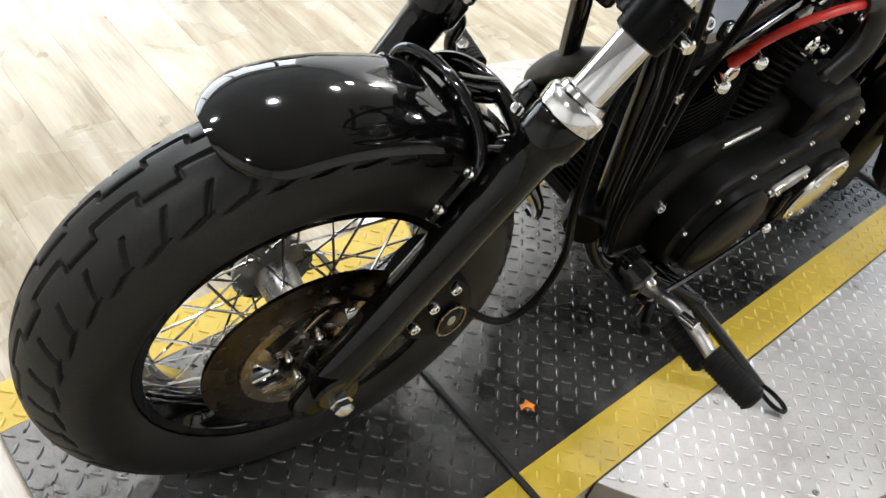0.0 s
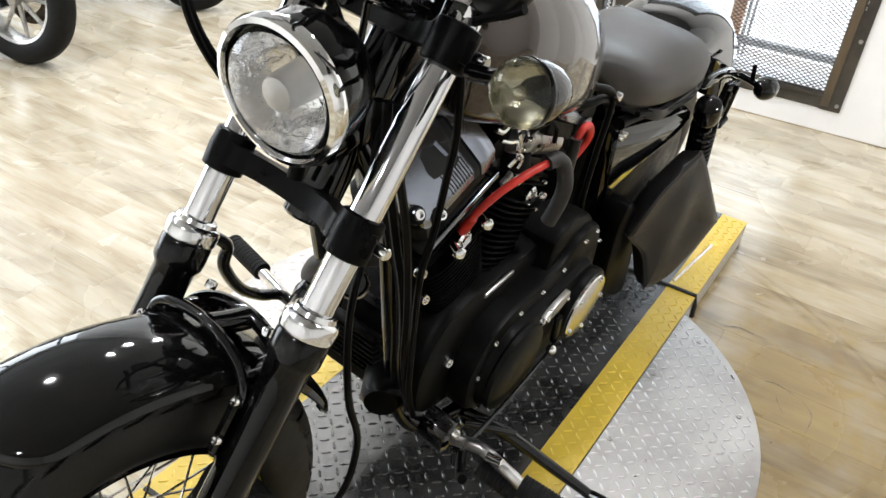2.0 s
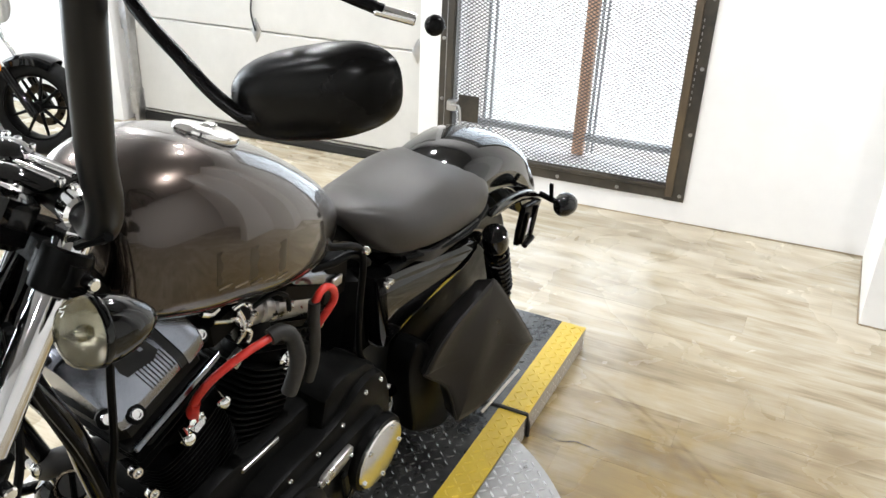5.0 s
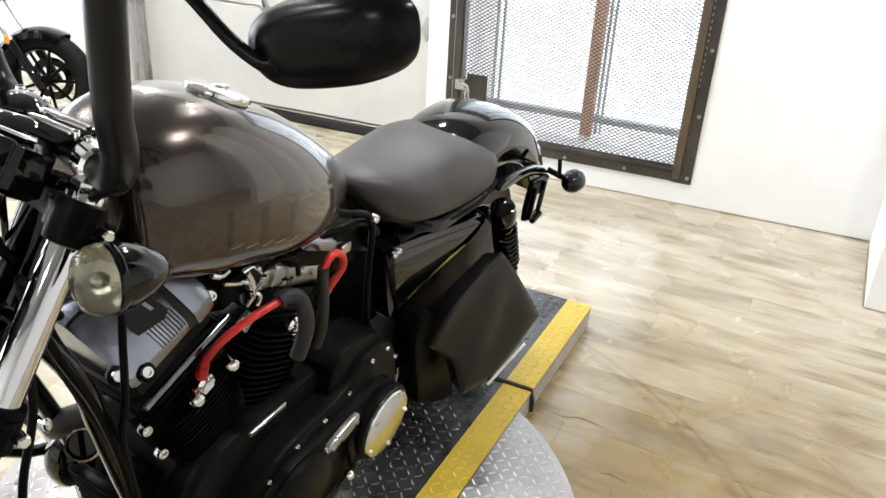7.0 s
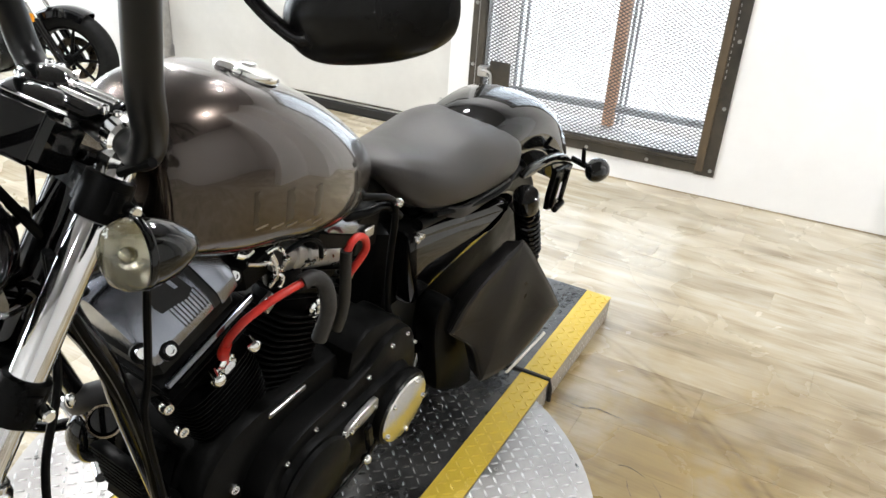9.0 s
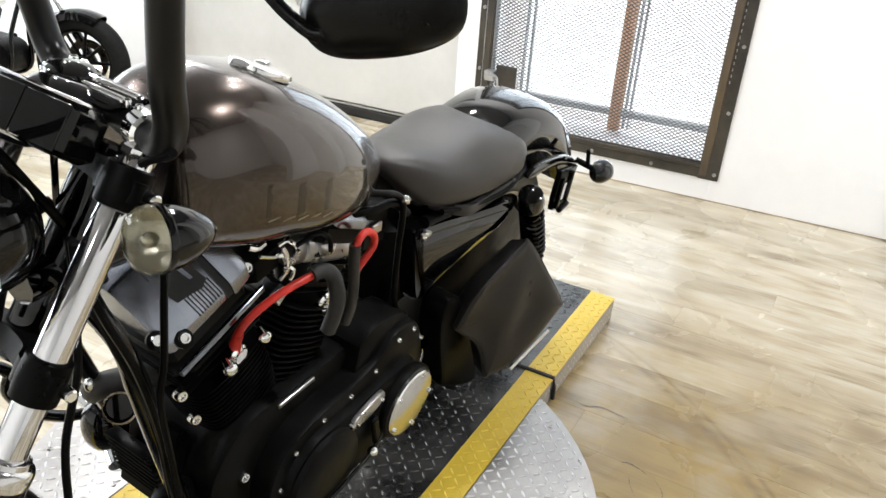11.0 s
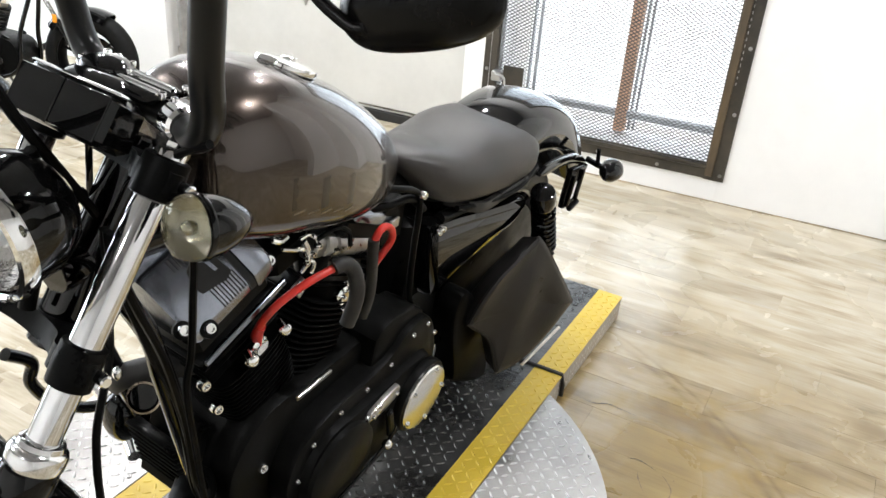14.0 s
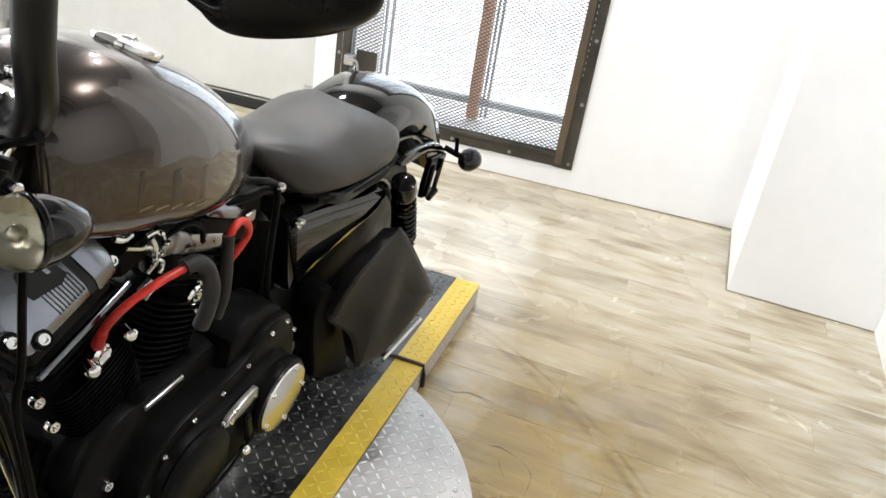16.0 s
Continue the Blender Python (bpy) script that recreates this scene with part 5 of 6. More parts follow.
seat = part("seat", Geo().rings(rings), SEATSKIN, bike, "black vinyl solo seat", angle=80)
for v in (1, -1):
    part("seat_rail", Geo().tube([(0.3, 0.112 * v, 0.69), (0.2, 0.13 * v, 0.676), (0.05, 0.14 * v, 0.668), (-0.08, 0.12 * v, 0.676)], 0.007, 8), HOSE, seat, "black seat base edge")

for x0, x1 in ((0.335, 0.262), (0.258, 0.14), (0.136, 0.02), (0.016, -0.06)):
    pts = [Vector((x, 0.137 - 2.2 * max(0.0, x - 0.22) ** 2 * 6 - 2.0 * max(0.0, -x - 0.0) ** 2 * 4, 0.669 + 0.22 * max(0.0, x - 0.2) - 0.01 * (x < 0))) for x in [x0 + (x1 - x0) * k / 5 for k in range(6)]]
    part("seat_base_strip", Geo().rings([[p + Vector((0, dy, dz)) for dy, dz in ((-0.012, -0.014), (0.0, -0.013), (0.003, 0.0), (0.0, 0.012), (-0.012, 0.012))] for p in pts]), GREYPLASTIC, seat, "dull grey plastic seat base strip")

# ---- rear mudguard and wheel
RAX = Vector((-0.14, 0, 0.33))
spoked_wheel(bike, RAX, 0.318, 0.072, 0.06, 0.21, None, False)
GC, GR = Vector((-0.1, 0, 0.365)), 0.456
prof = [(GR - 0.12, 0.112), (GR - 0.08, 0.116), (GR - 0.04, 0.11), (GR - 0.015, 0.086), (GR - 0.003, 0.045), (GR, 0.0)]
prof = prof + [(r, -y) for r, y in prof[-2::-1]]
full = prof + [(r - 0.003, y * 0.97) for r, y in prof[::-1]]
rings = []
for i in range(49):
    a = radians(62 + (168 - 62) * i / 48)
    t = min(1.0, (48 - i) / 6.0)
    k = 0.72 + 0.28 * math.sqrt(t)
    rings.append([GC + Vector((math.cos(a), 0, math.sin(a))) * (GR - (GR - r) * k) + Y * (y * (0.9 + 0.1 * k)) for r, y in full])
part("rear_mudguard", Geo().rings(rings), GLOSS, bike, "glossy black rear mudguard")
for v in (1, -1):
    part("mudguard_strut", Geo().slab(flat([(-0.09, 0.652), (-0.13, 0.668), (-0.22, 0.662), (-0.34, 0.637), (-0.43, 0.592), (-0.42, 0.574), (-0.33, 0.61), (-0.22, 0.632), (-0.12, 0.638)]), 0.122 * v, 0.136 * v, 0.006), GLOSS, bike, "black mudguard strut with a bright edge")
    # shock absorber
    top, bot = Vector((-0.04, 0.172 * v, 0.63)), Vector((-0.21, 0.175 * v, 0.335))
    d = (bot - top).normalized()
    sh = part("shock_absorber", Geo().lathe([(0.012, -0.02), (0.03, -0.012), (0.033, 0.0), (0.033, 0.03), (0.028, 0.05), (0.02, 0.06), (0.02, 0.24), (0.026, 0.25), (0.026, 0.28), (0.014, 0.3)], top, d, 24), GLOSS, bike, "black rear shock absorber")
    coil = []
    a, b, dd = basis(d)
    for k in range(9 * 12 + 1):
        t = 2 * math.pi * k / 12
        coil.append(top + dd * (0.06 + 0.18 * k / 108) + (a * math.cos(t) + b * math.sin(t)) * 0.029)
    part("spring", Geo().tube(coil, 0.0048, 6, smooth=False), GLOSS, sh, "black coil spring")
    part("shock_mount", Geo().cyl(top - Y * 0.03 * v, top + Y * 0.03 * v, 0.013, n=14, bevel=0.003), CHROME, sh)
    part("shock_mount", Geo().cyl(bot - Y * 0.03 * v, bot + Y * 0.03 * v, 0.013, n=14, bevel=0.003), CHROME, sh)
    part("swingarm", Geo().tube([(0.28, 0.11 * v, 0.33), (0.05, 0.125 * v, 0.325), (-0.2, 0.13 * v, 0.33)], 0.022, 12), GLOSS, bike, "black swingarm")
    # rear indicators
    c = Vector((-0.425, 0.215, 0.592)) if v > 0 else Vector((-0.4, -0.25, 0.62))
    d = Vector((-1, 0.0, 0.05)).normalized()
    sg = part("rear_indicator", Geo().lathe([(0.002, -0.045), (0.016, -0.04), (0.028, -0.022), (0.033, 0.0), (0.033, 0.012), (0.028, 0.024), (0.016, 0.032), (0.002, 0.035)], c, d, 24), GLOSS, bike, "black rear bullet indicator")
    part("stalk", Geo().tube([c - Y * 0.03 * v, c - Y * 0.08 * v + Z3 * 0.006], 0.009, 10), GLOSS, sg)
    part("reflector_tab", Geo().box(c + Vector((0.01, -0.045 * v, 0.03)), (0.006, 0.012, 0.045), Matrix.Rotation(radians(12 * v), 3, "X"), 0.002), PLASTIC, sg)
pb = part("plate_bracket", Geo().slab([(-0.29, 0.61), (-0.285, 0.53), (-0.295, 0.485), (-0.335, 0.475), (-0.375, 0.49), (-0.41, 0.59)], 0.135, 0.15, 0.003), PLASTIC, bike, "black side plate bracket")
part("bracket_roll", Geo().cyl((-0.315, 0.16, 0.482), (-0.37, 0.16, 0.49), 0.009, n=14, bevel=0.003), PLASTIC, pb)
for x in (-0.302, -0.365):
    part("bracket_rib", Geo().box((x, 0.155, 0.54), (0.01, 0.012, 0.1), bevel=0.003), GLOSS, pb)
part("bracket_slot", Geo().box((-0.342, 0.1508, 0.53), (0.018, 0.002, 0.05), bevel=0.0005), WALLPAINT, pb, "pale gap in the bracket")
part("belt_guard", Geo().slab(flat([(0.24, 0.5), (0.1, 0.56), (-0.08, 0.56), (-0.2, 0.48), (-0.24, 0.36), (-0.1, 0.27), (0.1, 0.25), (0.24, 0.3)]), 0.085, 0.1, 0.006), SATIN, bike, "black belt guard")
# ---- side cover and saddlebag
cov = part("side_cover", Geo().slab(flat([(0.378, 0.655), (0.37, 0.668), (0.28, 0.662), (0.14, 0.643), (0.015, 0.628), (-0.012, 0.612), (0.015, 0.565), (0.1, 0.535), (0.2, 0.508), (0.28, 0.475), (0.317, 0.46), (0.338, 0.49), (0.36, 0.57)]), 0.02, 0.16, 0.022, lambda p: Vector((p.x, p.y - (0.12 * p.x + 0.01 if p.y > 0.03 else 0), p.z))), GLOSS, bike, "gloss black side cover")
bolts(cov, [(0.37, 0.115, 0.66), (0.355, 0.115, 0.663)], Y, 0.008)
part("battery_tray", Geo().box((0.22, 0, 0.55), (0.36, 0.13, 0.24), bevel=0.02), SATIN, bike, "black oil tank and battery box")
# face of the bag: corners by x, y, z, flaring out towards the bottom
BAG = [(-0.006, 0.21, 0.534), (0.008, 0.209, 0.532), (0.087, 0.205, 0.508), (0.157, 0.2, 0.486), (0.215, 0.195, 0.447), (0.243, 0.188, 0.392), (0.24, 0.188, 0.378), (0.166, 0.215, 0.31), (0.148, 0.245, 0.225), (0.14, 0.25, 0.213),
       (0.044, 0.266, 0.203), (-0.063, 0.277, 0.226), (-0.18, 0.287, 0.282), (-0.186, 0.287, 0.297), (-0.11, 0.252, 0.407), (-0.04, 0.222, 0.5)]
face = curve(BAG, 4, True)
mid = sum(face, Vector()) / len(face)
M = np.array([(1.0, p.x, p.z) for p in face])
fa, fb, fc = np.linalg.lstsq(M, np.array([p.y for p in face]), rcond=None)[0].tolist()


def drape(p, k, dy):
    """A point on the bag's face, k of the way to its middle; the leather flattens towards a plane."""
    q = p + (mid - p) * k
    e = min(1.0, k * 1.8)
    return Vector((q.x, (1 - e) * p.y + e * (fa + fb * q.x + fc * q.z) + dy + 0.004 * math.sin(q.x * 31 + q.z * 17) * e, q.z))


rings = [[drape(p, k, dy) for p in face] for dy, k in ((-0.05, 0.14), (-0.042, 0.08), (-0.008, 0.0), (-0.003, 0.006), (0.0, 0.02), (0.0, 0.1), (0.0, 0.2), (0.0, 0.32), (0.0, 0.46), (0.0, 0.6), (0.0, 0.75), (0.0, 0.9), (0.0, 0.985))]
bag = part("saddlebag", Geo().rings(rings), LEATHER, bike, "black leather swingarm saddlebag", angle=55)
part("bag_piping", Geo().tube([p + Y * -0.006 for p in face + face[:1]], 0.0035, 6, smooth=False), LEATHER, bag, "stitched leather piping")

part("bag_rod", Geo().tube([(0.14, 0.3, 0.269), (0.128, 0.303, 0.275), (0.025, 0.325, 0.328), (0.015, 0.327, 0.333)], 0.0038, 10, 3), PALEROD, bag, "pale metal rod along the bag's lower edge")
# plain black slab added to fill the dark shape ahead of the bag
part("lower_slab", Geo().slab(flat([(0.3, 0.42), (0.235, 0.23), (0.2, 0.165), (0.02, 0.07), (0.04, 0.18), (0.14, 0.36), (0.26, 0.48)]), 0.115, 0.168, 0.012), FINS, bike, "black slab low down ahead of the bag")

# ---- engine
C0 = Vector((0.74, 0, 0.36))
part("crankcase", Geo().slab(flat([(0.92, 0.26), (0.93, 0.36), (0.88, 0.44), (0.8, 0.47), (0.66, 0.47), (0.5, 0.48), (0.4, 0.46), (0.36, 0.36), (0.38, 0.24), (0.5, 0.2), (0.7, 0.18), (0.86, 0.2)]), -0.13, 0.1, 0.02), WRINKLE, bike, "black engine crankcase")
for sgn, nm in ((1, "front"), (-1, "rear")):
    ax = Vector((0.407 * sgn, 0, 0.914))
    qx = Vector((0.914, 0, -0.407 * sgn))
    R3 = Matrix((qx, Y, ax)).transposed()
    qc = 0.016 if sgn > 0 else 0.0
    cyl = part("cylinder", Geo().cyl(C0 + ax * 0.08 + qx * qc, C0 + ax * 0.28 + qx * qc, 0.058, n=32), FINS, bike, "black finned cylinder")
    for k in range(13):
        out = flat([(0.082, 0.045), (0.05, 0.072), (-0.05, 0.072), (-0.078, 0.045), (-0.078, -0.045), (-0.05, -0.072), (0.05, -0.072), (0.082, -0.045)], 3)
        z = 0.11 + 0.0118 * k
        part("fin", Geo().rings([[C0 + ax * (z + dz) + qx * (qc + x * e) + Y * (y * e) for x, y in out] for dz, e in ((-0.0022, 0.985), (-0.0012, 1), (0.0012, 1), (0.0022, 0.985))]), FINS, cyl)
    hd = part("cylinder_head", Geo().box(C0 + ax * 0.312 + qx * qc, (0.15, 0.11, 0.085), R3, 0.02), WRINKLE, bike, "black cylinder head")
    for k in range(4):
        part("fin", Geo().box(C0 + ax * (0.285 + 0.017 * k) + qx * qc, (0.172, 0.125 - 0.004 * k, 0.005), R3, 0.002), FINS, hd)
    part("gasket_strip", Geo().box(C0 + ax * 0.362 + qx * (qc + 0.005) + Y * 0.0, (0.178, 0.15, 0.011), R3, 0.004), WRINKLE, hd)
    if sgn > 0:
        part("joint_strip", Geo().box(C0 + ax * 0.362 + qx * (qc - 0.008) + Y * 0.077, (0.19, 0.006, 0.015), R3, 0.003), ROCKER, hd, "grey machined head joint strip")
    part("rocker_base", Geo().box(C0 + ax * 0.4 + qx * (qc + 0.005), (0.17, 0.15, 0.05), R3, 0.012), WRINKLE, hd, "black rocker base")
    sec = [(-0.055, 0.42), (-0.055, 0.5), (-0.045, 0.515), (-0.005, 0.52), (0.003, 0.517), (0.078, 0.44), (0.081, 0.434), (0.081, 0.418)]
    q0, q1 = (-0.02, 0.1) if sgn > 0 else (-0.07, 0.07)
    rk = part("rocker_box", Geo().rings([[C0 + ax * (0.46 + (z - 0.46) * e) + qx * q + Y * (y * e) for y, z in sec] for q, e in ((q0, 0.97), (q0 + 0.004, 1), (q1 - 0.008, 1), (q1, 0.95))]), ROCKER, bike, "silver rocker box with a dark slot")
    sl = (Y * 0.078 - ax * 0.083).normalized()          # down the slanting face
    nrm = (Y * 0.083 + ax * 0.078).normalized()
    R4 = Matrix((qx, sl, nrm)).transposed()

    def on_face(q, y):
        """A point on the slanting face, q along the head and y out from its middle."""
        return C0 + ax * (0.517 - (y - 0.003) * 1.045) + qx * q + Y * y

    def plate(name, corners, h0, h1, material, label=""):
        part(name, Geo().rings([[on_face(q, y) + nrm * h for q, y in corners] for h in (h0, h1)]), material, rk, label)

    if sgn > 0:
        # the recess has no depth: its shade is a black plate on the face
        plate("rocker_slot", [(0.047, 0.046), (0.044, 0.055), (0.002, 0.062), (-0.012, 0.058), (-0.008, 0.036), (0.03, 0.024), (0.04, 0.028)], -0.004, 0.0016, SEAMBLACK, "flat black plate for the dark recess in the rocker box")
        plate("slot_bridge", [(0.012, 0.028), (0.008, 0.046), (0.002, 0.047), (0.005, 0.027)], 0.0, 0.004, ROCKER)
        for k in range(9):
            q = 0.034 - 0.0058 * k
            plate("rib", [(q, 0.0575), (q, 0.0812), (q - 0.0019, 0.0812), (q - 0.0019, 0.0575)], -0.003, 0.0012, SEAMBLACK)
        for k in range(5):
            q = 0.052 - 0.0062 * k
            plate("rib", [(q, 0.006), (q, 0.02), (q - 0.0019, 0.02), (q - 0.0019, 0.006)], -0.003, 0.0012, SEAMBLACK)
        # the taller rear block, parted by a black filler that stands for the gap's shade
        sec2 = [(-0.055, 0.42), (-0.055, 0.505), (-0.045, 0.52), (0.0, 0.526), (0.012, 0.522), (0.084, 0.448), (0.087, 0.44), (0.087, 0.418)]
        part("rocker_block", Geo().rings([[C0 + ax * (0.46 + (z - 0.46) * e) + qx * q + Y * (y * e) for y, z in sec2] for q, e in ((-0.072, 0.88), (-0.066, 0.97), (-0.034, 1), (-0.03, 0.985))]), ROCKER, rk)
        part("rocker_gap", Geo().rings([[C0 + ax * (0.46 + (z - 0.46) * 1.01) + qx * q + Y * (y * 1.01) for y, z in sec] for q in (-0.03, -0.019)]), SEAMBLACK, rk)
        for q, y, z in ((0.104, 0.068, 0.452), (0.074, 0.083, 0.43), (-0.078, 0.06, 0.41)):
            part("bolt_cup", Geo().lathe([(0.0145, -0.006), (0.0145, 0.003), (0.011, 0.0035)], C0 + ax * z + qx * q + Y * y, nrm, 18), WRINKLE, rk)
            part("bolt", Geo().bolt(C0 + ax * z + qx * q + Y * y + nrm * 0.003, nrm, 0.0098, 0.009), CHROME, rk)
    part("spark_plug", Geo().lathe([(0.021, -0.004), (0.021, 0.008), (0.017, 0.011), (0.013, 0.009), (0.012, 0.014)], C0 + ax * 0.262 + qx * (qc - 0.016) + Y * 0.06, Y, 18), CHROME, hd, "bright spark plug seat")
    if sgn < 0:
        bolts(hd, [C0 + ax * 0.27 + qx * (qc - 0.045) + Y * 0.075, C0 + ax * 0.34 + qx * (qc - 0.05) + Y * 0.085], Y, 0.009)
for p in ((0.794, 0.07, 0.617), (0.877, 0.074, 0.599)):
    part("head_bolt", Geo().lathe([(0.0075, -0.012), (0.0075, 0.003), (0.0135, 0.006), (0.0125, 0.011), (0.007, 0.016), (0.002, 0.018)], p, (0.25, 0.9, -0.3), 14), CHROME, bike, "domed chrome head bolt")
bolts(bike, [(0.978, 0.071, 0.604), (0.946, 0.069, 0.531), (0.806, 0.081, 0.392), (0.658, 0.083, 0.422), (0.855, 0.1, 0.342)], (0.2, 0.95, 0.2), 0.0105)
part("head_bracket", Geo().slab([(0.79, 0.7), (0.765, 0.712), (0.75, 0.69), (0.772, 0.672)], 0.075, 0.083, 0.002), STEEL, bike, "small dull bracket on the head")
# ignition leads
part("ignition_lead", Geo().tube([(0.843, 0.056, 0.608), (0.86, 0.072, 0.642), (0.868, 0.088, 0.68), (0.85, 0.106, 0.718), (0.805, 0.122, 0.743), (0.75, 0.132, 0.752)], 0.0068, 12), RED, bike, "red silicone ignition lead")
part("lead_boot", Geo().tube([(0.843, 0.056, 0.608), (0.857, 0.068, 0.634), (0.866, 0.082, 0.664)], [0.0115, 0.0085], 12), RED, bike, "red spark plug boot")
part("lead_clip", Geo().cyl((0.812, 0.117, 0.738), (0.822, 0.115, 0.732), 0.0085, n=12), COLLAR, bike, "clear clip round the lead")
part("ignition_lead", Geo().tube([(0.579, 0.1, 0.665), (0.566, 0.108, 0.69), (0.552, 0.113, 0.715), (0.562, 0.116, 0.742), (0.586, 0.117, 0.76), (0.606, 0.117, 0.757), (0.617, 0.116, 0.738)], 0.0072, 12), RED, bike, "looped red ignition lead")
part("lead_sleeve", Geo().tube([(0.755, 0.131, 0.752), (0.735, 0.137, 0.755), (0.718, 0.147, 0.74), (0.714, 0.158, 0.704), (0.716, 0.158, 0.67), (0.721, 0.152, 0.63)], 0.0138, 14), DULLHOSE, bike, "thick grey rubber hose")
part("lead_sleeve", Geo().tube([(0.618, 0.116, 0.744), (0.617, 0.117, 0.715), (0.605, 0.116, 0.65), (0.602, 0.114, 0.6), (0.604, 0.108, 0.56)], 0.0108, 14), DULLHOSE, bike, "grey rubber hose")
for c in ((0.66, 0.1, 0.66), (0.662, 0.1, 0.63), (0.66, 0.098, 0.6), (0.648, 0.095, 0.69)):
    part("hose_clip", Geo().bolt(c, (0.3, 0.9, 0.2), 0.004, 0.005), CHROME, bike)
duct = part("intake", Geo().lathe([(0.022, 0.0), (0.026, 0.004), (0.026, 0.03), (0.023, 0.034), (0.027, 0.038), (0.027, 0.06), (0.023, 0.064), (0.028, 0.068), (0.028, 0.16), (0.024, 0.165)], (0.725, 0.045, 0.745), (-0.85, 0.03, -0.28), 24), STEEL, bike, "bright ribbed intake duct")
part("carburettor", Geo().box((0.74, 0.0, 0.735), (0.13, 0.08, 0.08), Matrix.Rotation(radians(14), 3, "Y"), 0.018), SATIN, bike, "dark carburettor body")
part("carburettor_bowl", Geo().lathe([(0.03, 0.0), (0.034, 0.004), (0.034, 0.03), (0.026, 0.038), (0.005, 0.04)], (0.69, 0.035, 0.71), (0.1, 0.3, -0.95), 20), SATIN, bike, "black carburettor bowl")
# throttle linkage: small bright arms and springs
for pts, r in (([(0.815, 0.07, 0.785), (0.79, 0.074, 0.775), (0.768, 0.076, 0.768), (0.758, 0.075, 0.75)], 0.0038), ([(0.768, 0.076, 0.785), (0.757, 0.078, 0.762), (0.752, 0.076, 0.735), (0.76, 0.07, 0.715)], 0.0045),
               ([(0.776, 0.074, 0.79), (0.762, 0.078, 0.795), (0.748, 0.076, 0.785)], 0.0034), ([(0.745, 0.074, 0.785), (0.735, 0.076, 0.772), (0.732, 0.074, 0.756)], 0.0042),
               ([(0.75, 0.078, 0.74), (0.738, 0.08, 0.728), (0.742, 0.078, 0.71)], 0.0034), ([(0.84, 0.068, 0.812), (0.822, 0.07, 0.803), (0.806, 0.07, 0.806)], 0.0052)):
    part("linkage_arm", Geo().tube(pts, r, 8, 5), POLISH, bike, "small bright throttle linkage arm")
for c in ((0.748, 0.08, 0.752), (0.764, 0.081, 0.742), (0.735, 0.08, 0.765)):
    part("linkage_pin", Geo().bolt(c, Y, 0.0055, 0.007), CHROME, bike)
part("choke_cable", Geo().tube([(0.735, 0.078, 0.775), (0.7, 0.09, 0.79), (0.67, 0.095, 0.772), (0.66, 0.095, 0.74)], 0.0045, 8), HOSE, bike, "thin black choke cable")

# ---- primary cover
prim = part("primary_cover", Geo().slab(flat([(0.83, 0.27), (0.825, 0.33), (0.79, 0.385), (0.70, 0.415), (0.61, 0.42), (0.53, 0.437), (0.47, 0.475), (0.41, 0.478), (0.365, 0.44), (0.335, 0.36), (0.325, 0.27), (0.36, 0.2), (0.45, 0.165), (0.58, 0.155), (0.72, 0.155), (0.80, 0.2)]), 0.07, 0.15, 0.012), WRINKLE, bike, "black wrinkle-finish primary cover")
bulge = part("primary_bulge", Geo().slab(flat([(0.80, 0.27), (0.785, 0.335), (0.73, 0.378), (0.64, 0.382), (0.55, 0.385), (0.48, 0.39), (0.40, 0.385), (0.36, 0.33), (0.345, 0.27), (0.38, 0.215), (0.46, 0.185), (0.6, 0.175), (0.72, 0.178), (0.78, 0.21)]), 0.148, 0.172, 0.022), WRINKLE, prim)
part("alternator_dome", Geo().lathe([(0.1, 0.0), (0.097, 0.01), (0.085, 0.017), (0.05, 0.021), (0.002, 0.022)], (0.70, 0.17, 0.275), Y, 40), WRINKLE, prim)
bolts(prim, [(0.806, 0.149, 0.299), (0.77, 0.149, 0.367), (0.694, 0.149, 0.397), (0.611, 0.149, 0.402), (0.53, 0.149, 0.417), (0.457, 0.149, 0.456), (0.40, 0.149, 0.455), (0.36, 0.149, 0.41), (0.76, 0.149, 0.18), (0.62, 0.149, 0.168)], Y, 0.0062)
DC = Vector((0.432, 0.17, 0.29))
derby = part("derby_cover", Geo().lathe([(0.09, 0.0), (0.09, 0.014), (0.086, 0.02)], DC, Y, 48), WRINKLE, prim)
part("derby_plate", Geo().lathe([(0.08, 0.018), (0.08, 0.025), (0.077, 0.028), (0.04, 0.031), (0.002, 0.032)], DC, Y, 56), POLISH, derby, "polished round derby cover")
for k in range(5):
    a = radians(40 + 72 * k)
    part("derby_bolt", Geo().bolt(DC + Vector((0.07 * math.cos(a), 0.028, 0.07 * math.sin(a))), Y, 0.006, 0.005), CHROME, derby)
part("inspection_cover", Geo().slab(flat([(0.632, 0.345), (0.628, 0.362), (0.58, 0.376), (0.535, 0.382), (0.527, 0.366), (0.535, 0.352), (0.585, 0.34)]), 0.17, 0.182, 0.004), STEEL, prim, "dull silver oval inspection cover")
bolts(prim, [(0.618, 0.182, 0.354), (0.541, 0.182, 0.367)], Y, 0.005)
part("timing_strap", Geo().box((0.722, 0.1, 0.456), (0.1, 0.008, 0.011), Matrix.Rotation(radians(4), 3, "Y"), 0.002), STEEL, bike, "dull steel bracket strip")
part("starter_cover", Geo().slab([(0.575, 0.42), (0.572, 0.49), (0.545, 0.512), (0.5, 0.52), (0.43, 0.505), (0.392, 0.478), (0.38, 0.44), (0.46, 0.42)], 0.05, 0.132, 0.012), WRINKLE, bike, "black starter cover")
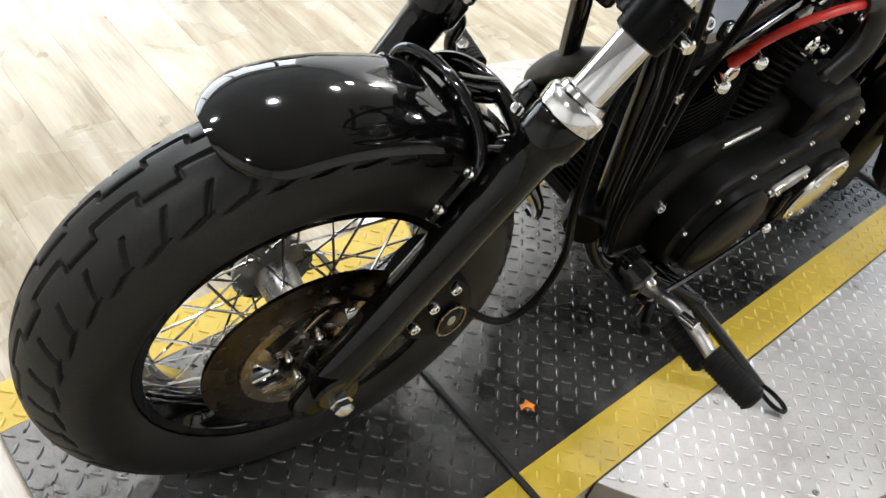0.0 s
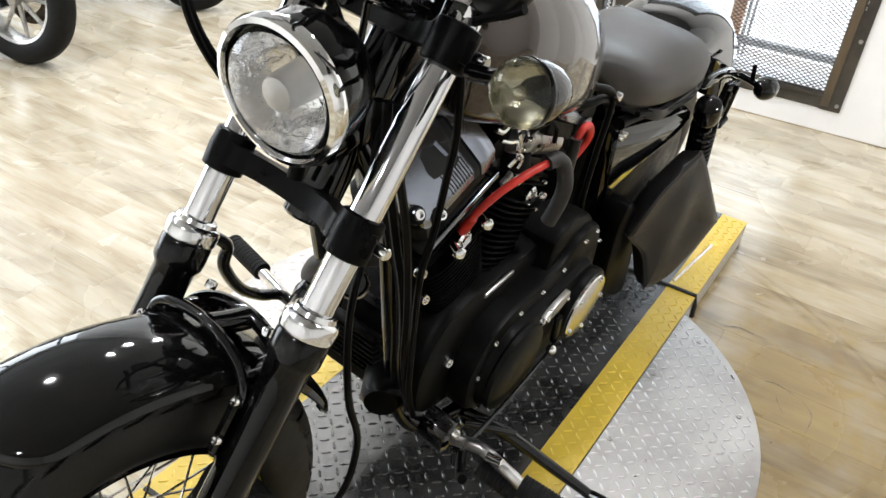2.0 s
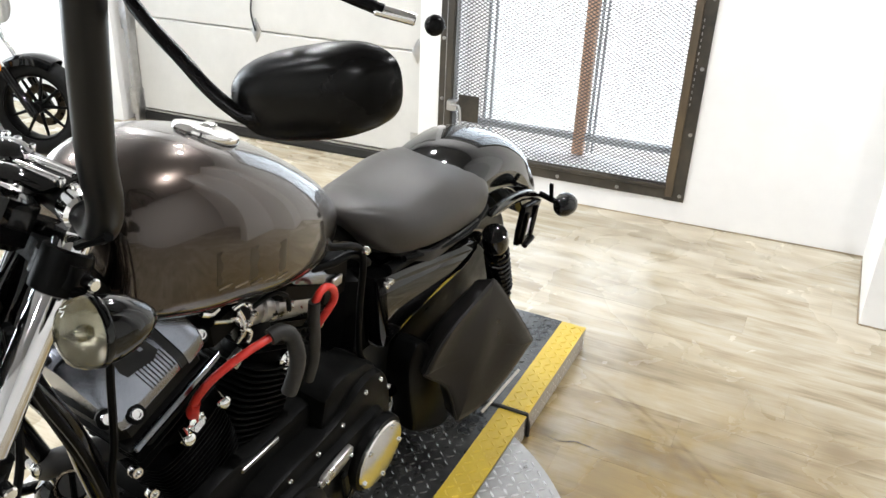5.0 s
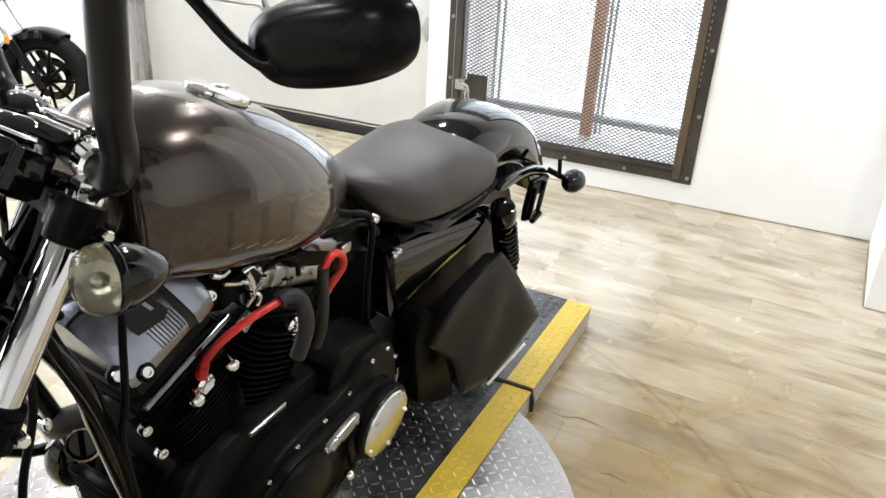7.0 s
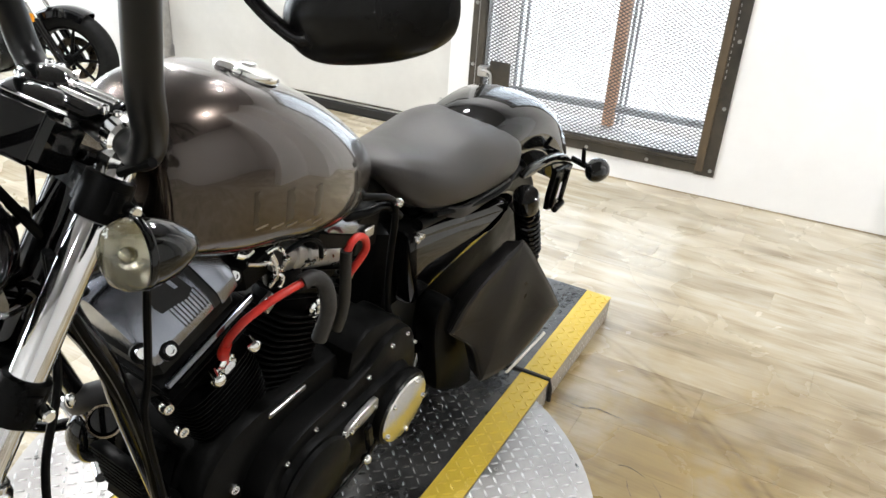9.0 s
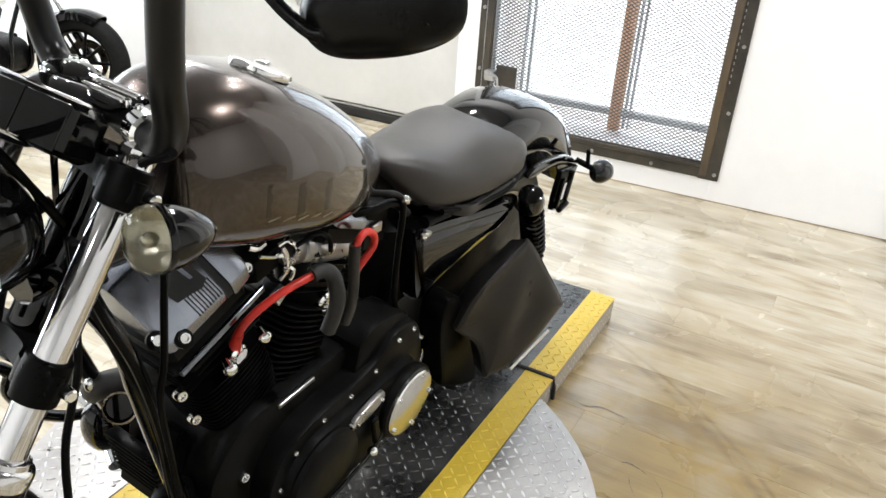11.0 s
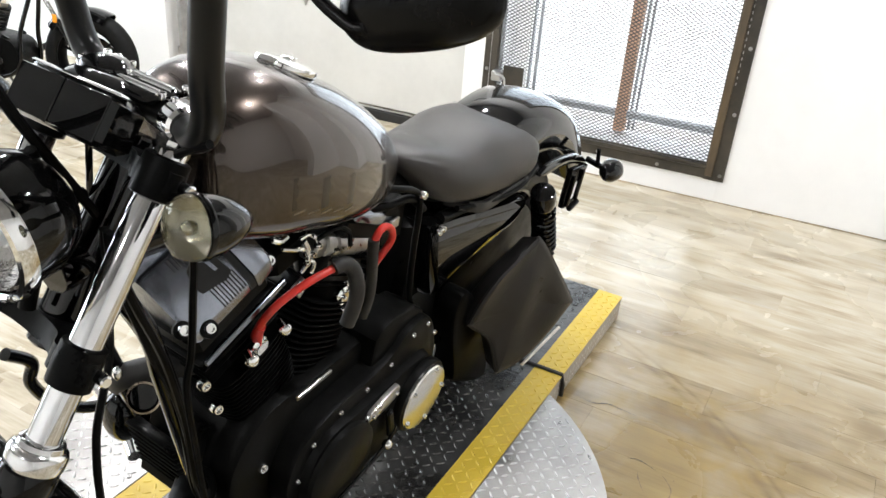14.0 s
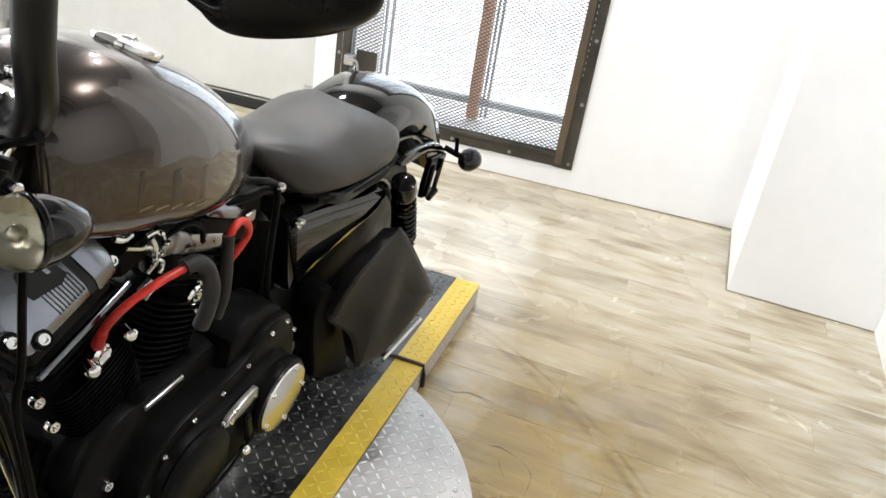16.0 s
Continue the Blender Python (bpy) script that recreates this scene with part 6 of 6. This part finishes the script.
part("oil_filter", Geo().lathe([(0.036, 0.0), (0.038, 0.006), (0.038, 0.07), (0.03, 0.085), (0.006, 0.088)], (0.94, 0.03, 0.33), (0.8, 0.5, 0.0), 28), SATIN, bike, "black oil filter")

# ---- foot controls and side stand
ctl = part("foot_control_bracket", Geo().slab(flat([(0.975, 0.315), (0.945, 0.325), (0.91, 0.285), (0.905, 0.25), (0.925, 0.235), (0.96, 0.25), (0.98, 0.28)]), 0.14, 0.195, 0.01), GLOSS, bike, "black forward foot control bracket")
bolts(ctl, [(0.947, 0.195, 0.3)], Y, 0.0095)


def peg(p0, p1, r, parent, n=10):
    p0, p1 = Vector(p0), Vector(p1)
    pr = []
    L = (p1 - p0).length
    for k in range(n):
        a, b = L * k / n, L * (k + 0.6) / n
        pr += [(r * 0.94, a), (r, a + L * 0.1 / n), (r, b), (r * 0.94, b + L * 0.1 / n)]
    pr += [(r * 0.84, L), (r * 0.5, L + 0.004)]
    return part("foot_peg", Geo().lathe(pr, p0, p1 - p0, 18), GRIP, parent, "ribbed black rubber foot peg")


peg((0.962, 0.342, 0.306), (0.955, 0.432, 0.304), 0.022, bike, 15)
peg((0.962, 0.262, 0.284), (0.955, 0.345, 0.272), 0.0175, bike, 12)
part("peg_mount", Geo().tube([(0.94, 0.19, 0.275), (0.945, 0.25, 0.305), (0.958, 0.31, 0.312), (0.96, 0.345, 0.306)], 0.011, 14), STEEL, bike, "black peg mount")
part("peg_pin", Geo().cyl((0.962, 0.27, 0.318), (0.962, 0.3, 0.325), 0.009, n=10, bevel=0.001), CHROME, bike, "bright peg pin")
part("stop_stub", Geo().cyl((0.925, 0.2, 0.24), (0.904, 0.197, 0.181), 0.009, n=12, bevel=0.002), GLOSS, bike, "black stub with a bright end")
part("stub_end", Geo().cyl((0.9035, 0.197, 0.18), (0.9, 0.1965, 0.17), 0.007, n=12, bevel=0.002), CHROME, bike, "bright stub end")
part("shift_lever", Geo().tube([(0.93, 0.215, 0.25), (0.965, 0.235, 0.24), (0.985, 0.25, 0.258)], 0.009, 10), SATIN, bike, "black shift lever")
part("shift_rod", Geo().tube([(0.92, 0.205, 0.235), (0.75, 0.198, 0.215), (0.58, 0.195, 0.24), (0.53, 0.19, 0.27)], 0.0045, 8), GLOSS, bike, "black shift rod")
part("rod_end", Geo().ball((0.565, 0.196, 0.245), 0.012, 12), CHROME, bike)
part("shift_arm", Geo().box((0.55, 0.185, 0.29), (0.02, 0.014, 0.09), Matrix.Rotation(radians(18), 3, "Y"), 0.004), SATIN, bike, "black shift arm")
st = part("side_stand", Geo().tube([(0.80, 0.14, 0.19), (0.76, 0.22, 0.165), (0.72, 0.33, 0.115), (0.69, 0.41, 0.077)], [0.015, 0.011], 12), GLOSS, bike, "black side stand, folded out to the tread plate")
part("stand_foot", Geo().tube([(0.70, 0.38, 0.082), (0.676, 0.43, 0.075), (0.672, 0.465, 0.071), (0.682, 0.472, 0.07), (0.695, 0.45, 0.072), (0.70, 0.39, 0.08)], 0.0048, 8), GLOSS, st, "bent loop foot")
part("stand_spring", Geo().cyl((0.83, 0.16, 0.2), (0.75, 0.24, 0.168), 0.008, n=10), GLOSS, st)
peg((0.853, -0.37, 0.254), (0.827, -0.49, 0.25), 0.0205, bike, 12)
part("peg_mount", Geo().tube([(0.93, -0.15, 0.25), (0.88, -0.26, 0.252), (0.853, -0.375, 0.254)], 0.013, 12), CHROME, bike, "chrome peg mount")
part("brake_pedal", Geo().tube([(0.90, -0.2, 0.25), (0.88, -0.28, 0.26), (0.93, -0.3, 0.28), (0.99, -0.3, 0.335), (1.03, -0.3, 0.41), (1.025, -0.3, 0.455), (1.07, -0.3, 0.5)], 0.012, 10), GLOSS, bike, "black curved brake pedal")
part("exhaust_pipe", Geo().tube([(0.92, -0.01, 0.565), (0.97, -0.045, 0.562), (1.004, -0.09, 0.535), (0.952, -0.153, 0.45), (0.871, -0.217, 0.35), (0.77, -0.245, 0.29), (0.6, -0.25, 0.27), (0.3, -0.22, 0.27), (-0.3, -0.2, 0.3)], 0.022, 14), EXHAUST, bike, "black exhaust pipe")
part("exhaust_pipe", Geo().tube([(0.46, -0.06, 0.62), (0.4, -0.14, 0.5), (0.3, -0.2, 0.36), (0.0, -0.21, 0.33), (-0.4, -0.21, 0.36)], 0.03, 14), EXHAUST, bike, "black exhaust pipe")

# ---------------------------------------------------------------- parked motorcycles behind
def parked(x, y, turn, lean, fender_mat, rim_mat, label, arc=62, size=0.85):
    """A parked cruiser; its own axes: x forward with the front axle at 1.5."""
    b = thing("parked_motorcycle", pose(x, y, FLOOR_Z, 0, 0, turn) @ Matrix.Scale(size, 4) @ pose(-1.5, 0, 0, lean), label, "motorcycle", "parked motorcycles")
    fa, ra = Vector((1.5, 0, 0.33)), Vector((0, 0, 0.33))
    for c, hw in ((fa, 0.065), (ra, 0.08)):
        part("tyre", tyre(c, 0.33, hw, 0.062, False, 72, 20), GRIP, b, "black tyre")
        rm = part("rim", ring_lathe([(0.21, -0.045), (0.225, -0.05), (0.235, -0.035), (0.215, 0.0), (0.235, 0.035), (0.225, 0.05), (0.21, 0.045), (0.2, 0)], c, 48), rim_mat, b, "cast wheel rim")
        part("hub", Geo().cyl(c - Y * 0.06, c + Y * 0.06, 0.04, n=20, bevel=0.006), rim_mat, rm)
        for k in range(9):
            a = 2 * math.pi * k / 9
            d = Vector((math.cos(a), 0, math.sin(a)))
            part("spoke", Geo().tube([c + d * 0.03, c + d * 0.12, c + d * 0.215], [0.014, 0.009], 8, 2), rim_mat, rm, "cast spoke")
        part("brake_rotor", ring_lathe([(0.09, 0.062), (0.145, 0.062), (0.145, 0.067), (0.09, 0.067)], c, 36), ROTOR, b)
    pf = [(0.29, 0.085), (0.33, 0.08), (0.352, 0.05), (0.356, 0.0), (0.352, -0.05), (0.33, -0.08), (0.29, -0.085)]
    pf = pf + [(r - 0.004, yy * 0.96) for r, yy in pf[::-1]]
    part("front_mudguard", Geo().rings([[fa + Vector((math.cos(t), 0, math.sin(t))) * r + Y * yy for r, yy in pf] for t in [radians(arc + (140 - arc) * k / 24) for k in range(25)]]), fender_mat, b, "front mudguard")
    part("rear_mudguard", Geo().rings([[ra + Vector((math.cos(t), 0, math.sin(t))) * (r + 0.03) + Y * yy * 1.2 for r, yy in pf] for t in [radians(50 + 120 * k / 24) for k in range(25)]]), fender_mat, b, "rear mudguard")
    for v in (0.11, -0.11):
        lg = part("fork_leg", Geo().lathe([(0.028, -0.04), (0.03, 0.0), (0.03, 0.3), (0.021, 0.31), (0.021, 0.72)], fa + Y * v, (-0.5, 0, 0.866), 18), GLOSS, b, "fork leg")
        part("fork_tube", Geo().lathe([(0.0215, 0.31), (0.0215, 0.6)], fa + Y * v, (-0.5, 0, 0.866), 18), CHROME, lg)
        part("side_reflector", Geo().box(fa + Vector((-0.16, v * 1.3, 0.28)), (0.03, 0.012, 0.055), bevel=0.004), AMBER, lg, "amber side reflector")
    part("triple_clamp", Geo().box(fa + Vector((-0.3, 0, 0.52)), (0.08, 0.29, 0.05), Matrix.Rotation(radians(-30), 3, "Y"), 0.012), SATIN, b)
    part("headlight", Geo().lathe([(0.02, -0.14), (0.07, -0.12), (0.1, -0.05), (0.105, 0.0), (0.1, 0.015)], fa + Vector((-0.18, 0, 0.64)), (1, 0, 0), 32), CHROME, b, "chrome round headlight")
    part("engine", Geo().slab(flat([(1.0, 0.22), (1.02, 0.4), (0.85, 0.46), (0.6, 0.46), (0.45, 0.4), (0.45, 0.24), (0.7, 0.18)]), -0.14, 0.14, 0.03), SATIN, b, "black engine cases")
    for sg in (1, -1):
        ax = Vector((0.38 * sg, 0, 0.925))
        cy = part("cylinder", Geo().cyl(Vector((0.74, 0, 0.38)) + ax * 0.05, Vector((0.74, 0, 0.38)) + ax * 0.32, 0.065, n=20), STEEL, b, "grey cylinder")
        for k in range(9):
            part("fin", Geo().cyl(Vector((0.74, 0, 0.38)) + ax * (0.08 + 0.025 * k), Vector((0.74, 0, 0.38)) + ax * (0.088 + 0.025 * k), 0.09, n=16), SATIN, cy)
        part("rocker_box", Geo().box(Vector((0.74, 0, 0.38)) + ax * 0.36, (0.17, 0.15, 0.09), Matrix.Rotation(radians(22 * sg), 3, "Y"), 0.02), CHROME, b, "chrome rocker box")
    part("air_cleaner", Geo().lathe([(0.08, 0.0), (0.085, 0.02), (0.08, 0.05), (0.06, 0.06), (0.01, 0.062)], (0.74, -0.12, 0.66), (0, -1, 0), 28), CHROME, b, "chrome air cleaner")
    part("side_case", Geo().lathe([(0.11, 0.0), (0.11, 0.03), (0.09, 0.045), (0.01, 0.05)], (0.78, 0.13, 0.34), (0, 1, 0), 28), POLISH, b, "bright engine cover")
    rings = []
    for xx, hw, lo, hi in ((1.12, 0.05, 0.82, 0.9), (1.05, 0.11, 0.79, 0.96), (0.9, 0.14, 0.77, 0.99), (0.75, 0.13, 0.76, 0.96), (0.6, 0.08, 0.75, 0.88), (0.54, 0.03, 0.76, 0.82)):
        rings.append([(xx, hw * math.cos(2 * math.pi * k / 24), (lo + hi) / 2 + (hi - lo) / 2 * math.sin(2 * math.pi * k / 24)) for k in range(24)])
    part("fuel_tank", Geo().rings(rings), GLOSS, b, "black fuel tank")
    rings = []
    for xx, hw, lo, hi in ((0.58, 0.07, 0.68, 0.78), (0.4, 0.13, 0.66, 0.74), (0.2, 0.16, 0.65, 0.76), (0.05, 0.14, 0.66, 0.82), (-0.2, 0.1, 0.7, 0.84), (-0.3, 0.06, 0.72, 0.8)):
        rings.append([(xx, hw * math.cos(2 * math.pi * k / 24), (lo + hi) / 2 + (hi - lo) / 2 * math.sin(2 * math.pi * k / 24)) for k in range(24)])
    part("seat", Geo().rings(rings), SEATSKIN, b, "black seat")
    part("handlebar", Geo().tube([(0.9, 0.4, 1.1), (1.02, 0.33, 1.14), (1.1, 0.2, 1.08), (1.13, 0.0, 1.0), (1.1, -0.2, 1.08), (1.02, -0.33, 1.14), (0.9, -0.4, 1.1)], 0.014, 10), CHROME, b, "chrome handlebar")
    for v in (1, -1):
        part("frame_tube", Geo().tube([(1.15, 0.03 * v, 0.82), (1.06, 0.1 * v, 0.5), (0.98, 0.13 * v, 0.2), (0.4, 0.14 * v, 0.18), (0.2, 0.13 * v, 0.5), (-0.2, 0.12 * v, 0.62)], 0.016, 10), GLOSS, b)
        pg = part("foot_peg", Geo().cyl((0.95, 0.2 * v, 0.3), (0.95, 0.36 * v, 0.32), 0.024, n=14, bevel=0.006), GRIP, b, "rubber foot peg")
        part("peg_collar", Geo().cyl((0.95, 0.15 * v, 0.295), (0.95, 0.2 * v, 0.3), 0.021, n=14, bevel=0.003), CHROME, pg, "chrome peg collar")
        part("exhaust_pipe" if v < 0 else "side_rail", Geo().tube([(0.95, 0.1 * v, 0.45), (0.8, 0.17 * v, 0.26), (0.3, 0.18 * v, 0.26), (-0.4, 0.19 * v, 0.28)], 0.03 if v < 0 else 0.018, 12), SATIN, b)
    part("side_stand", Geo().tube([(0.75, 0.12, 0.18), (0.7, 0.26, 0.07), (0.68, 0.32, 0.02)], 0.011, 8), GLOSS, b)
    return b


parked(-1.11, -2.74, 112, -4, GLOSS, SATIN, "black cruiser motorcycle parked on the plank floor, cast black wheels", 62, 0.77)
tourer = parked(-0.06, -2.62, 103, -4, GREYFENDER, STEEL, "grey touring motorcycle parked on the plank floor, bright cast wheels", 24)

fair = part("fairing", Geo().box((1.42, 0, 0.86), (0.24, 0.4, 0.42), Matrix.Rotation(radians(-16), 3, "Y"), 0.07), GLOSS, tourer, "black nose fairing")
part("headlamp", Geo().box((1.545, 0, 0.86), (0.02, 0.2, 0.13), Matrix.Rotation(radians(-16), 3, "Y"), 0.012), STEEL, fair, "rectangular silver headlamp")
part("headlamp_glass", Geo().box((1.556, 0, 0.863), (0.01, 0.18, 0.11), Matrix.Rotation(radians(-16), 3, "Y"), 0.006), CHROME, fair)
for v in (1, -1):
    part("fairing_trim", Geo().tube([(1.5, 0.2 * v, 0.68), (1.53, 0.205 * v, 0.79), (1.49, 0.2 * v, 0.99)], 0.006, 8), CHROME, fair)

# ---------------------------------------------------------------- floor planks
PL, PW = 1.22, 0.152
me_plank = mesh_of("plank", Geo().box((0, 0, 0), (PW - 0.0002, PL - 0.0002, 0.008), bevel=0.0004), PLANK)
me_plank.polygons.foreach_set("use_smooth", [False] * len(me_plank.polygons))
rnd = random.Random(5)
row = 0
xx = -2.32
while xx < 3.3:
    yy = -4.9 + (row * 0.47) % PL - PL
    while yy < 3.3:
        y_a, y_b = max(yy, ROOM_Y0), min(yy + PL, ROOM_Y1)
        if y_b - y_a > PL - 0.01:
            pk = new("plank", me_plank)
            pk.parent = floor
            pk.matrix_basis = pose(xx + PW / 2, yy + PL / 2, FLOOR_Z - 0.0035 + rnd.random() * 0.0003)
        elif y_b - y_a > 0.02:                       # cut planks along the walls
            cut = mesh_of("plank", Geo().box((0, 0, 0), (PW - 0.0002, y_b - y_a - 0.0002, 0.008), bevel=0.0004), PLANK)
            cut.polygons.foreach_set("use_smooth", [False] * len(cut.polygons))
            pk = new("plank", cut)
            pk.parent = floor
            pk.matrix_basis = pose(xx + PW / 2, (y_a + y_b) / 2, FLOOR_Z - 0.0035 + rnd.random() * 0.0003)
        yy += PL
    xx += PW
    row += 1
# ---------------------------------------------------------------- scuffs
SCUFF = mat("dark_floor_scuff", (0.2, 0.14, 0.085), 0.6, var=0.5, scale=40)
rnd = random.Random(9)
CRACK = mat("dark_cut_in_vinyl", (0.05, 0.04, 0.032), 0.6, var=0.4, scale=40)
for pts, width, paint in (([(-0.213, 0.403), (-0.209, 0.453), (-0.228, 0.49), (-0.226, 0.534), (-0.222, 0.581)], 0.002, CRACK),
                          ([(-0.032, 0.612), (-0.044, 0.642), (-0.029, 0.693)], 0.0017, CRACK),
                          ([(-0.025, 0.709), (0.014, 0.744), (0.049, 0.751), (0.11, 0.748)], 0.0018, SCUFF),
                          ([(0.001, 0.653), (0.03, 0.664), (0.07, 0.69)], 0.0014, SCUFF)):
    line = curve([(x, y, 0) for x, y in pts], 12)
    g = Geo()
    rows = []
    for i, p in enumerate(line):
        w = width * math.sin(math.pi * (i + 0.5) / (len(line) + 0.2)) * (0.5 + rnd.random())
        q = (line[min(i + 1, len(line) - 1)] - line[max(i - 1, 0)]).normalized()
        h = FLOOR_Z + 0.0012 + 0.0002 * len(pts)
        rows.append([(p.x - q.y * w, p.y + q.x * w, h), (p.x + q.y * w, p.y - q.x * w, h)])
    g.rings(rows, closed=False, cap=False)
    part("scuff_mark", g, paint, floor, "brown scuff in the plank floor")
for k in range(9):
    x, y = rnd.uniform(-1.5, 0.4), rnd.uniform(0.5, 1.6)
    r = rnd.uniform(0.0015, 0.0035)
    part("speck", Geo().lathe([(r, 0.0), (r * 0.7, 0.0012)], (x, y, FLOOR_Z + 0.0006), (0, 0, 1), 7), SCUFF, floor)
